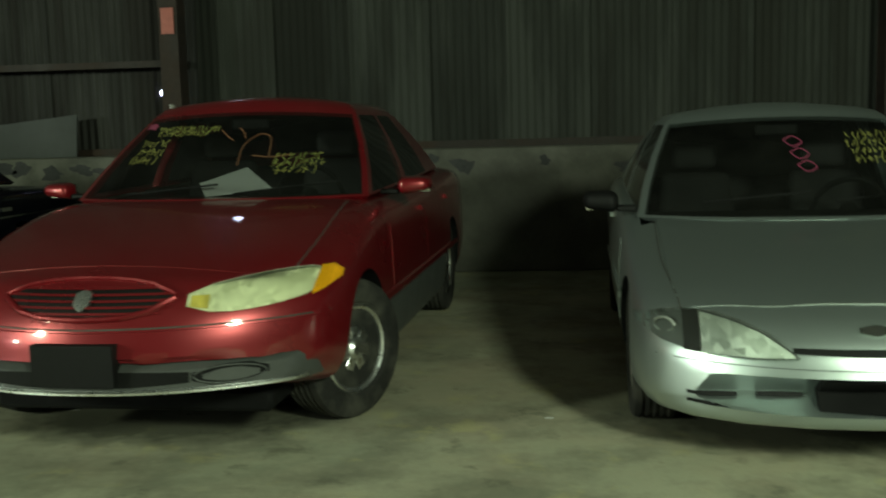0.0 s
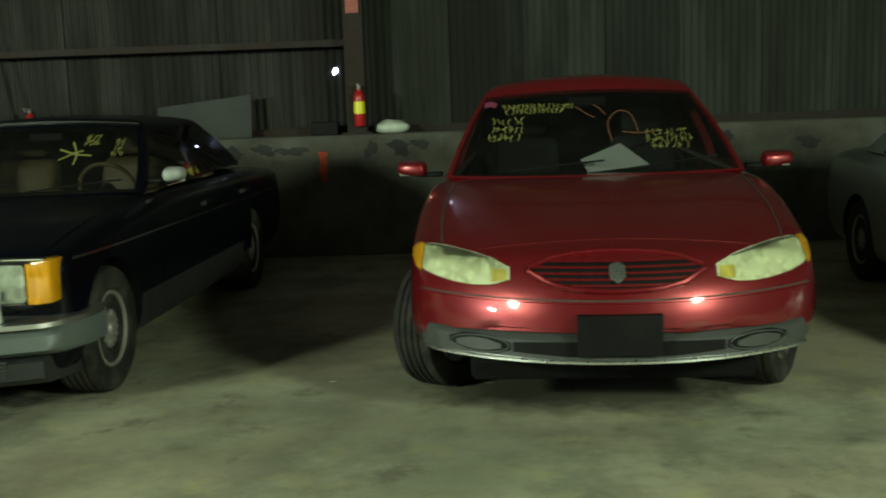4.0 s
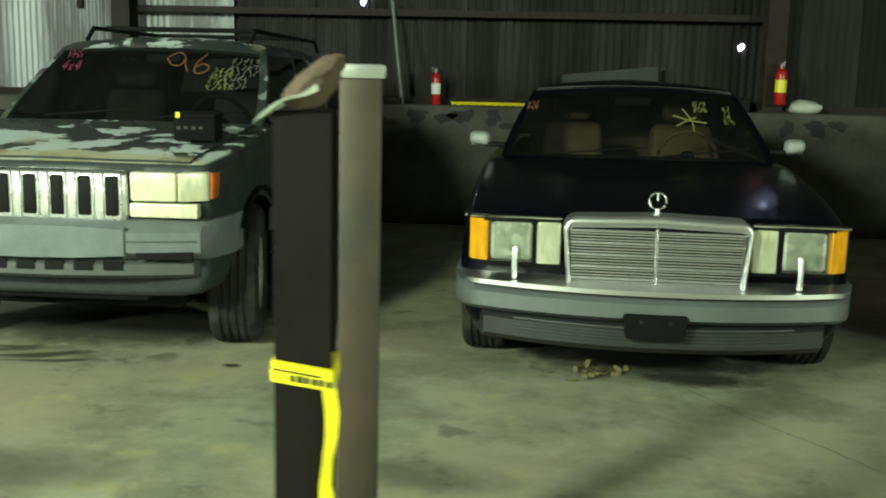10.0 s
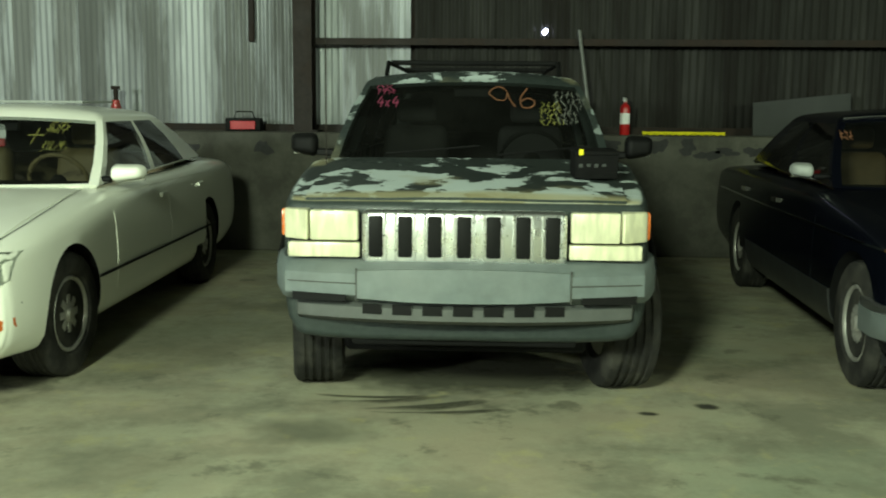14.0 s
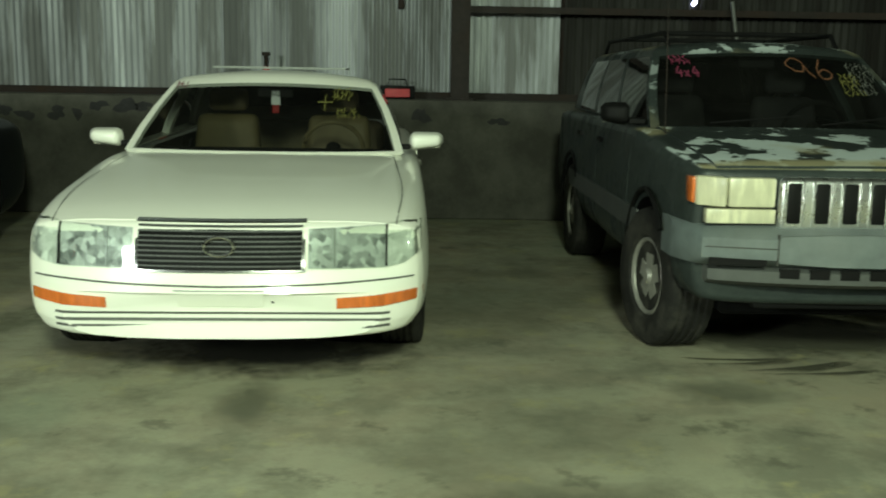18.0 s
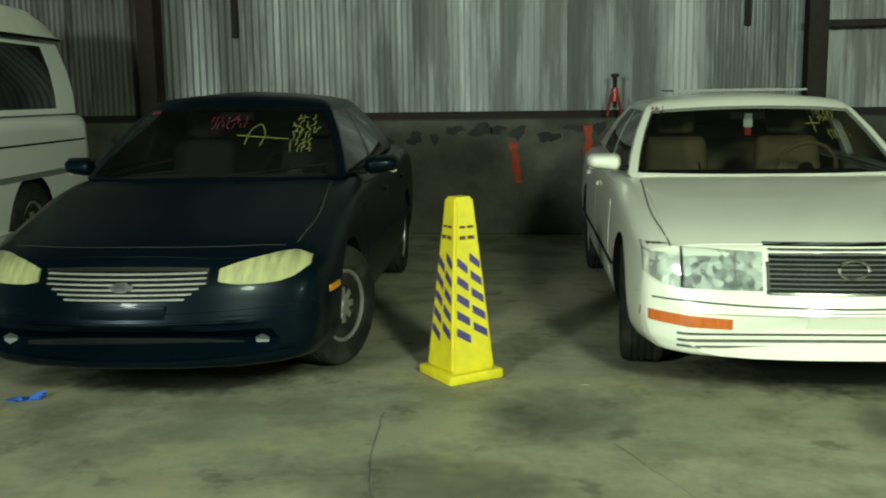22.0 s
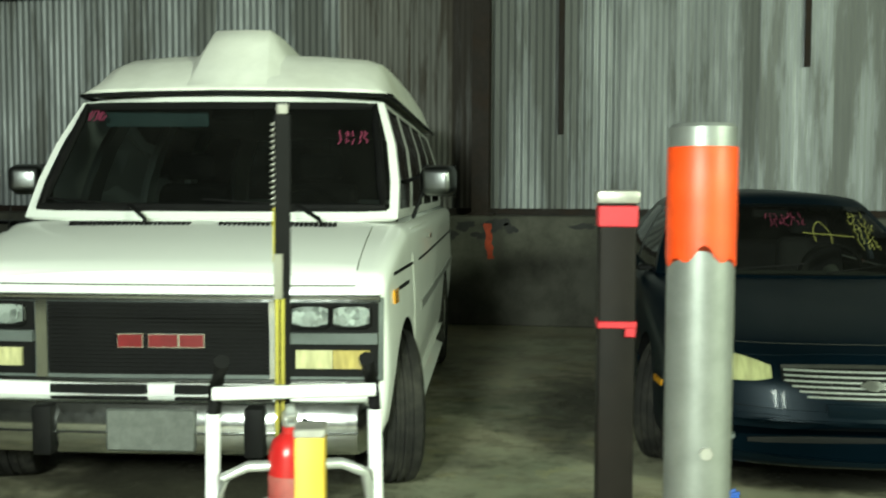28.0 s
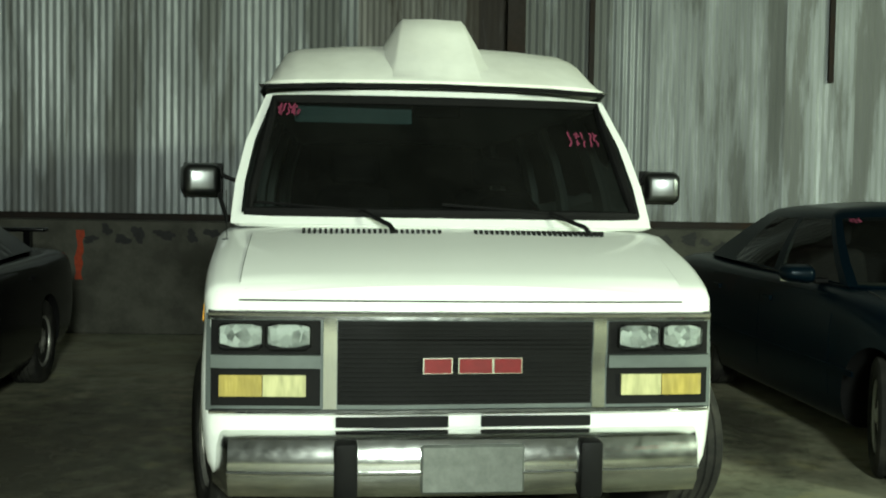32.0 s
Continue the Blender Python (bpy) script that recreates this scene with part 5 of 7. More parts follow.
# -- dark blue saloon --
c = Car("dark_blue_saloon", "dark blue older luxury saloon with chrome grille and bumper", at(-5.005, 5.74, -2.0),
        [(0.10, 0.80, 0.25, 0.625, 0.02), (0.115, 0.84, 0.23, 0.705, 0.02), (0.14, 0.87, 0.22, 0.753, 0.03), (0.20, 0.895, 0.21, 0.785, 0.035), (0.38, 0.905, 0.20, 0.822, 0.045), (0.70, 0.91, 0.20, 0.875, 0.05), (1.19, 0.91, 0.20, 0.93, 0.05), (1.54, 0.91, 0.20, 0.95, 0.04), (3.09, 0.91, 0.20, 0.96, 0.04), (3.99, 0.90, 0.22, 0.955, 0.05), (4.64, 0.88, 0.28, 0.91, 0.05), (4.77, 0.82, 0.38, 0.80, 0.03)],
        0.12, 0.962, P["navy"], ((0.67, 0.32), (3.59, 0.32)), 0.365, 1.58, 0.7)
c.cabin(1.34, 1.95, 3.24, 3.84, 0.79, 0.62, 0.945, 1.365, 0.045, 0.16, 0.99, doors=((0.03, 0.44), (0.48, 0.82)), wst=0.93)
c.body((1.49, 3.74, 0.76, 0.7))
c.wheel(0.67, 0.32, 0.205, "holes", M["dullalu"], 0.60)
c.wheel(3.59, 0.32, 0.205, "holes", M["dullalu"], 0.60)
c.top("hood", 0.76, [0.20, 0.20, 0.23], [1.34, 1.35, 1.41], P["navy"], wr=0.76)
part("windscreen_chrome", tube([tuple(c.glass_point(x, 1.365 - 0.03 * (x / 0.62) ** 2, 0.004)) for x in [-0.60 + 0.1 * i for i in range(13)]], 0.008, 6), M["chrome"], c.root)
# upright radiator grille
gr = part("grille", cube_bm(-0.358, 0.03, 0.495, 0.358, 0.10, 0.79, 0.004, 1), M["black"], c.root, "chrome radiator grille with fine bars")
def arch_frame(half_top, half_low, z0, z1, r, thick_top, thick, y0, y1, crown):
    """A radiator surround: rounded upper corners, sides that lean in, thin foot."""
    outer, inner = [], []
    for s in (1, -1):
        o, q = [(s * half_low, z0)], [(s * (half_low - thick), z0 + thick * 0.7)]
        for k in range(7):
            a = math.pi / 2 * k / 6
            o.append((s * (half_top - r + r * math.cos(a)), z1 - crown - r + r * math.sin(a)))
            ri = r * 0.35
            q.append((s * (half_top - thick - ri + ri * math.cos(a)), z1 - crown - thick_top - ri + ri * math.sin(a)))
        outer.append(o)
        inner.append(q)
    o = outer[0] + [(0.0, z1)] + outer[1][::-1]
    q = inner[0] + [(0.0, z1 - thick_top)] + inner[1][::-1]
    bm = bmesh.new()
    n = len(o)
    loops = [[bm.verts.new((x, y1, z)) for x, z in o]]
    for k in range(7):
        t = k / 6
        loops.append([bm.verts.new((a[0] * (1 - t) + b[0] * t, y0 + 0.020 - 0.024 * math.sin(math.pi * (0.1 + 0.8 * t)), a[1] * (1 - t) + b[1] * t)) for a, b in zip(o, q)])
    loops.append([bm.verts.new((x, y1, z)) for x, z in q])
    for a, b in zip(loops, loops[1:]):
        for i in range(n):
            j = (i + 1) % n
            bm.faces.new((a[i], a[j], b[j], b[i]))
    bmesh.ops.recalc_face_normals(bm, faces=bm.faces[:])
    return bm


part("grille_shell", arch_frame(0.395, 0.372, 0.487, 0.828, 0.055, 0.050, 0.020, -0.012, 0.14, 0.012), M["sheen"], gr)
part("grille_rib", cube_bm(-0.007, 0.005, 0.50, 0.007, 0.05, 0.77, 0.003, 1), M["bright"], gr)
for i in range(20):
    z = 0.512 + i * 0.0127
    th, yy = (0.0050, 0.008) if i % 4 == 3 else (0.0024, 0.014)
    for s in (1, -1):
        end = s * (0.352 + 0.021 * (z - 0.49) / 0.34)
        part("grille_bar", tube([(s * 0.009, yy + 0.006, z), (end, yy + 0.006, z)], 0.0062, 8) if i % 4 == 3 else cube_bm(s * 0.009, yy, z - th, s * (0.352 + 0.021 * (z - 0.49) / 0.34), yy + 0.02, z + th), M["sheen"], gr, smooth=i % 4 == 3)
# lamp units
for s in (1, -1):
    u = part("headlight", cube_bm(s * 0.398, 0.075, 0.575, s * 0.715, 0.14, 0.795, 0.012, 2), M["black"], c.root, "chrome framed headlight unit")
    part("reflector", cube_bm(s * 0.528, 0.062, 0.604, s * 0.709, 0.10, 0.771, 0.02, 3), M["facetpale"], u)
    part("main_lens", cube_bm(s * 0.525, 0.044, 0.60, s * 0.712, 0.049, 0.775, 0.002, 1), M["clear"], u)
    part("lens_rim", join(cube_bm(s * 0.512, 0.06, 0.59, s * 0.522, 0.11, 0.785), cube_bm(s * 0.512, 0.06, 0.775, s * 0.74, 0.11, 0.787), cube_bm(s * 0.512, 0.06, 0.588, s * 0.74, 0.11, 0.60)), M["black"], u)
    part("fog_lens", cube_bm(s * 0.405, 0.062, 0.59, s * 0.508, 0.10, 0.775, 0.01, 2), M["lampfog"], u)
    am = cube_bm(s * 0.716, 0.06, 0.595, s * 0.805, 0.20, 0.785, 0.012, 2)
    for v in am.verts:
        v.co.y += 0.9 * max(0, abs(v.co.x) - 0.74)
    part("turn_signal", am, M["amber"], u, "amber corner lamp")
    part("lamp_trim", cube_bm(s * 0.40, 0.055, 0.788, s * 0.80, 0.10, 0.80, 0.004, 1), M["chrome"], u)
    part("lamp_wiper", tube([(s * 0.60, 0.045, 0.665), (s * 0.60, 0.03, 0.60), (s * 0.60, 0.04, 0.53)], 0.012, 6), M["galvpipe"], u)


bp = bar(c, 0.875, 0.20, -0.10, 0.375, 0.50, 0.24, P["silverclad"], "bumper", "grey bumper with a chrome top", n=36)
bt = bar(c, 0.875, 0.20, -0.108, 0.492, 0.533, 0.23, M["sheen"], "bumper_chrome", n=36)
bt.parent = bp
bv = bar(c, 0.80, 0.20, -0.045, 0.235, 0.38, 0.20, P["navyclad"], "valance", "black lower valance with thin grey bars")
for i in range(5):
    z = 0.29 + 0.015 * i
    g = bar(c, 0.60, 0.106, -0.052, z, z + 0.003, 0.02, P["redclad"], "valance_bar", n=16, wrap=0)
    g.parent = bv
bk = cube_bm(-0.135, -0.122, 0.315, 0.135, -0.085, 0.425, 0.014, 2)
for v in bk.verts:
    v.co.x *= 1 - 2.2 * max(0.0, 0.375 - v.co.z)
nb = part("number_plate_bracket", bk, M["under"], c.root, "empty black plate bracket")
for x in (-0.06, 0.06):
    part("bolt", lathe([(0, -0.004), (0.008, -0.003), (0.008, 0.004), (0, 0.004)], 8, "y", Matrix.Translation((x, -0.124, 0.395))), M["rustbar"], nb)
# hood ornament: ring on a post, a plain shape
og = part("hood_ornament", tube([(0.036 * math.cos(a), 0.09, 0.882 + 0.036 * math.sin(a)) for a in [2 * math.pi * i / 24 for i in range(24)]], 0.004, 6, True), M["chrome"], c.root, "chrome ring ornament")
part("ornament_post", join(tube([(0, 0.09, 0.80), (0, 0.09, 0.85)], 0.010, 8), tube([(0, 0.09, 0.882), (0, 0.09, 0.916)], 0.004, 6)), M["chrome"], og)
# the whole front end stands a little wider and lower
for o in list(c.root.children):
    if o.name.split(".")[0] in ("grille", "headlight", "bumper", "valance", "number_plate_bracket", "hood_ornament"):
        o.matrix_basis = Matrix.Translation((0, 0, -0.066)) @ Matrix.Diagonal((1.05, 1, 1.05, 1))
c.doors((1.41, 2.49, 3.49), 0.34, 0.90, M["chrome"], None, 0.80)
c.sides("side_cladding", 1.05, 3.21, 0.22, 0.43, P["navyclad"], off=0.010, nu=14)
c.sides("belt_chrome", 0.3, 4.4, 0.735, 0.745, M["chrome"], off=0.008, deep=0.01, nu=20, nv=1)
c.mirrors(0.93, 1.63, 1.03, 0.13, 0.095, 0.10, P["greyclad"])
c.inside(M["tan"], M["dash"])
c.wipers(0.96)
c.scrawl([[(0.22, 1.20), (0.33, 1.17), (0.42, 1.16)], [(0.28, 1.24), (0.33, 1.17), (0.34, 1.11)], [(0.24, 1.14), (0.30, 1.17), (0.36, 1.19)]], M["chalk"], 0.009)
c.scribble(0.34, 1.27, 0.09, 0.06, M["chalk"], 21, 3, 0.007)
c.scribble(0.52, 1.24, 0.06, 0.10, M["chalk"], 22, 4, 0.007)
c.scribble(-0.66, 1.25, 0.07, 0.05, M["chalkorange"], 23, 2, 0.008)

# -- grey off-roader --
c = Car("grey_off_roader", "grey off-roader whose hood paint peels in pale patches", at(-7.81, 5.55, 0.8),
        [(0.10, 0.76, 0.40, 0.90, 0.01), (0.105, 0.785, 0.38, 0.955, 0.01), (0.14, 0.80, 0.36, 0.985, 0.02), (0.25, 0.82, 0.36, 1.005, 0.025), (0.6, 0.85, 0.36, 1.045, 0.03), (1.05, 0.865, 0.36, 1.10, 0.03), (1.25, 0.87, 0.36, 1.11, 0.03), (2.5, 0.87, 0.36, 1.12, 0.03), (4.1, 0.865, 0.38, 1.12, 0.03), (4.4, 0.84, 0.44, 1.08, 0.04)],
        0.10, 0.97, P["peel"], ((0.78, 0.36), (3.46, 0.36)), 0.41, 1.50, 0.6)
c.cabin(1.10, 1.78, 4.15, 4.32, 0.76, 0.63, 1.10, 1.565, 0.06, 0.16, 1.13, doors=((0.02, 0.30), (0.335, 0.60), (0.64, 0.90)), wst=0.93, side_glass=M["darkglass"])
c.body((1.28, 4.1, 0.74, 0.9))
c.wheel(0.78, 0.36, 0.235, "spoke5", M["dullalu"], 0.55, 10)
c.wheel(3.46, 0.36, 0.235, "spoke5", M["dullalu"], 0.55)
c.top("hood", 0.70, [0.135, 0.135, 0.17], [1.10, 1.11, 1.20], P["peel"], off=0.012, deep=0.03, wr=0.74)
gr = part("grille", cube_bm(-0.44, 0.055, 0.70, 0.44, 0.11, 0.945, 0.03, 3), M["bright"], c.root, "chrome grille with seven slots")
for i in range(7):
    x = -0.378 + i * 0.126
    part("slot", cube_bm(x - 0.034, 0.049, 0.738, x + 0.034, 0.07, 0.922, 0.012, 2), M["black"], gr)
    part("slot_frame", join(cube_bm(x - 0.046, 0.046, 0.73, x - 0.036, 0.07, 0.93, 0.003, 1), cube_bm(x + 0.036, 0.046, 0.73, x + 0.046, 0.07, 0.93, 0.003, 1)), M["bright"], gr)
for s in (1, -1):
    h = part("headlight", cube_bm(s * 0.455, 0.065, 0.808, s * 0.665, 0.13, 0.94, 0.012, 2), M["lampcream"], c.root, "yellowed headlight")
    b = cube_bm(s * 0.672, 0.068, 0.808, s * 0.79, 0.24, 0.94, 0.01, 2)
    for v in b.verts:
        v.co.y += 0.75 * max(0, abs(v.co.x) - 0.69)
    part("corner_lamp", b, M["lampcream"], h)
    b = cube_bm(s * 0.786, 0.165, 0.815, s * 0.806, 0.29, 0.934, 0.008, 2)
    part("side_marker", b, M["orange"], h)
    part("park_lamp", cube_bm(s * 0.45, 0.07, 0.735, s * 0.76, 0.13, 0.80, 0.008, 2), M["lampcream"], h)
bp = bar(c, 0.85, 0.13, -0.04, 0.545, 0.725, 0.24, P["jeepclad"], "bumper", "faded grey plastic bumper", n=44, wrap=0.5)
on_bar(c, 0.85, 0.13, -0.04, "bumper_centre", -0.45, 0.45, [0.572, 0.562, 0.560, 0.562, 0.572], [0.690, 0.702, 0.705, 0.702, 0.690], P["jeepclad"], 0.004, 0.03, nu=20, nv=3, parent=bp)
for s in (1, -1):
    on_bar(c, 0.85, 0.13, -0.04, "bumper_groove", s * 0.452, s * 0.76, 0.632, 0.637, P["seam"], 0.002, nu=10, nv=1, parent=bp)
    on_bar(c, 0.85, 0.13, -0.04, "bumper_groove", s * 0.452, s * 0.458, 0.56, 0.70, P["seam"], 0.002, nu=1, nv=4, parent=bp)
    on_bar(c, 0.85, 0.13, -0.04, "air_slot", s * 0.50, s * 0.74, [0.556, 0.552], [0.585, 0.588], M["black"], 0.003, nu=8, nv=1, parent=bp)
va = bar(c, 0.78, 0.13, -0.012, 0.455, 0.555, 0.16, P["greydark"], "valance", "dark grey lower valance with slots", n=30)
for i in range(7):
    x = -0.39 + 0.13 * i
    on_bar(c, 0.78, 0.13, -0.012, "valance_slot", x - 0.042, x + 0.042, 0.500, 0.542, M["black"], 0.004, nu=3, nv=1, parent=va)
part("skid_plate", cube_bm(-0.5, 0.15, 0.33, 0.5, 0.5, 0.40, 0.02, 2), M["under"], c.root)
c.doors((1.28, 2.35, 3.2), 0.48, 1.06, M["black"], (0.62, 0.12, P["jeepside"]), 0.98)
for y in (0.78, 3.46):
    for s in (1, -1):
        pts = [(s * 0.875, y + 0.45 * math.cos(a), 0.36 + 0.45 * math.sin(a)) for a in [math.radians(8 + 132 * i / 16) for i in range(17)]]
        part("arch_flare", tube(pts, 0.014, 8), M["black"], c.root)
for s in (1, -1):
    r = part("roof_rail", tube([(s * 0.52, 1.95, 1.58), (s * 0.52, 2.05, 1.655), (s * 0.53, 3.9, 1.665), (s * 0.53, 4.05, 1.58)], 0.014, 8), M["black"], c.root)
for y in (2.25, 3.3):
    part("roof_crossbar", tube([(-0.52, y, 1.664), (0.52, y, 1.664)], 0.016, 8), M["black"], c.root)
c.mirrors(0.93, 1.40, 1.17, 0.16, 0.13, 0.10, M["black"])
c.inside(M["greycloth"], M["dash"])
c.wipers(1.12)
part("aerial", tube([(-0.74, 1.0, 1.08), (-0.75, 1.05, 1.95)], 0.003, 6), M["rustbar"], c.root)
c.scrawl([[(0.14, 1.43), (0.10, 1.47), (0.15, 1.505), (0.20, 1.48), (0.19, 1.43), (0.14, 1.43)], [(0.20, 1.48), (0.22, 1.43), (0.25, 1.39)], [(0.32, 1.50), (0.28, 1.44), (0.29, 1.39), (0.34, 1.39), (0.36, 1.42), (0.32, 1.44), (0.28, 1.42)]], M["chalkorange"], 0.008, "chalk_writing", "orange chalk number 96")
c.scribble(-0.56, 1.50, 0.10, 0.05, M["chalkpink"], 31, 2, 0.008)
c.digits("4x4", -0.54, 1.385, 0.062, M["chalkpink"], 0.008, 0.0, "pink chalk writing 4x4")
c.scribble(0.38, 1.40, 0.14, 0.12, M["chalk"], 33, 4, 0.006)
c.scribble(0.46, 1.46, 0.18, 0.18, M["whitechalk"], 34, 5, 0.006)

# -- ivory saloon --
c = Car("ivory_saloon", "ivory white large saloon with slatted dark grille", at(-10.675, 5.33, 2.8),
        [(0.0, 0.68, 0.245, 0.44, 0.02), (0.02, 0.78, 0.24, 0.50, 0.02), (0.05, 0.84, 0.235, 0.62, 0.03), (0.075, 0.855, 0.235, 0.70, 0.03), (0.12, 0.87, 0.23, 0.735, 0.04), (0.3, 0.89, 0.22, 0.785, 0.06), (0.6, 0.905, 0.20, 0.835, 0.07), (1.0, 0.91, 0.20, 0.88, 0.07), (1.4, 0.91, 0.20, 0.92, 0.06), (1.8, 0.91, 0.20, 0.93, 0.05), (3.3, 0.91, 0.20, 0.95, 0.05), (4.3, 0.90, 0.22, 0.97, 0.06), (4.85, 0.86, 0.28, 0.93, 0.08), (4.98, 0.78, 0.38, 0.80, 0.05)],
        0.22, 0.955, P["ivory"], ((0.92, 0.32), (3.73, 0.32)), 0.36, 1.57, 0.9)
c.cabin(1.42, 2.10, 3.45, 4.10, 0.79, 0.62, 0.925, 1.335, 0.055, 0.20, 0.99, doors=((0.04, 0.43), (0.47, 0.80)))
c.body((1.56, 4.0, 0.76, 0.7))
c.wheel(0.92, 0.32, 0.205, "spoke8", M["dullalu"], 0.60, -4)
c.wheel(3.73, 0.32, 0.205, "spoke8", M["dullalu"], 0.60)
c.top("hood", 0.76, [0.13, 0.14, 0.22], [1.42, 1.44, 1.55], P["ivory"], wr=0.73)
for s in (1, -1):
    c.seam([(s * 0.745, 0.22), (s * 0.775, 0.7), (s * 0.735, 1.50)], 0.005)
gr = c.front("grille", -0.345, 0.345, 0.535, 0.735, M["black"], off=0.010, nu=12, nv=4, label="dark grille with thin slats")
for i in range(9):
    z = 0.553 + i * 0.0205
    c.front("grille_slat", -0.345, 0.345, z - 0.0030, z + 0.0030, P["greydark"], off=0.016, nu=10, nv=1, parent=gr)
c.front("grille_frame", -0.36, 0.36, 0.730, 0.742, M["chrome"], off=0.018, nu=12, nv=1, parent=gr)
c.front("grille_frame", -0.355, 0.355, 0.528, 0.537, M["dullchrome"], off=0.016, nu=12, nv=1, parent=gr)
for s in (1, -1):
    c.front("grille_frame", s * 0.343, s * 0.358, 0.53, 0.74, M["chrome"], off=0.016, nu=1, nv=2, parent=gr)
bd = part("badge", tube([(0.062 * math.cos(a), c.front_y(0, 0.64) - 0.026, 0.637 + 0.04 * math.sin(a)) for a in [2 * math.pi * i / 28 for i in range(28)]], 0.007, 6, True), M["chrome"], gr, "plain chrome oval badge")
for s in (1, -1):
    h = c.front("headlight", s * 0.37, s * 0.70, [0.54, 0.535], [0.705, 0.715], M["facet"], off=0.002, nu=8, label="clear headlight with chrome reflectors")
    k = c.front("corner_lamp", s * 0.705, s * 0.86, [0.535, 0.55, 0.60], [0.718, 0.725, 0.715], M["facetpale"], off=0.002, nu=6)
    c.front("reflector_edge", s * 0.478, s * 0.484, 0.545, 0.705, P["lampdark"], off=0.007, nu=1, nv=3, parent=h)
    c.front("lamp_divider", s * 0.698, s * 0.707, 0.54, 0.715, M["black"], off=0.014, nu=1, nv=3, parent=h)
    c.front("lens", s * 0.37, s * 0.70, [0.54, 0.535], [0.705, 0.715], M["clearlamp"], off=0.018, deep=0.004, nu=8, parent=h)
    c.front("corner_lens", s * 0.708, s * 0.86, [0.535, 0.55, 0.60], [0.718, 0.725, 0.715], M["clearlamp"], off=0.010, deep=0.006, nu=6, parent=k)
    c.front("indicator", s * 0.49, s * 0.87, [0.362, 0.367, 0.385], [0.408, 0.418, 0.432], M["orange"], off=0.008, nu=10, nv=2, label="orange bumper indicator")
c.front("bumper_strip", -0.88, 0.88, [0.485, 0.47, 0.465, 0.47, 0.485], [0.492, 0.477, 0.472, 0.477, 0.492], P["slotgrey"], off=0.005, nu=30, nv=1)
for z in (0.335, 0.305, 0.278):
    c.front("bumper_slot", -0.72, 0.72, z - 0.006, z + 0.005, P["slotgrey"], off=0.004, nu=34, nv=1)
c.front("plate_recess", -0.18, 0.18, 0.37, 0.45, P["ivory"], off=0.004, nu=6, nv=2)
c.front("recess_edge", -0.19, 0.19, 0.449, 0.453, P["greyclad"], off=0.005, nu=6, nv=1)
c.front("bolt_hole", 0.215, 0.225, 0.392, 0.402, M["black"], off=0.004, nu=1, nv=1)
c.doors((1.55, 2.65, 3.62), 0.34, 0.88, P["ivory"], (0.46, 0.012, M["black"]), 0.80)
c.mirrors(0.925, 1.72, 0.985, 0.20, 0.105, 0.11, P["ivory"])
c.inside(M["beige"], M["dash"])
c.wipers(0.93, (-0.4,), 0.0001)
part("sunroof_edge", tube([(-0.42, 2.42, 1.400), (0.42, 2.42, 1.400), (0.42, 3.0, 1.405), (-0.42, 3.0, 1.405)], 0.008, 6, True), P["greyclad"], c.root)
hang = part("hanging_tag", cube_bm(-0.025, 2.16, 1.17, 0.03, 2.165, 1.26, 0.003, 1), M["white"], c.root, "white and red tag at the mirror")
part("tag_tip", cube_bm(-0.018, 2.155, 1.12, 0.022, 2.16, 1.17, 0.004, 1), M["red"], hang)
c.scribble(0.36, 1.27, 0.14, 0.07, M["chalk"], 41, 3, 0.006)
c.scrawl([[(0.28, 1.20), (0.37, 1.20)], [(0.325, 1.24), (0.325, 1.15)]], M["chalk"], 0.006)
c.scribble(0.38, 1.15, 0.18, 0.05, M["chalk"], 42, 2, 0.006)
c.scribble(-0.60, 1.29, 0.08, 0.03, M["chalkpink"], 43, 1, 0.008)

# -- dark teal sedan --
c = Car("dark_teal_sedan", "dark teal blue sedan with yellowed oval headlights", at(-13.82, 5.03, 3.5),
        [(0.0, 0.66, 0.27, 0.42, 0.02), (0.02, 0.74, 0.23, 0.50, 0.03), (0.05, 0.79, 0.21, 0.60, 0.05), (0.12, 0.83, 0.20, 0.68, 0.06), (0.25, 0.855, 0.19, 0.735, 0.08), (0.5, 0.87, 0.18, 0.80, 0.10), (0.9, 0.875, 0.18, 0.88, 0.10), (1.3, 0.88, 0.18, 0.945, 0.08), (1.8, 0.88, 0.18, 0.96, 0.05), (3.2, 0.88, 0.18, 0.98, 0.05), (4.1, 0.87, 0.2, 1.02, 0.08), (4.65, 0.82, 0.28, 0.98, 0.1), (4.82, 0.72, 0.38, 0.80, 0.06)],
        0.30, 0.955, P["teal"], ((0.95, 0.315), (3.66, 0.315)), 0.355, 1.50)
c.cabin(1.25, 1.95, 3.25, 4.0, 0.76, 0.57, 0.945, 1.375, 0.06, 0.24, 1.0)
c.body((1.4, 3.9, 0.74, 0.7))
c.wheel(0.95, 0.315, 0.20, "spoke8", M["dullalu"], 0.60, -22)
c.wheel(3.66, 0.315, 0.20, "spoke8", M["dullalu"], 0.60)
c.top("hood", 0.74, [0.15, 0.17, 0.30], [1.25, 1.27, 1.40], P["teal"], wr=0.70)
# pale lines along the hood's edges paint in highlights on the dark body
for s in (1, -1):
    c.seam([(s * 0.70, 0.42), (s * 0.735, 0.8), (s * 0.70, 1.36)], 0.007, 0.006)
c.seam([(-0.66, 0.37), (-0.35, 0.26), (0.0, 0.225), (0.35, 0.26), (0.66, 0.37)], 0.007, 0.006)
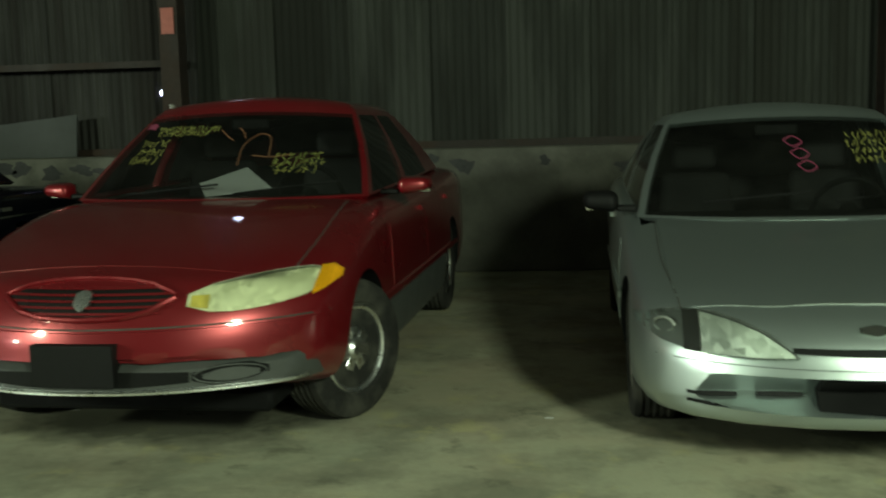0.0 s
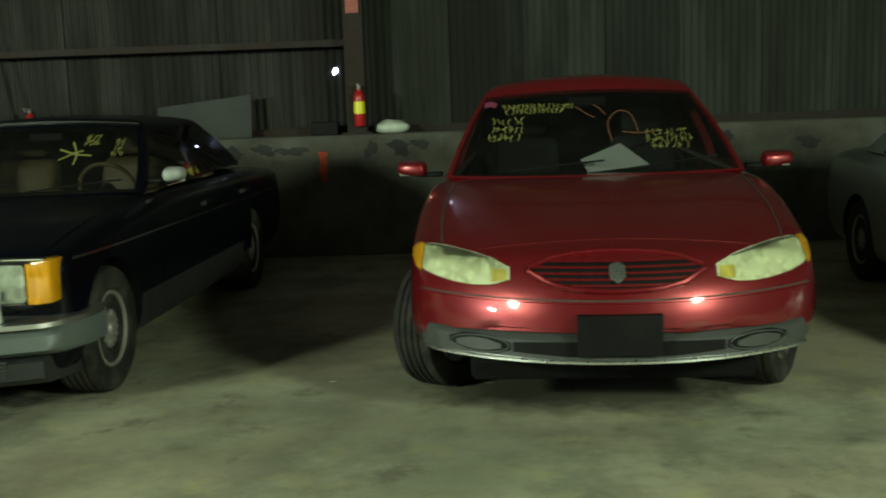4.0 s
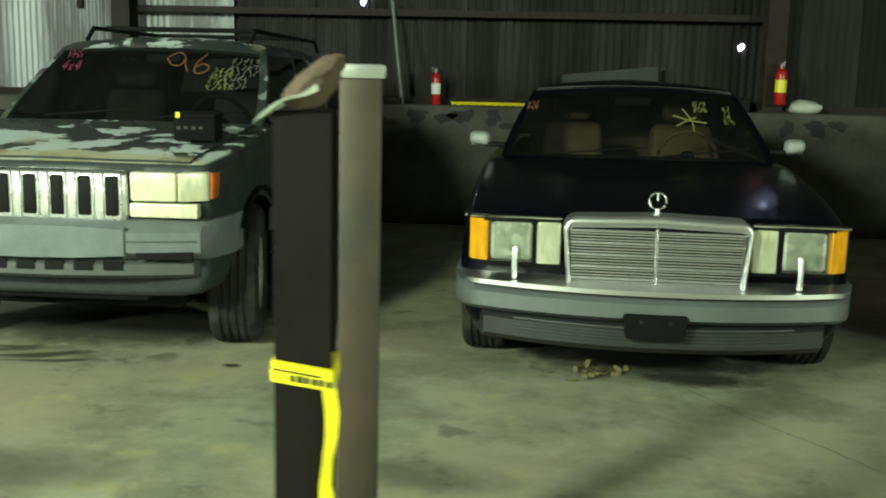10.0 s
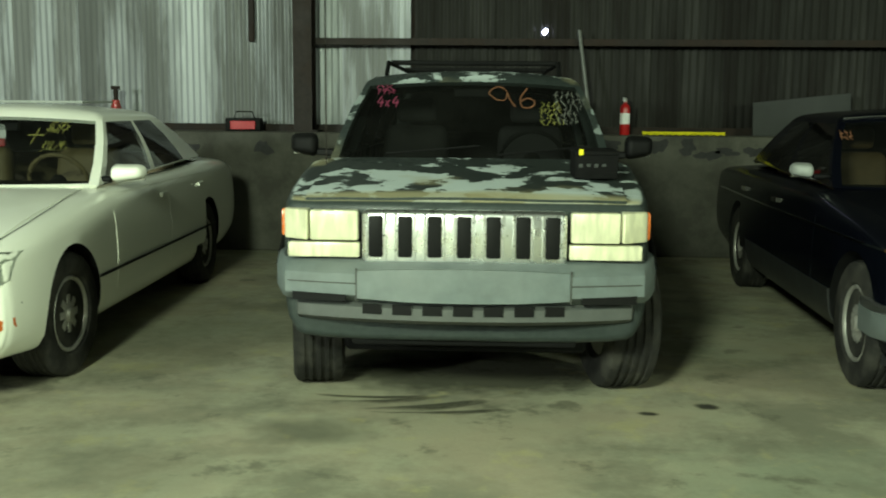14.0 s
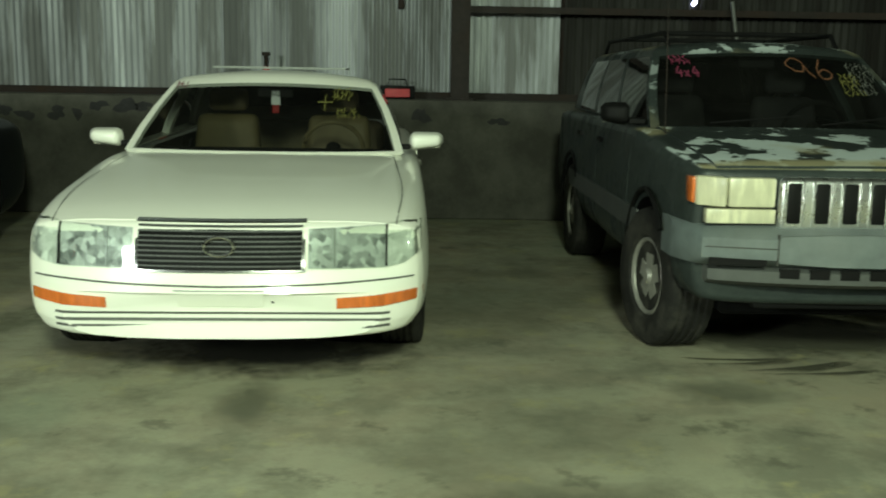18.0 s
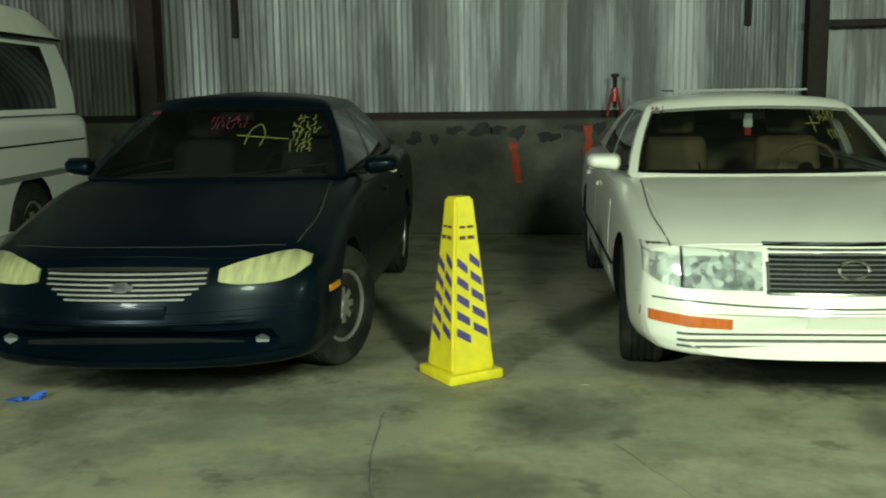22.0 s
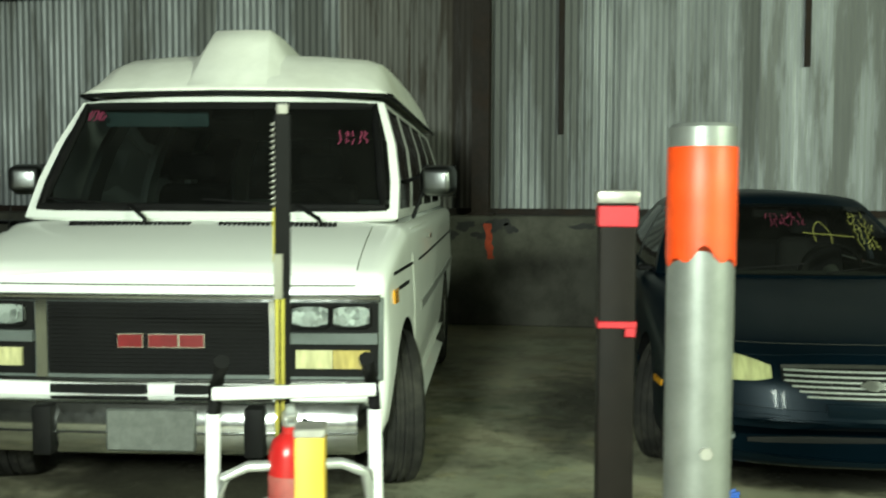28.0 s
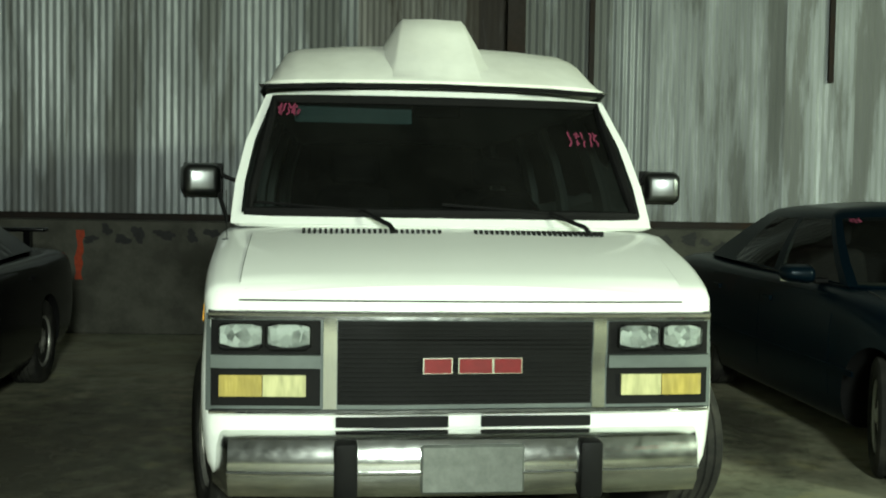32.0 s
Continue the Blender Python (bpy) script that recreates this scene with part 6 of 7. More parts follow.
c.front("bumper_skin", -0.84, 0.84, [0.385, 0.375, 0.372, 0.375, 0.385], [0.478, 0.468, 0.465, 0.468, 0.478], P["teal"], off=0.008, deep=0.03, nu=34, nv=5)
for s in (1, -1):
    c.front("headlight", s * 0.41, s * 0.78, [0.596, 0.583, 0.579, 0.578, 0.582, 0.598, 0.640], [0.648, 0.668, 0.682, 0.692, 0.700, 0.700, 0.672], M["lampyellow"], off=0.010, nu=20, label="yellowed oval headlight")
    c.front("fog_lamp", s * 0.555, s * 0.615, [0.315, 0.30, 0.315], [0.335, 0.35, 0.335], P["silverclad"], off=0.006, nu=6, nv=2)
gr = c.front("grille", -0.37, 0.37, [0.59, 0.545, 0.525, 0.515, 0.515, 0.515, 0.525, 0.545, 0.59], [0.64, 0.648, 0.65, 0.65, 0.65, 0.65, 0.65, 0.648, 0.64], M["black"], off=0.005, nu=20, nv=4, label="chrome barred grille")
for i in range(6):
    z = 0.528 + i * 0.0215
    w = 0.36 if i > 2 else 0.27 + 0.03 * i
    c.front("grille_bar", -w, w, z - 0.004, z + 0.003, P["greyclad"], off=0.013, nu=14, nv=1, parent=gr)
c.front("grille_chrome", -0.37, 0.37, [0.64, 0.648, 0.65, 0.648, 0.64], [0.655, 0.663, 0.665, 0.663, 0.655], M["chrome"], off=0.016, nu=16, nv=1, parent=gr)
c.front("badge", -0.055, 0.055, [0.58, 0.562, 0.562, 0.58], [0.59, 0.605, 0.605, 0.59], M["chrome"], off=0.024, nu=6, nv=2, label="plain chrome badge")
c.front("bumper_groove", -0.80, 0.80, [0.475, 0.46, 0.455, 0.46, 0.475], [0.482, 0.467, 0.462, 0.467, 0.482], M["black"], off=0.004, nu=24, nv=1)
for z in (0.43, 0.405):
    c.pair("bumper_rib", 0.34, 0.80, z, z + 0.012, P["teal"], off=0.012, nu=12, nv=1)
c.front("plate_panel", -0.19, 0.19, 0.405, 0.50, P["teal"], off=0.014, nu=6, nv=2, label="plate mount in body colour")
c.front("air_intake", -0.50, 0.50, [0.30, 0.292, 0.29, 0.292, 0.30], [0.318, 0.325, 0.325, 0.325, 0.318], M["black"], off=0.004, nu=14, nv=2)
c.front("lip", -0.72, 0.72, [0.25, 0.235, 0.23, 0.235, 0.25], [0.275, 0.26, 0.255, 0.26, 0.275], P["teal"], off=0.018, nu=24, nv=2)
c.sides("side_marker", 0.42, 0.58, 0.49, 0.52, M["amber"], off=0.006, nu=3, nv=1)
c.doors((1.45, 2.50, 3.45), 0.34, 0.90, P["teal"], (0.50, 0.03, P["teal"]), 0.80)
c.mirrors(0.93, 1.76, 0.99, 0.20, 0.115, 0.12, P["teal"])
c.inside(M["greycloth"], M["dashgreen"])
c.wipers(0.955)
c.scrawl([[(0.10, 1.18), (0.22, 1.17), (0.40, 1.155)], [(0.16, 1.13), (0.17, 1.20), (0.22, 1.24), (0.26, 1.18), (0.25, 1.12)]], M["chalk"], 0.006)
c.scribble(-0.10, 1.27, 0.26, 0.07, M["chalkpink"], 51, 2, 0.006)
c.scribble(0.40, 1.27, 0.15, 0.20, M["chalk"], 52, 6, 0.008)
c.scribble(-0.53, 1.31, 0.06, 0.02, M["chalkpink"], 53, 1, 0.012)

# -- black coupe beyond the van --
c = Car("black_sedan", "black unlit sedan with a small rear spoiler", at(-20.30, 4.55, 7.0),
        [(0.0, 0.62, 0.26, 0.42, 0.02), (0.02, 0.74, 0.22, 0.50, 0.03), (0.06, 0.80, 0.20, 0.58, 0.05), (0.15, 0.84, 0.19, 0.66, 0.06), (0.3, 0.86, 0.18, 0.72, 0.08), (0.6, 0.87, 0.18, 0.80, 0.09), (1.2, 0.875, 0.18, 0.90, 0.08), (1.8, 0.875, 0.18, 0.93, 0.05), (3.2, 0.875, 0.18, 0.96, 0.05), (4.2, 0.86, 0.2, 0.99, 0.07), (4.6, 0.8, 0.3, 0.94, 0.08), (4.72, 0.7, 0.4, 0.78, 0.05)],
        0.30, 0.95, P["black"], ((0.92, 0.31), (3.6, 0.31)), 0.35, 1.49)
c.cabin(1.22, 1.95, 3.0, 3.85, 0.75, 0.56, 0.915, 1.325, 0.05, 0.24, 0.98)
c.body((1.38, 3.7, 0.73, 0.65))
c.wheel(0.92, 0.31, 0.20, "spoke7", M["dullalu"], 0.60)
c.wheel(3.6, 0.31, 0.20, "spoke7", M["dullalu"], 0.60)
c.top("hood", 0.72, [0.18, 0.2, 0.32], [1.22, 1.24, 1.38], P["black"], wr=0.70)
c.pair("headlight", 0.36, 0.78, [0.56, 0.55, 0.58], [0.62, 0.65, 0.655], M["fog"], off=0.008, nu=10)
c.front("grille", -0.28, 0.28, 0.53, 0.60, M["black"], off=0.006, nu=8, nv=2)
c.front("air_intake", -0.48, 0.48, 0.28, 0.36, M["under"], off=0.004, nu=10, nv=2)
c.doors((1.42, 2.45, 3.4), 0.34, 0.88, P["black"])
c.mirrors(0.93, 1.60, 0.96, 0.19, 0.11, 0.11, P["black"])
c.inside(M["greycloth"], M["dash"])
b = cube_bm(-0.62, 4.42, 1.09, 0.62, 4.58, 1.125, 0.012, 2)
sp = part("rear_spoiler", b, P["black"], c.root)
for s in (1, -1):
    part("spoiler_foot", cube_bm(s * 0.45, 4.45, 0.96, s * 0.5, 4.55, 1.10), P["black"], sp)
c.scrawl([[(0.30, 1.14), (0.46, 1.14)], [(0.30, 1.09), (0.46, 1.09)], [(0.40, 1.19), (0.38, 1.04)]], M["chalk"], 0.007)
c.scribble(0.52, 1.13, 0.05, 0.08, M["chalk"], 61, 4, 0.006)

# -- white conversion van --
c = Car("white_van", "white conversion van with a raised fibreglass roof", at(-16.865, 4.50, 6.0) @ pose(0, 0, -0.087) @ Matrix.Scale(1.061, 4),
        [(0.09, 0.86, 0.40, 0.90, 0.01), (0.095, 0.90, 0.38, 1.00, 0.01), (0.12, 0.925, 0.36, 1.075, 0.02), (0.18, 0.94, 0.36, 1.115, 0.03), (0.4, 0.955, 0.36, 1.19, 0.04), (0.7, 0.965, 0.36, 1.265, 0.05), (0.85, 0.97, 0.36, 1.285, 0.05), (1.6, 0.985, 0.36, 1.29, 0.04), (4.6, 0.985, 0.36, 1.29, 0.04), (5.0, 0.97, 0.40, 1.28, 0.05), (5.1, 0.94, 0.45, 1.22, 0.04)],
        0.06, 0.975, P["white"], ((0.65, 0.435), (3.80, 0.435)), 0.405, 1.74, 0.5)
c.cabin(0.74, 1.22, 4.98, 5.06, 0.905, 0.79, 1.285, 1.90, 0.05, 0.10, 1.285, doors=((0.02, 0.155), (0.20, 0.385), (0.42, 0.60), (0.64, 0.90)), glass=M["vanglass"], side_glass=M["darkglass"], wsw=0.955, wst=0.955, belt=0.075, bulge=0.035)
c.body((0.95, 4.9, 0.92, 1.1))
c.wheel(0.65, 0.35, 0.235, "spoke5", M["dullalu"], 0.56, 15, 0.082)
c.wheel(3.80, 0.35, 0.235, "spoke5", M["dullalu"], 0.56, 0, 0.082)
c.top("hood", 0.80, [0.125, 0.125, 0.13], [0.70, 0.70, 0.73], P["white"], off=0.007, wr=0.80)
for s in (1, -1):
    c.seam([(s * 0.80, 0.13), (s * 0.80, 0.70)], 0.006, 0.004)
# vents and rubber round the windscreen
for x0, x1 in ((-0.60, -0.02), (0.10, 0.66)):
    n = int((x1 - x0) / 0.022)
    vs = join(*[cube_bm(x0 + i * 0.022, 0.635, 1.252, x0 + i * 0.022 + 0.011, 0.68, 1.2725) for i in range(n)])
    part("cowl_vent", vs, M["black"], c.root, smooth=False)
rim = [c.glass_point(x, z, 0.006) for x, z in [(-0.835 + 1.67 * i / 16, 1.335) for i in range(17)] + [(0.835 - 0.086 * i / 6, 1.335 + 0.51 * i / 6) for i in range(1, 7)] + [(0.749 - 1.498 * i / 14, 1.845) for i in range(1, 15)] + [(-0.749 - 0.086 * i / 6, 1.845 - 0.51 * i / 6) for i in range(1, 6)]]
part("windscreen_rubber", tube([tuple(p) for p in rim], 0.022, 8, True), M["black"], c.root)
c.slab("windscreen_header", [[tuple(c.glass_point(-0.70 + 1.40 * i / 20, z, 0.016)) for z in (1.858, 1.875, 1.893)] for i in range(21)], (0, -1, 0), P["white"], deep=0.012)
fr = c.front("front_bezel", -0.915, 0.915, 0.645, 0.985, P["silverclad"], off=0.012, nu=30, nv=6, label="grey front panel round lamps and grille", deep=0.05)
part("bezel_chrome", join(tube([(x, c.front_y(x, 0.99) - 0.02, 0.99) for x in [-0.90 + 0.06 * i for i in range(31)]], 0.011, 8), tube([(x, c.front_y(x, 0.645) - 0.02, 0.645) for x in [-0.90 + 0.06 * i for i in range(31)]], 0.009, 8)), M["chrome"], fr)
c.front("top_trim", -0.905, 0.905, 0.970, 1.0, M["chrome"], off=0.024, nu=30, nv=2, parent=fr)
gr = c.front("grille", -0.455, 0.455, 0.67, 0.965, M["black"], off=0.020, nu=10, nv=4, label="black grille with thin bars")
for i in range(17):
    z = 0.682 + i * 0.0168
    c.front("grille_bar", -0.45, 0.45, z - 0.0018, z + 0.0018, M["black"], off=0.028, nu=8, nv=1, parent=gr)
for s in (1, -1):
    c.front("grille_post", s * 0.458, s * 0.505, 0.655, 0.98, M["dullchrome"], off=0.026, nu=2, nv=4, parent=gr)
    h = c.front("lamp_recess", s * 0.515, s * 0.895, 0.665, 0.965, M["black"], off=0.017, nu=8, nv=4, label="dark grey lamp recess")
    for x in (0.625, 0.79):
        c.front("headlight", s * (x - 0.072), s * (x + 0.072), [0.885, 0.872, 0.872, 0.885], [0.942, 0.955, 0.955, 0.942], M["facet"], off=0.026, nu=6, nv=3, parent=h)
        c.front("lens", s * (x - 0.072), s * (x + 0.072), [0.885, 0.872, 0.872, 0.885], [0.942, 0.955, 0.955, 0.942], M["clearlamp"], off=0.040, deep=0.003, nu=6, nv=3, parent=h)
        part("headlight_rim", tube([(s * (x + a), c.front_y(s * (x + a), 0.9) - 0.036, z) for a, z in ((-0.076, 0.88), (-0.06, 0.868), (0.06, 0.868), (0.076, 0.88), (0.076, 0.946), (0.06, 0.958), (-0.06, 0.958), (-0.076, 0.946))], 0.004, 6, True), M["black"], h)
    c.front("lamp_bar", s * 0.515, s * 0.895, 0.80, 0.845, P["silverclad"], off=0.040, nu=6, nv=2, parent=h)
    c.front("fog_lamp", s * 0.565, s * 0.714, 0.70, 0.775, M["palefog"], off=0.034, nu=6, nv=3, parent=h)
    c.front("amber_lamp", s * 0.717, s * 0.865, 0.70, 0.775, M["amberfog"], off=0.034, nu=6, nv=3, parent=h)
M["darkchrome"] = chrome_like("dark_chrome", (0.13, 0.135, 0.135), 0.30)
M["emblem"] = plain("dull_red_enamel", (0.20, 0.008, 0.012), 0.3, 0, 0.25, 25, 0.03)
# maker's letters as plain red blocks
for x in (-0.105, 0.03, 0.145):
    w = 0.062 if x == 0.03 else 0.052
    b = c.front("emblem_block", x - w, x + w, 0.782, 0.838, M["chrome"], off=0.040, nu=2, nv=1, label="plain red emblem block")
    c.front("emblem_face", x - w + 0.004, x + w - 0.004, 0.785, 0.835, M["emblem"], off=0.048, nu=2, nv=1, parent=b)
for s in (1, -1):
    c.front("bumper_slot", s * 0.06, s * 0.46, 0.585, 0.62, M["black"], off=0.004, nu=6, nv=1)
bp = bar(c, 0.90, 0.05, -0.04, 0.365, 0.575, 0.14, M["dullchrome"], "bumper", "bright chrome bumper with black guards", wrap=0.5)
for s in (1, -1):
    part("bumper_guard", cube_bm(s * 0.385, -0.065, 0.365, s * 0.465, 0.03, 0.565, 0.012, 2), M["black"], bp)
part("number_plate_blank", cube_bm(-0.17, -0.052, 0.385, 0.19, -0.035, 0.555, 0.008, 1), P["lampdark"], bp)
part("bumper_line", tube([(0.9 * u, -0.045 + 0.05 * abs(u) ** 2.2, 0.455) for u in [-0.92 + 0.092 * i for i in range(21)]], 0.006, 6), M["chrome"], bp)
c.sides("side_marker", 0.30, 0.40, 0.94, 1.0, M["amber"], off=0.008, nu=2, nv=1)
c.sides("side_badge", 0.46, 0.78, 0.985, 1.0, M["black"], off=0.006, nu=3, nv=1)
c.sides("side_stripe", 0.15, 4.95, [1.06, 1.055, 1.055, 1.055], [1.075, 1.07, 1.07, 1.07], M["black"], off=0.003, deep=0.008, nu=26, nv=1)
c.sides("side_stripe", 1.3, 4.95, 0.80, 0.845, M["galvpipe"], off=0.006, deep=0.008, nu=22, nv=1)
c.sides("running_board", 1.28, 3.5, 0.28, 0.44, P["white"], off=0.03, deep=0.05, nu=16, nv=2)
c.doors((0.98, 2.02), 0.47, 1.24, M["chrome"], None, 1.16)
for s in (1, -1):
    b = cube_bm(-0.09, -0.07, -0.078, 0.09, 0.07, 0.078, 0.040, 4)
    for v in b.verts:
        if v.co.y < 0:
            v.co.z *= 0.9
            v.co.x *= 0.92
    b.transform(Matrix.Translation((s * 1.075, 1.22, 1.47)) @ Matrix.Rotation(radians(-s * 12), 4, "Z"))
    mi = part("door_mirror", b, M["darkchrome"], c.root, "dull chrome box mirror")
    part("mirror_edge", cube_bm(s * 0.985, 1.285, 1.39, s * 1.165, 1.296, 1.55, 0.004, 1), M["black"], mi)
for s in (1, -1):
    part("mirror_arm", tube([(s * 1.00, 1.22, 1.42), (s * 0.95, 1.17, 1.28)], 0.010, 8), M["black"], c.root)
    part("mirror_arm", tube([(s * 1.00, 1.24, 1.50), (s * 0.90, 1.26, 1.46)], 0.010, 8), M["black"], c.root)
c.inside(M["greycloth"], M["dashgreen"], seat_y=1.55, rear=False, dash_z=1.36)
c.front("hood_gap", -0.80, 0.80, 1.030, 1.036, P["seam"], off=0.003, nu=26, nv=1)
for x0, x1, tip in ((-0.23, -0.36, -0.80), (0.58, 0.44, -0.02)):
    a, b = c.glass_point(x1, 1.345, 0.035), c.glass_point(tip, 1.375, 0.02)
    wp = part("wiper", tube([tuple(a), tuple((a + b) / 2 + Vector((0, -0.01, 0))), tuple(b)], 0.007, 6), M["black"], c.root)
    part("wiper_arm", tube([(x0, 0.62, 1.262), (x0 - 0.02, 0.64, 1.29), tuple(a)], 0.010, 6), M["black"], wp)
part("sun_visor", cube_bm(-0.66, 1.25, 1.745, -0.12, 1.262, 1.83, 0.01, 2), plain("teal_visor", (0.62, 0.90, 0.90), 0.7, 0, 0.2, 20, 0.05), c.root, "pale teal sun visor")
part("aerial", tube([(-0.90, 0.66, 1.22), (-0.91, 0.72, 1.42)], 0.002, 6), M["black"], c.root)
part("aerial_base", lathe([(0, 0.03), (0.018, 0.025), (0.022, 0), (0, 0)], 12, "z", Matrix.Translation((-0.90, 0.655, 1.20))), M["black"], c.root)
tagged(c.scribble(-0.735, 1.81, 0.10, 0.05, M["chalkpink"], 71, 2, 0.012), kind="stuff")
tagged(c.scribble(0.575, 1.70, 0.15, 0.07, M["chalkpink"], 72, 2, 0.011), kind="stuff")
part("gutter", tube([(-0.825, 4.9, 1.905), (-0.825, 1.5, 1.905), (-0.79, 1.26, 1.905), (-0.5, 1.18, 1.91), (0, 1.16, 1.915), (0.5, 1.18, 1.91), (0.79, 1.26, 1.905), (0.825, 1.5, 1.905), (0.825, 4.9, 1.905)], 0.012, 6), M["black"], c.root)
# raised roof and its forward scoop


def shell_rows(name, rows, m, parent, label="", angle=34):
    bm = bmesh.new()
    vs = [[bm.verts.new(p) for p in row] for row in rows]
    for a, b in zip(vs, vs[1:]):
        for i in range(len(a) - 1):
            bm.faces.new((a[i], a[i + 1], b[i + 1], b[i]))
    bmesh.ops.remove_doubles(bm, verts=bm.verts[:], dist=1e-5)
    bmesh.ops.recalc_face_normals(bm, faces=bm.faces[:])
    ob = part(name, bm, m, parent, label)
    finish(ob.data, angle)
    return ob


ROOF_Z = 1.918
section = [(0.83, 0.0), (0.827, 0.03), (0.81, 0.14), (0.765, 0.62), (0.725, 0.88), (0.65, 0.97), (0.42, 1.02), (0.2, 1.05), (0.0, 1.06)]
rows = []
for y, h, k in ((1.165, 0.0, 1.0), (1.17, 0.02, 1.0), (1.21, 0.05, 1.0), (1.42, 0.17, 0.995), (1.58, 0.225, 0.99), (1.80, 0.25, 0.99), (2.4, 0.265, 0.99), (3.6, 0.265, 0.99), (4.5, 0.24, 0.99), (4.85, 0.14, 0.99), (5.0, 0.0, 0.99)):
    half = [(x * k, y + (0.14 * (x / 0.82) ** 3 if y < 2 else 0), ROOF_Z + max(h * f, 0.002)) for x, f in section]
    rows.append(half + [(-p[0], p[1], p[2]) for p in half[-2::-1]])
rr = shell_rows("raised_roof", rows, P["roofcream"], c.root, "weathered cream fibreglass raised roof")
rows = []
for y, z, wb2, wt2, zt in ((1.19, 0.03, 0.27, 0.20, 0.035), (1.25, 0.05, 0.27, 0.18, 0.09), (1.42, 0.12, 0.265, 0.15, 0.27), (1.52, 0.15, 0.26, 0.135, 0.36), (1.60, 0.17, 0.26, 0.135, 0.375), (1.9, 0.20, 0.26, 0.14, 0.37), (2.4, 0.21, 0.25, 0.15, 0.33), (3.0, 0.22, 0.22, 0.16, 0.27)):
    half = [(wb2, y, ROOF_Z + z), (wt2 + 0.02, y, ROOF_Z + zt - 0.02), (wt2, y, ROOF_Z + zt), (0.0, y, ROOF_Z + zt + 0.004)]
    rows.append(half + [(-p[0] * 1.08, p[1], p[2]) for p in half[-2::-1]])
shell_rows("roof_scoop", rows, P["roofcream"], rr, "", 50)

# ---- loose things ----


def square_post(name, label, x, y, w, h, m, cap_m, yaw):
    t = thing(name, label, "post", pose(x, y, 0, 0, 0, yaw))
    part("shaft", cube_bm(-w / 2, -w / 2, 0.0, w / 2, w / 2, h, 0.008, 2), m, t)
    part("base_plate", cube_bm(-w * 0.9, -w * 0.9, 0, w * 0.9, w * 0.9, 0.012), m, t)
    part("cap", cube_bm(-w / 2 - 0.008, -w / 2 - 0.008, h - 0.005, w / 2 + 0.008, w / 2 + 0.008, h + 0.03, 0.008, 2), cap_m, t)
    return t


square_post("grey_post", "worn grey square steel post with a pale cap", -6.0, 3.70, 0.10, 1.37, M["post"], M["galvpipe"], 8)
t = thing("dark_beam_post", "dark brown steel beam post with yellow tape", "post", pose(-5.983, 3.02, 0, 0, 0, 6))
part("shaft", join(cube_bm(-0.049, -0.06, 0, 0.049, -0.048, 1.31, 0.002, 1), cube_bm(-0.049, 0.048, 0, 0.049, 0.06, 1.31, 0.002, 1), cube_bm(-0.006, -0.05, 0, 0.006, 0.05, 1.31)), M["darkpost"], t)
part("base_plate", cube_bm(-0.10, -0.11, 0, 0.10, 0.11, 0.012), M["darkpost"], t)


def slanted(bm, slope, sag=0.0):
    for v in bm.verts:
        v.co.z += -slope * v.co.x - sag * math.cos(v.co.x * 26) + 0.0025 * noise.noise(v.co * 40)
    return bm


tp = part("tape", slanted(join(cube_bm(-0.054, -0.066, 0.858, 0.054, 0.066, 0.878, 0.003, 1), cube_bm(-0.055, -0.068, 0.838, 0.055, 0.067, 0.862, 0.003, 1)), 0.16), M["tapeyellow"], t, "yellow tape wound round the post")
tail = bmesh.new()
vs = [(tail.verts.new((0.034 + 0.006 * math.sin(i), -0.070 - 0.004 * math.cos(2 * i), 0.84 - 0.045 * i)), tail.verts.new((0.058 + 0.007 * math.sin(1.3 * i), -0.066, 0.84 - 0.045 * i))) for i in range(13)]
for a, b in zip(vs, vs[1:]):
    tail.faces.new((a[0], a[1], b[1], b[0]))
part("tape_tail", tail, M["tapeyellow"], tp)
for i in range(6):
    x = -0.020 + 0.0125 * i
    part("print_mark", slanted(cube_bm(x, -0.0705, 0.846, x + 0.006 + 0.002 * (i % 2), -0.0675, 0.857), 0.16), M["blackpaint"], tp, smooth=False)
part("fold_shadow", slanted(cube_bm(-0.050, -0.0692, 0.8605, 0.03, -0.0662, 0.8625), 0.16), M["blackpaint"], tp, smooth=False)
cp = thing("cap", "worn cap with brown crown and white peak on the beam post", "cap", pose(-5.985, 2.99, 1.31, 0, 0, 4))
bm = bmesh.new()
rows = []
for i in range(13):
    u = i / 12
    half = 0.008 + 0.052 * math.sin(math.pi * 0.5 * min(1, u * 1.25))
    row = []
    for j in range(9):
        v = -1 + j / 4
        row.append(bm.verts.new((-0.078 + 0.105 * u + 0.012 * v * v * u, half * v - 0.012, -0.022 + 0.075 * u ** 0.8 - 0.018 * v * v * u + 0.003 * math.sin(9 * u + 3 * v))))
    rows.append(row)
for a, b in zip(rows, rows[1:]):
    for j in range(8):
        bm.faces.new((a[j], a[j + 1], b[j + 1], b[j]))
bmesh.ops.solidify(bm, geom=bm.faces[:], thickness=0.004)
part("peak", bm, M["bag"], cp, "dirty white peak")
bm = bmesh.new()
bmesh.ops.create_icosphere(bm, subdivisions=4, radius=1.0)
for v in bm.verts:
    p = v.co.copy()
    k = 1 + 0.10 * noise.noise(p * 2.4) + 0.05 * noise.noise(p * 7)
    v.co = Vector((p.x * 0.048 * k + 0.018 + 0.030 * max(0, p.z), p.y * 0.055 * k - 0.005, 0.045 + p.z * 0.046 * k + 0.018 * p.x))
    v.co.z = max(v.co.z, 0.002)
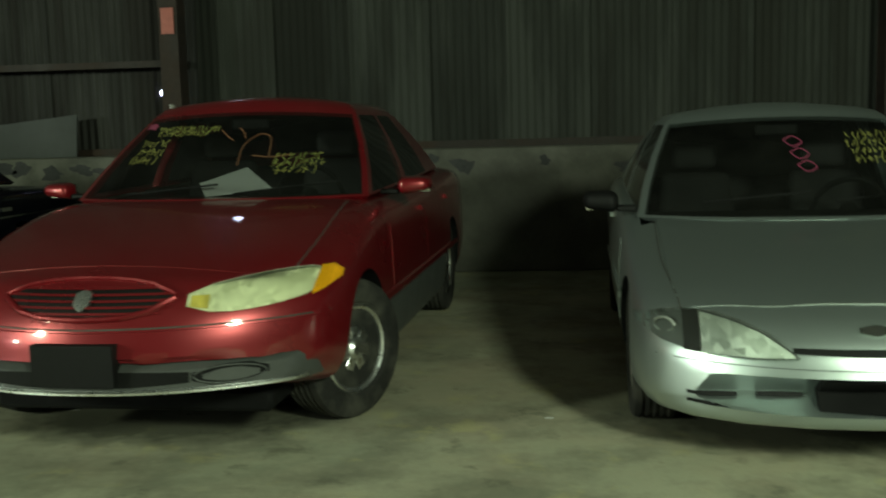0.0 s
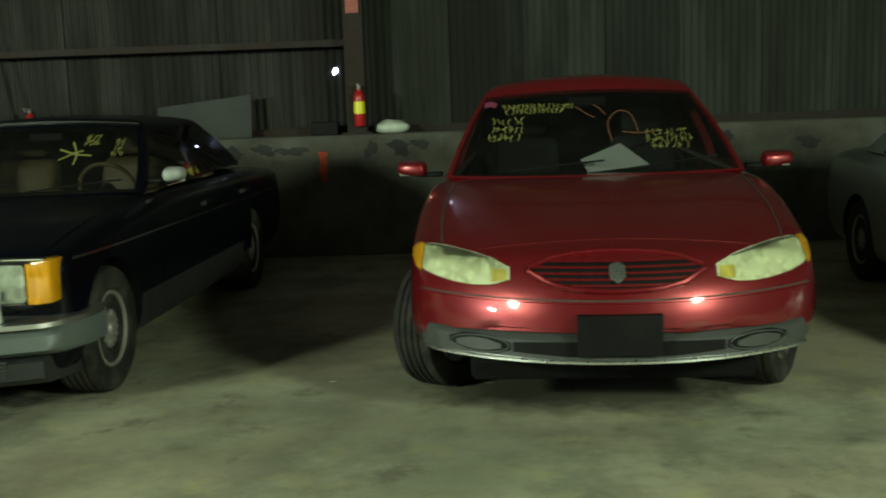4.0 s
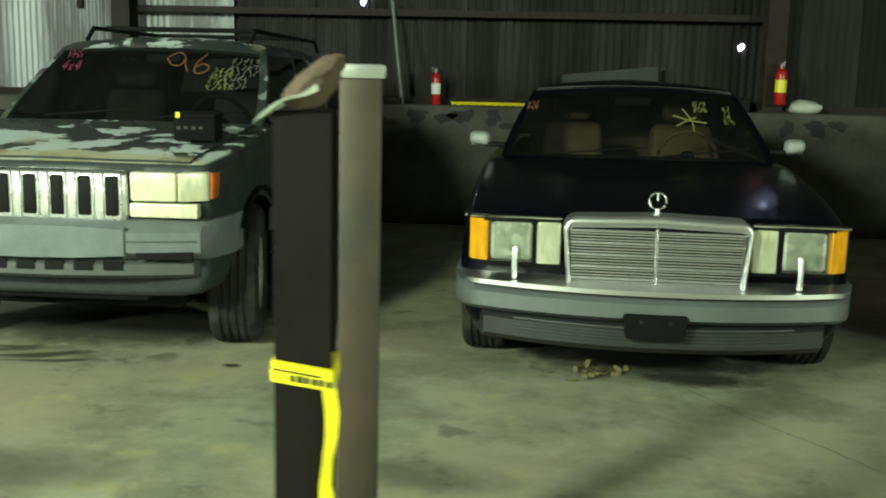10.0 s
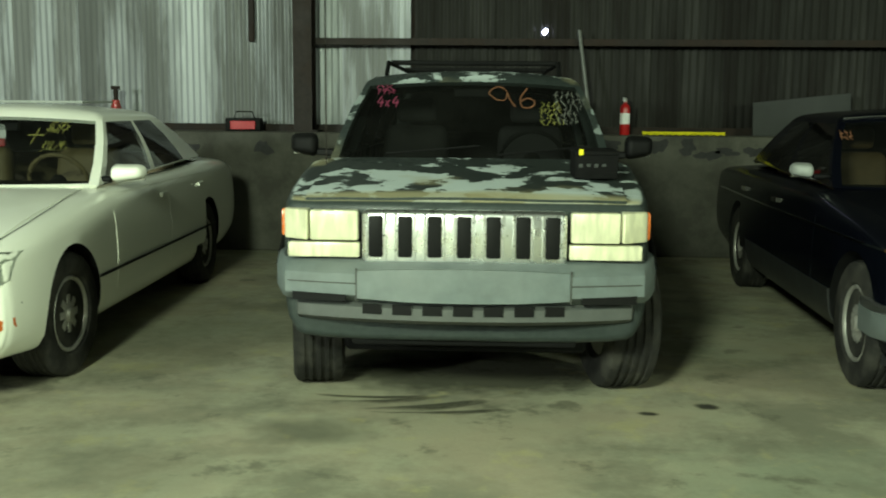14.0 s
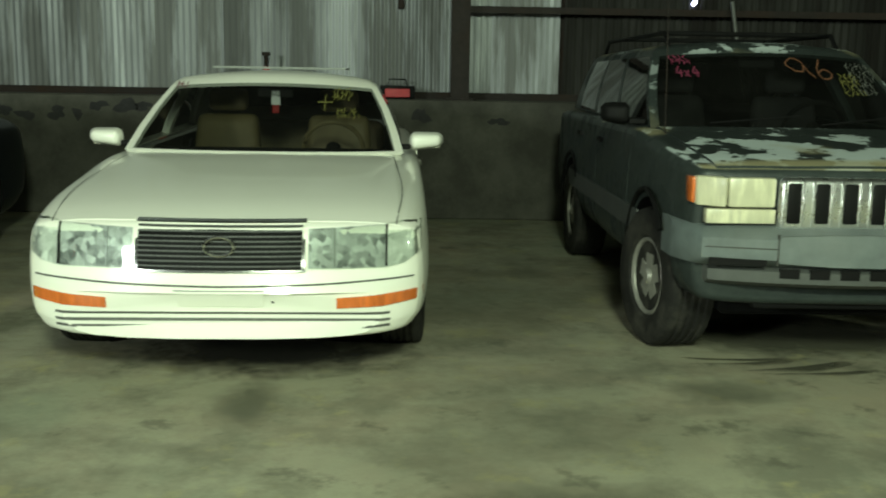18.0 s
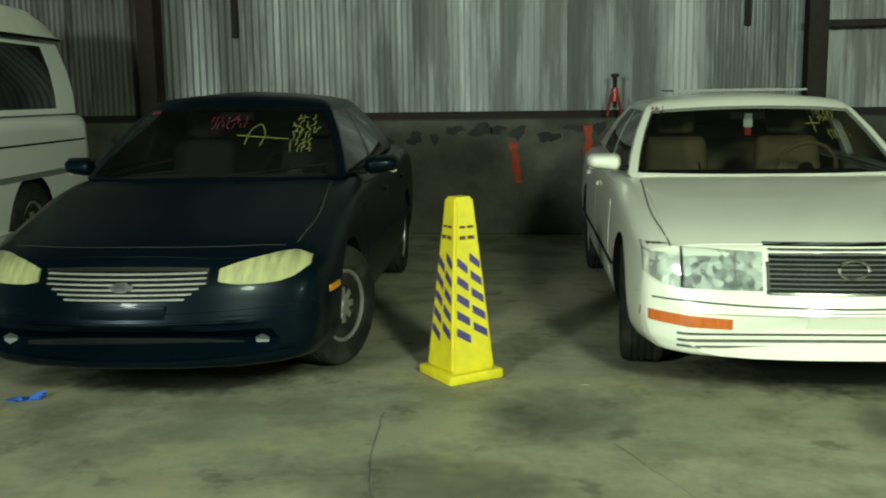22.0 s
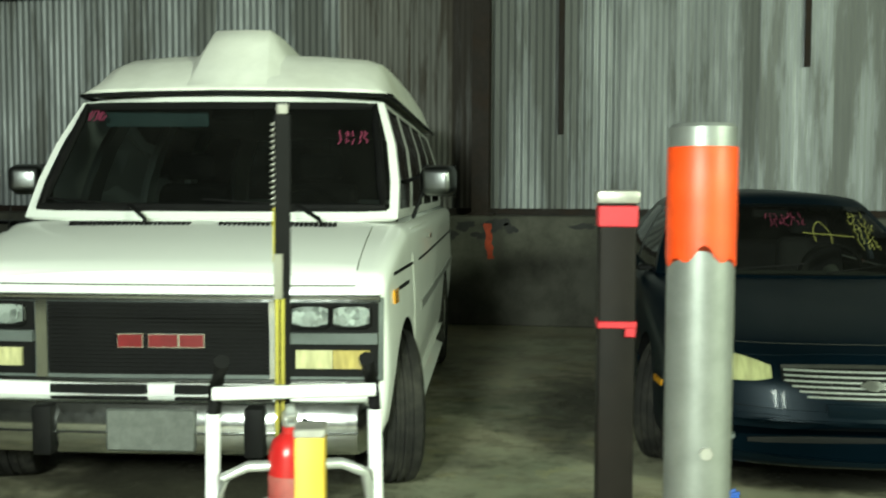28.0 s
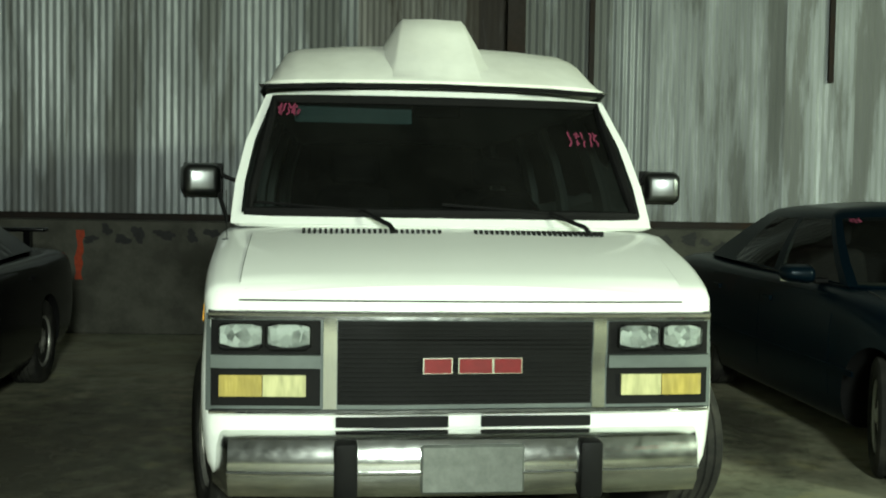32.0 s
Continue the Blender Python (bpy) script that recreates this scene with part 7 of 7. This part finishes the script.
part("crown", bm, plain("brown_cap_cloth", (0.11, 0.075, 0.05), 0.95, 0, 0.35, 60, 0.2), cp, "brown crumpled cloth crown")

t = thing("pipe_bollard", "round galvanised pipe bollard with orange tape round its top", "bollard", pose(-14.806, 2.54, 0))
part("pipe", lathe([(0.0, 0.0), (0.064, 0.0), (0.064, 1.545), (0.058, 1.552), (0.0, 1.553)], 32), M["bollard"], t)
bm = lathe([(0.066, 1.30), (0.0662, 1.40), (0.0662, 1.505), (0.0645, 1.508), (0.0645, 1.298)], 40)
for v in bm.verts:
    if v.co.z < 1.33:
        v.co.z += 0.014 * math.sin(3 * math.atan2(v.co.y, v.co.x)) + 0.010 * math.sin(7 * math.atan2(v.co.y, v.co.x))
part("orange_tape", bm, M["orangetape"], t)
part("bolt", lathe([(0, -0.012), (0.012, -0.012), (0.012, 0.0), (0, 0.0)], 8, "y", Matrix.Translation((0.01, -0.062, 0.93))), M["dullalu"], t)
part("base_flange", lathe([(0.0, 0.0), (0.12, 0.0), (0.12, 0.014), (0, 0.014)], 28), M["galvpipe"], t)

t = square_post("dark_square_post", "dark brown square post with red tape bands", -14.955, 3.22, 0.095, 1.395, M["darkpost"], M["dullalu"], 4)
part("red_band", cube_bm(-0.051, -0.051, 1.33, 0.051, 0.051, 1.385, 0.003, 1), M["redtape"], t)
part("red_band", join(cube_bm(-0.051, -0.051, 1.066, 0.051, 0.051, 1.085, 0.003, 1), cube_bm(0.02, -0.056, 1.045, 0.048, -0.05, 1.07, 0.002, 1)), M["redtape"], t)

# tall yellow safety cone
t = thing("safety_cone", "tall yellow four-sided safety cone with purple stripes", "cone", pose(-12.42, 5.83, 0, 0, 0, 38))
bm = cube_bm(-0.155, -0.155, 0.0, 0.155, 0.155, 0.05, 0.010, 2)
part("base", bm, M["yellow"], t)
bm = bmesh.new()
lo = [bm.verts.new((sx * 0.125, sy * 0.125, 0.05)) for sx, sy in ((-1, -1), (1, -1), (1, 1), (-1, 1))]
hi = [bm.verts.new((sx * 0.052, sy * 0.052, 0.905)) for sx, sy in ((-1, -1), (1, -1), (1, 1), (-1, 1))]
for i in range(4):
    bm.faces.new((lo[i], lo[(i + 1) % 4], hi[(i + 1) % 4], hi[i]))
bm.faces.new(hi)
bm.faces.new(lo[::-1])
bmesh.ops.bevel(bm, geom=bm.edges[:], offset=0.012, segments=2, affect="EDGES")
part("cone_body", bm, M["yellow"], t)


def cone_face(k, u, z):
    """A point on side k of the cone: u across in -1..1, at height z."""
    h = 0.125 + (0.052 - 0.125) * (z - 0.05) / 0.855
    p = Vector((u * h, -h - 0.0025, z))
    return Matrix.Rotation(math.pi / 2 * k, 4, "Z") @ p


for k in range(4):
    for i in range(5):
        for col in (0, 1):
            z = 0.20 + 0.085 * i + (0.02 if col else 0)
            u0, u1 = (-0.80, -0.08) if col == 0 else (0.10, 0.80)
            bm = bmesh.new()
            bm.faces.new([bm.verts.new(cone_face(k, u, zz)) for u, zz in ((u0, z + 0.035), (u1, z - 0.01), (u1, z + 0.03), (u0, z + 0.075))])
            part("stripe", bm, M["purple"], t, smooth=False)
    for z, h in ((0.70, 0.018), (0.755, 0.012)):
        for u0, u1 in ((-0.62, -0.1), (0.05, 0.62)):
            bm = bmesh.new()
            bm.faces.new([bm.verts.new(cone_face(k, u, zz)) for u, zz in ((u0, z), (u1, z), (u1, z + h), (u0, z + h))])
            part("print_bar", bm, M["chalkorange"], t, smooth=False)

# hand truck with an extinguisher and a pole
t = thing("hand_truck", "white and grey steel hand truck standing upright", "hand truck", pose(-15.65, 2.635, 0, 0, 0, 17.7))
for s in (-1, 1):
    x = s * 0.18
    part("upright", tube([(x, 0, 0.03), (x, 0, 0.55), (x * 0.97, 0.01, 0.94)], 0.016, 10), M["white"], t)
    part("grip", tube([(x * 0.97, 0.01, 0.93), (x * 0.95, 0.05, 0.99), (x * 0.85, -0.03, 1.06)], 0.017, 10), M["black"], t)
    w = part("wheel", lathe([(0.03, -0.02), (0.09, -0.024), (0.10, 0.0), (0.09, 0.024), (0.03, 0.02)], 24, "x", Matrix.Translation((s * 0.23, 0.05, 0.10))), M["rubber"], t)
    part("hub", lathe([(0.0, -0.028), (0.035, -0.026), (0.035, 0.026), (0.0, 0.028)], 16, "x", Matrix.Translation((s * 0.23, 0.05, 0.10))), M["dullalu"], w)
part("top_bar", tube([(-0.175, 0.0, 0.985), (0.175, 0.0, 0.985)], 0.015, 10), M["white"], t)
part("lower_bar", tube([(-0.165, 0, 0.74), (-0.15, -0.03, 0.81), (-0.10, -0.04, 0.835), (0.10, -0.04, 0.835), (0.15, -0.03, 0.81), (0.165, 0, 0.74)], 0.012, 10), M["galvpipe"], t)
part("cross_bar", tube([(-0.18, 0, 0.40), (0.18, 0, 0.40)], 0.012, 8), M["galvpipe"], t)
part("toe_plate", cube_bm(-0.19, -0.24, 0.0, 0.19, 0.0, 0.012, 0.003, 1), M["galvpipe"], t)


M["labelred"] = plain("worn_red_label", (0.34, 0.05, 0.04), 0.6, 0, 0.4, 30, 0.02, (0.5, 0.45, 0.4), 0.4)


def extinguisher(x, y, z, scale, label, band, yaw=0, lift=0.0):
    e = thing("fire_extinguisher", label, "extinguisher", pose(x, y, z, 0, 0, yaw), "fire extinguishers")
    s = scale
    part("cylinder", lathe([(0.0, 0.0), (0.05 * s, 0.0), (0.055 * s, 0.012 * s), (0.055 * s, 0.29 * s), (0.045 * s, 0.325 * s), (0.02 * s, 0.345 * s), (0.02 * s, 0.37 * s), (0.0, 0.37 * s)], 26), M["red"], e)
    part("valve", cube_bm(-0.02 * s, -0.025 * s, 0.36 * s, 0.02 * s, 0.025 * s, 0.40 * s, 0.006, 1), M["dullalu"], e)
    part("lever", join(cube_bm(-0.012 * s, -0.09 * s, 0.40 * s, 0.012 * s, 0.03 * s, 0.412 * s, 0.003, 1), cube_bm(-0.012 * s, -0.08 * s, 0.375 * s, 0.012 * s, 0.0, 0.387 * s, 0.003, 1)), M["galvpipe"], e)
    part("hose", tube([(0.03 * s, 0.0, 0.375 * s), (0.07 * s, 0, 0.36 * s), (0.078 * s, 0, 0.25 * s), (0.065 * s, 0, 0.12 * s)], 0.009 * s, 8), M["black"], e)
    part("label", lathe([(0.0556 * s, 0.12 * s), (0.0562 * s, 0.12 * s), (0.0562 * s, 0.24 * s), (0.0556 * s, 0.24 * s)], 26), band, e)
    return e


extinguisher(-15.65, 2.60, 0.615, 0.84, "red fire extinguisher held in the hand truck", M["labelred"], 20)
part("holder_ring", lathe([(0.068, 0.0), (0.074, 0.0), (0.074, 0.03), (0.068, 0.03)], 24, "z", Matrix.Translation((-0.01, -0.033, 0.72))), M["galvpipe"], t)
part("holder_shelf", cube_bm(-0.07, -0.10, 0.602, 0.05, 0.0, 0.613), M["galvpipe"], t)
extinguisher(-3.26, 10.88, 1.23, 0.95, "red fire extinguisher with a yellow label on the column", M["tapeyellow"])
part("bracket", cube_bm(-0.03, 0.05, 0.0, 0.03, 0.12, 0.3), M["rustbar"], bpy.data.objects["fire_extinguisher.001"])
extinguisher(-6.48, 11.10, LEDGE, 0.86, "red fire extinguisher with a white label on the ledge", M["white"], -20)
# striped staff in the hand truck
t = thing("striped_staff", "black measuring staff with yellow stripes standing in the hand truck", "pole", pose(-15.65, 2.72, 0))
staff_m = Matrix.Translation((-0.10, 0.12, 0.012)) @ Vector((0.10, -0.28, 1.57)).to_track_quat("Z", "Y").to_matrix().to_4x4()
L = 1.596
stripe_y = plain("dirty_yellow_pole", (0.42, 0.37, 0.05), 0.5, 0, 0.3, 12, 0.05, (0.16, 0.11, 0.04))
for name, x0, x1, y0, z0, z1, m in (("bar", -0.017, 0.017, -0.010, 0.0, L, M["black"]), ("stripe", -0.016, -0.008, -0.0135, 0.80, 1.20, stripe_y), ("stripe", -0.004, 0.004, -0.0135, 0.92, 1.20, stripe_y),
                                    ("stripe", -0.0205, -0.0168, -0.008, 1.28, 1.40, stripe_y), ("silver_sleeve", -0.019, 0.0, -0.0135, 1.20, 1.30, M["alu"]), ("cap", -0.012, 0.012, -0.012, L, L + 0.022, M["dullalu"])):
    b = cube_bm(x0, y0, z0, x1, 0.010 if name in ("bar", "cap") else -0.004, z1, 0.003 if name in ("bar", "cap") else 0.0008, 1)
    b.transform(staff_m)
    part(name, b, m, t)
b = tube([(-0.020 + 0.004 * math.cos(2 * math.pi * i), -0.004 + 0.010 * math.sin(2 * math.pi * i), 1.40 + 0.012 * i) for i in [k / 10 for k in range(151)]], 0.0018, 5)
b.transform(staff_m)
part("spring", b, M["dullalu"], t)
t = thing("spirit_level", "worn yellow builder's level standing by the hand truck", "level", pose(-15.48, 2.18, 0, 0, 0, 12))
part("body", cube_bm(-0.025, -0.03, 0.0, 0.025, 0.03, 1.02, 0.004, 2), plain("worn_ochre", (0.60, 0.40, 0.03), 0.5, 0, 0.25, 14, 0.05, (0.3, 0.2, 0.05)), t)
part("label_strip", cube_bm(-0.016, -0.032, 0.55, 0.016, -0.0295, 0.90), M["orangetape"], t)
part("top_edge", cube_bm(-0.0265, -0.032, 1.01, 0.0265, 0.032, 1.026, 0.003, 1), M["dullalu"], t)

# things on the ledge
t = thing("red_tool_box", "black tool box with a red front on the ledge", "tool box", pose(-10.18, 11.12, LEDGE, 0, 0, 4))
part("box", cube_bm(-0.17, -0.09, 0, 0.17, 0.09, 0.13, 0.01, 2), M["black"], t)
part("front_panel", cube_bm(-0.12, -0.095, 0.02, 0.12, -0.088, 0.10, 0.004, 1), M["redtape"], t)
part("handle", tube([(-0.10, 0, 0.125), (-0.08, 0, 0.19), (0.08, 0, 0.19), (0.10, 0, 0.125)], 0.007, 8), M["black"], t)
t = thing("jack_stand", "dark red axle stand on the ledge", "jack stand", pose(-11.46, 11.12, LEDGE))
part("post", tube([(0, 0, 0.10), (0, 0, 0.40)], 0.022, 10), M["rustbar"], t)
part("saddle", cube_bm(-0.04, -0.025, 0.395, 0.04, 0.025, 0.43, 0.006, 1), M["rustbar"], t)
part("collar", lathe([(0, 0.30), (0.035, 0.29), (0.04, 0.16), (0.0, 0.16)], 16), M["red"], t)
for a in (45, 135, 225, 315):
    ca, sa = math.cos(radians(a)), math.sin(radians(a))
    part("leg", tube([(0.02 * ca, 0.02 * sa, 0.29), (0.11 * ca, 0.11 * sa, 0.012)], 0.012, 8), plain("dull_red_steel", (0.22, 0.03, 0.02), 0.6, 0.1, 0.3, 20, 0.05) if a == 45 else bpy.data.materials["dull_red_steel"], t)
t = thing("plastic_bundle", "pale crumpled plastic bundle on the ledge", "bundle", pose(-2.98, 11.10, LEDGE))
bm = bmesh.new()
bmesh.ops.create_icosphere(bm, subdivisions=3, radius=0.1)
for v in bm.verts:
    v.co.x *= 1.75
    v.co.z = max(0, v.co.z * 0.7 + 0.055)
    v.co *= 1 + 0.15 * noise.noise(v.co * 18)
    v.co.z = max(0, v.co.z)
part("bundle", bm, M["bag"], t)
t = thing("leaning_pole", "grey metal pole leaning on the wall", "pole", pose(0, 0, 0))
part("shaft", tube([(-6.80, 11.02, LEDGE), (-6.93, 11.19, 2.14)], 0.020, 10), M["palepole"], t)
t = thing("grey_board", "grey board leaning on the wall sheets", "board", pose(-4.76, 11.14, LEDGE, -9, 0, 0))
bm = cube_bm(-0.50, -0.01, 0.0, 0.42, 0.012, 0.42, 0.004, 1)
for v in bm.verts:
    if v.co.x < -0.3 and v.co.z > 0.2:
        v.co.z -= 0.10
part("panel", bm, M["greyboard"], t)
t = thing("yellow_tape_heap", "loose yellow tape lying on the ledge", "tape", pose(-5.9, 11.05, LEDGE))
part("tape", join(*[tube([(-0.42 + 0.07 * i, -0.05 + 0.02 * math.sin(3 * i + k), 0.012 + 0.02 * (math.sin(2.1 * i + k) ** 2)) for i in range(12)], 0.010, 5) for k in range(3)]), M["tapeyellow"], t)
t = thing("dark_tray", "low dark tray of junk on the ledge", "tray", pose(-7.25, 11.06, LEDGE))
part("tray", cube_bm(-0.45, -0.12, 0, 0.45, 0.12, 0.07, 0.01, 1), M["rustbar"], t)
part("white_cup", lathe([(0.0, 0.07), (0.028, 0.07), (0.035, 0.13), (0.0, 0.13)], 14, "z", Matrix.Translation((-0.1, -0.05, 0))), M["white"], t)
t = thing("dark_box", "small dark box on the ledge by the column", "box", pose(-3.62, 11.10, LEDGE))
part("box", cube_bm(-0.13, -0.08, 0, 0.13, 0.08, 0.13, 0.008, 1), M["black"], t)

# battery box on the hood of the off-roader
j = bpy.data.objects["grey_off_roader"].matrix_basis
t = thing("battery_box", "black battery box with a yellow tag on the peeling hood", "box", j @ pose(0.60, 0.62, 1.058, 3, 0, 4))
part("box", cube_bm(-0.10, -0.09, 0, 0.10, 0.09, 0.115, 0.008, 2), M["under"], t)
part("lid", cube_bm(-0.105, -0.095, 0.11, 0.105, 0.095, 0.132, 0.008, 2), M["under"], t)
part("tag", cube_bm(-0.088, -0.098, 0.112, -0.066, -0.0935, 0.140, 0.002, 1), M["tapeyellow"], t)
part("print_bar", join(*[cube_bm(-0.085 + 0.036 * i, -0.0935, 0.055 + 0.004 * (i % 2), -0.067 + 0.036 * i, -0.0905, 0.072) for i in range(4)]), M["greyboard"], t, smooth=False)

# litter on the floor
t = thing("blue_glove", "blue rubber glove lying on the concrete", "glove", pose(-14.45, 5.25, 0, 0, 0, 10))
palm = blob(0, 0, 0.004, 0.06, 0.035, 3, 16, 0.25)
bms = [palm] + [tube([(0.05, -0.02 + 0.014 * i, 0.012), (0.10 + 0.01 * math.sin(i), -0.03 + 0.022 * i, 0.014 + 0.012 * (i % 2))], 0.009, 6) for i in range(4)] + [tube([(-0.02, -0.03, 0.012), (0.02, -0.065, 0.02)], 0.010, 6)]
g = join(*bms)
bmesh.ops.solidify(g, geom=[f for f in g.faces if len(f.verts) > 10], thickness=0.016)
part("glove", g, M["blue"], t)
t = thing("dry_debris", "dry leaves and scraps under the saloon", "debris", pose(-5.235, 5.98, 0))
rnd2 = random.Random(8)
bms = []
for i in range(26):
    b = blob(0, 0, 0, rnd2.uniform(0.012, 0.035), rnd2.uniform(0.008, 0.02), i, 7, 0.4)
    b.transform(Matrix.Translation((rnd2.gauss(0, 0.08), rnd2.gauss(0, 0.06), 0.004 + rnd2.random() * 0.03)) @ Euler((rnd2.uniform(-0.7, 0.7), rnd2.uniform(-0.7, 0.7), rnd2.uniform(0, 6))).to_matrix().to_4x4())
    bms.append(b)
tagged(part("scraps", join(*bms), M["leaf"], t, smooth=False), kind="stuff")
for k, (x, y) in enumerate(((0.1, 6.15), (-3.0, 6.4), (-2.2, 6.3), (-11.8, 5.7))):
    t = thing("white_scrap", "small white paper scrap on the floor", "litter", pose(x, y, 0.0))
    part("scrap", blob(0, 0, 0.003, 0.022, 0.012, k, 7, 0.4), M["white"], t, smooth=False)
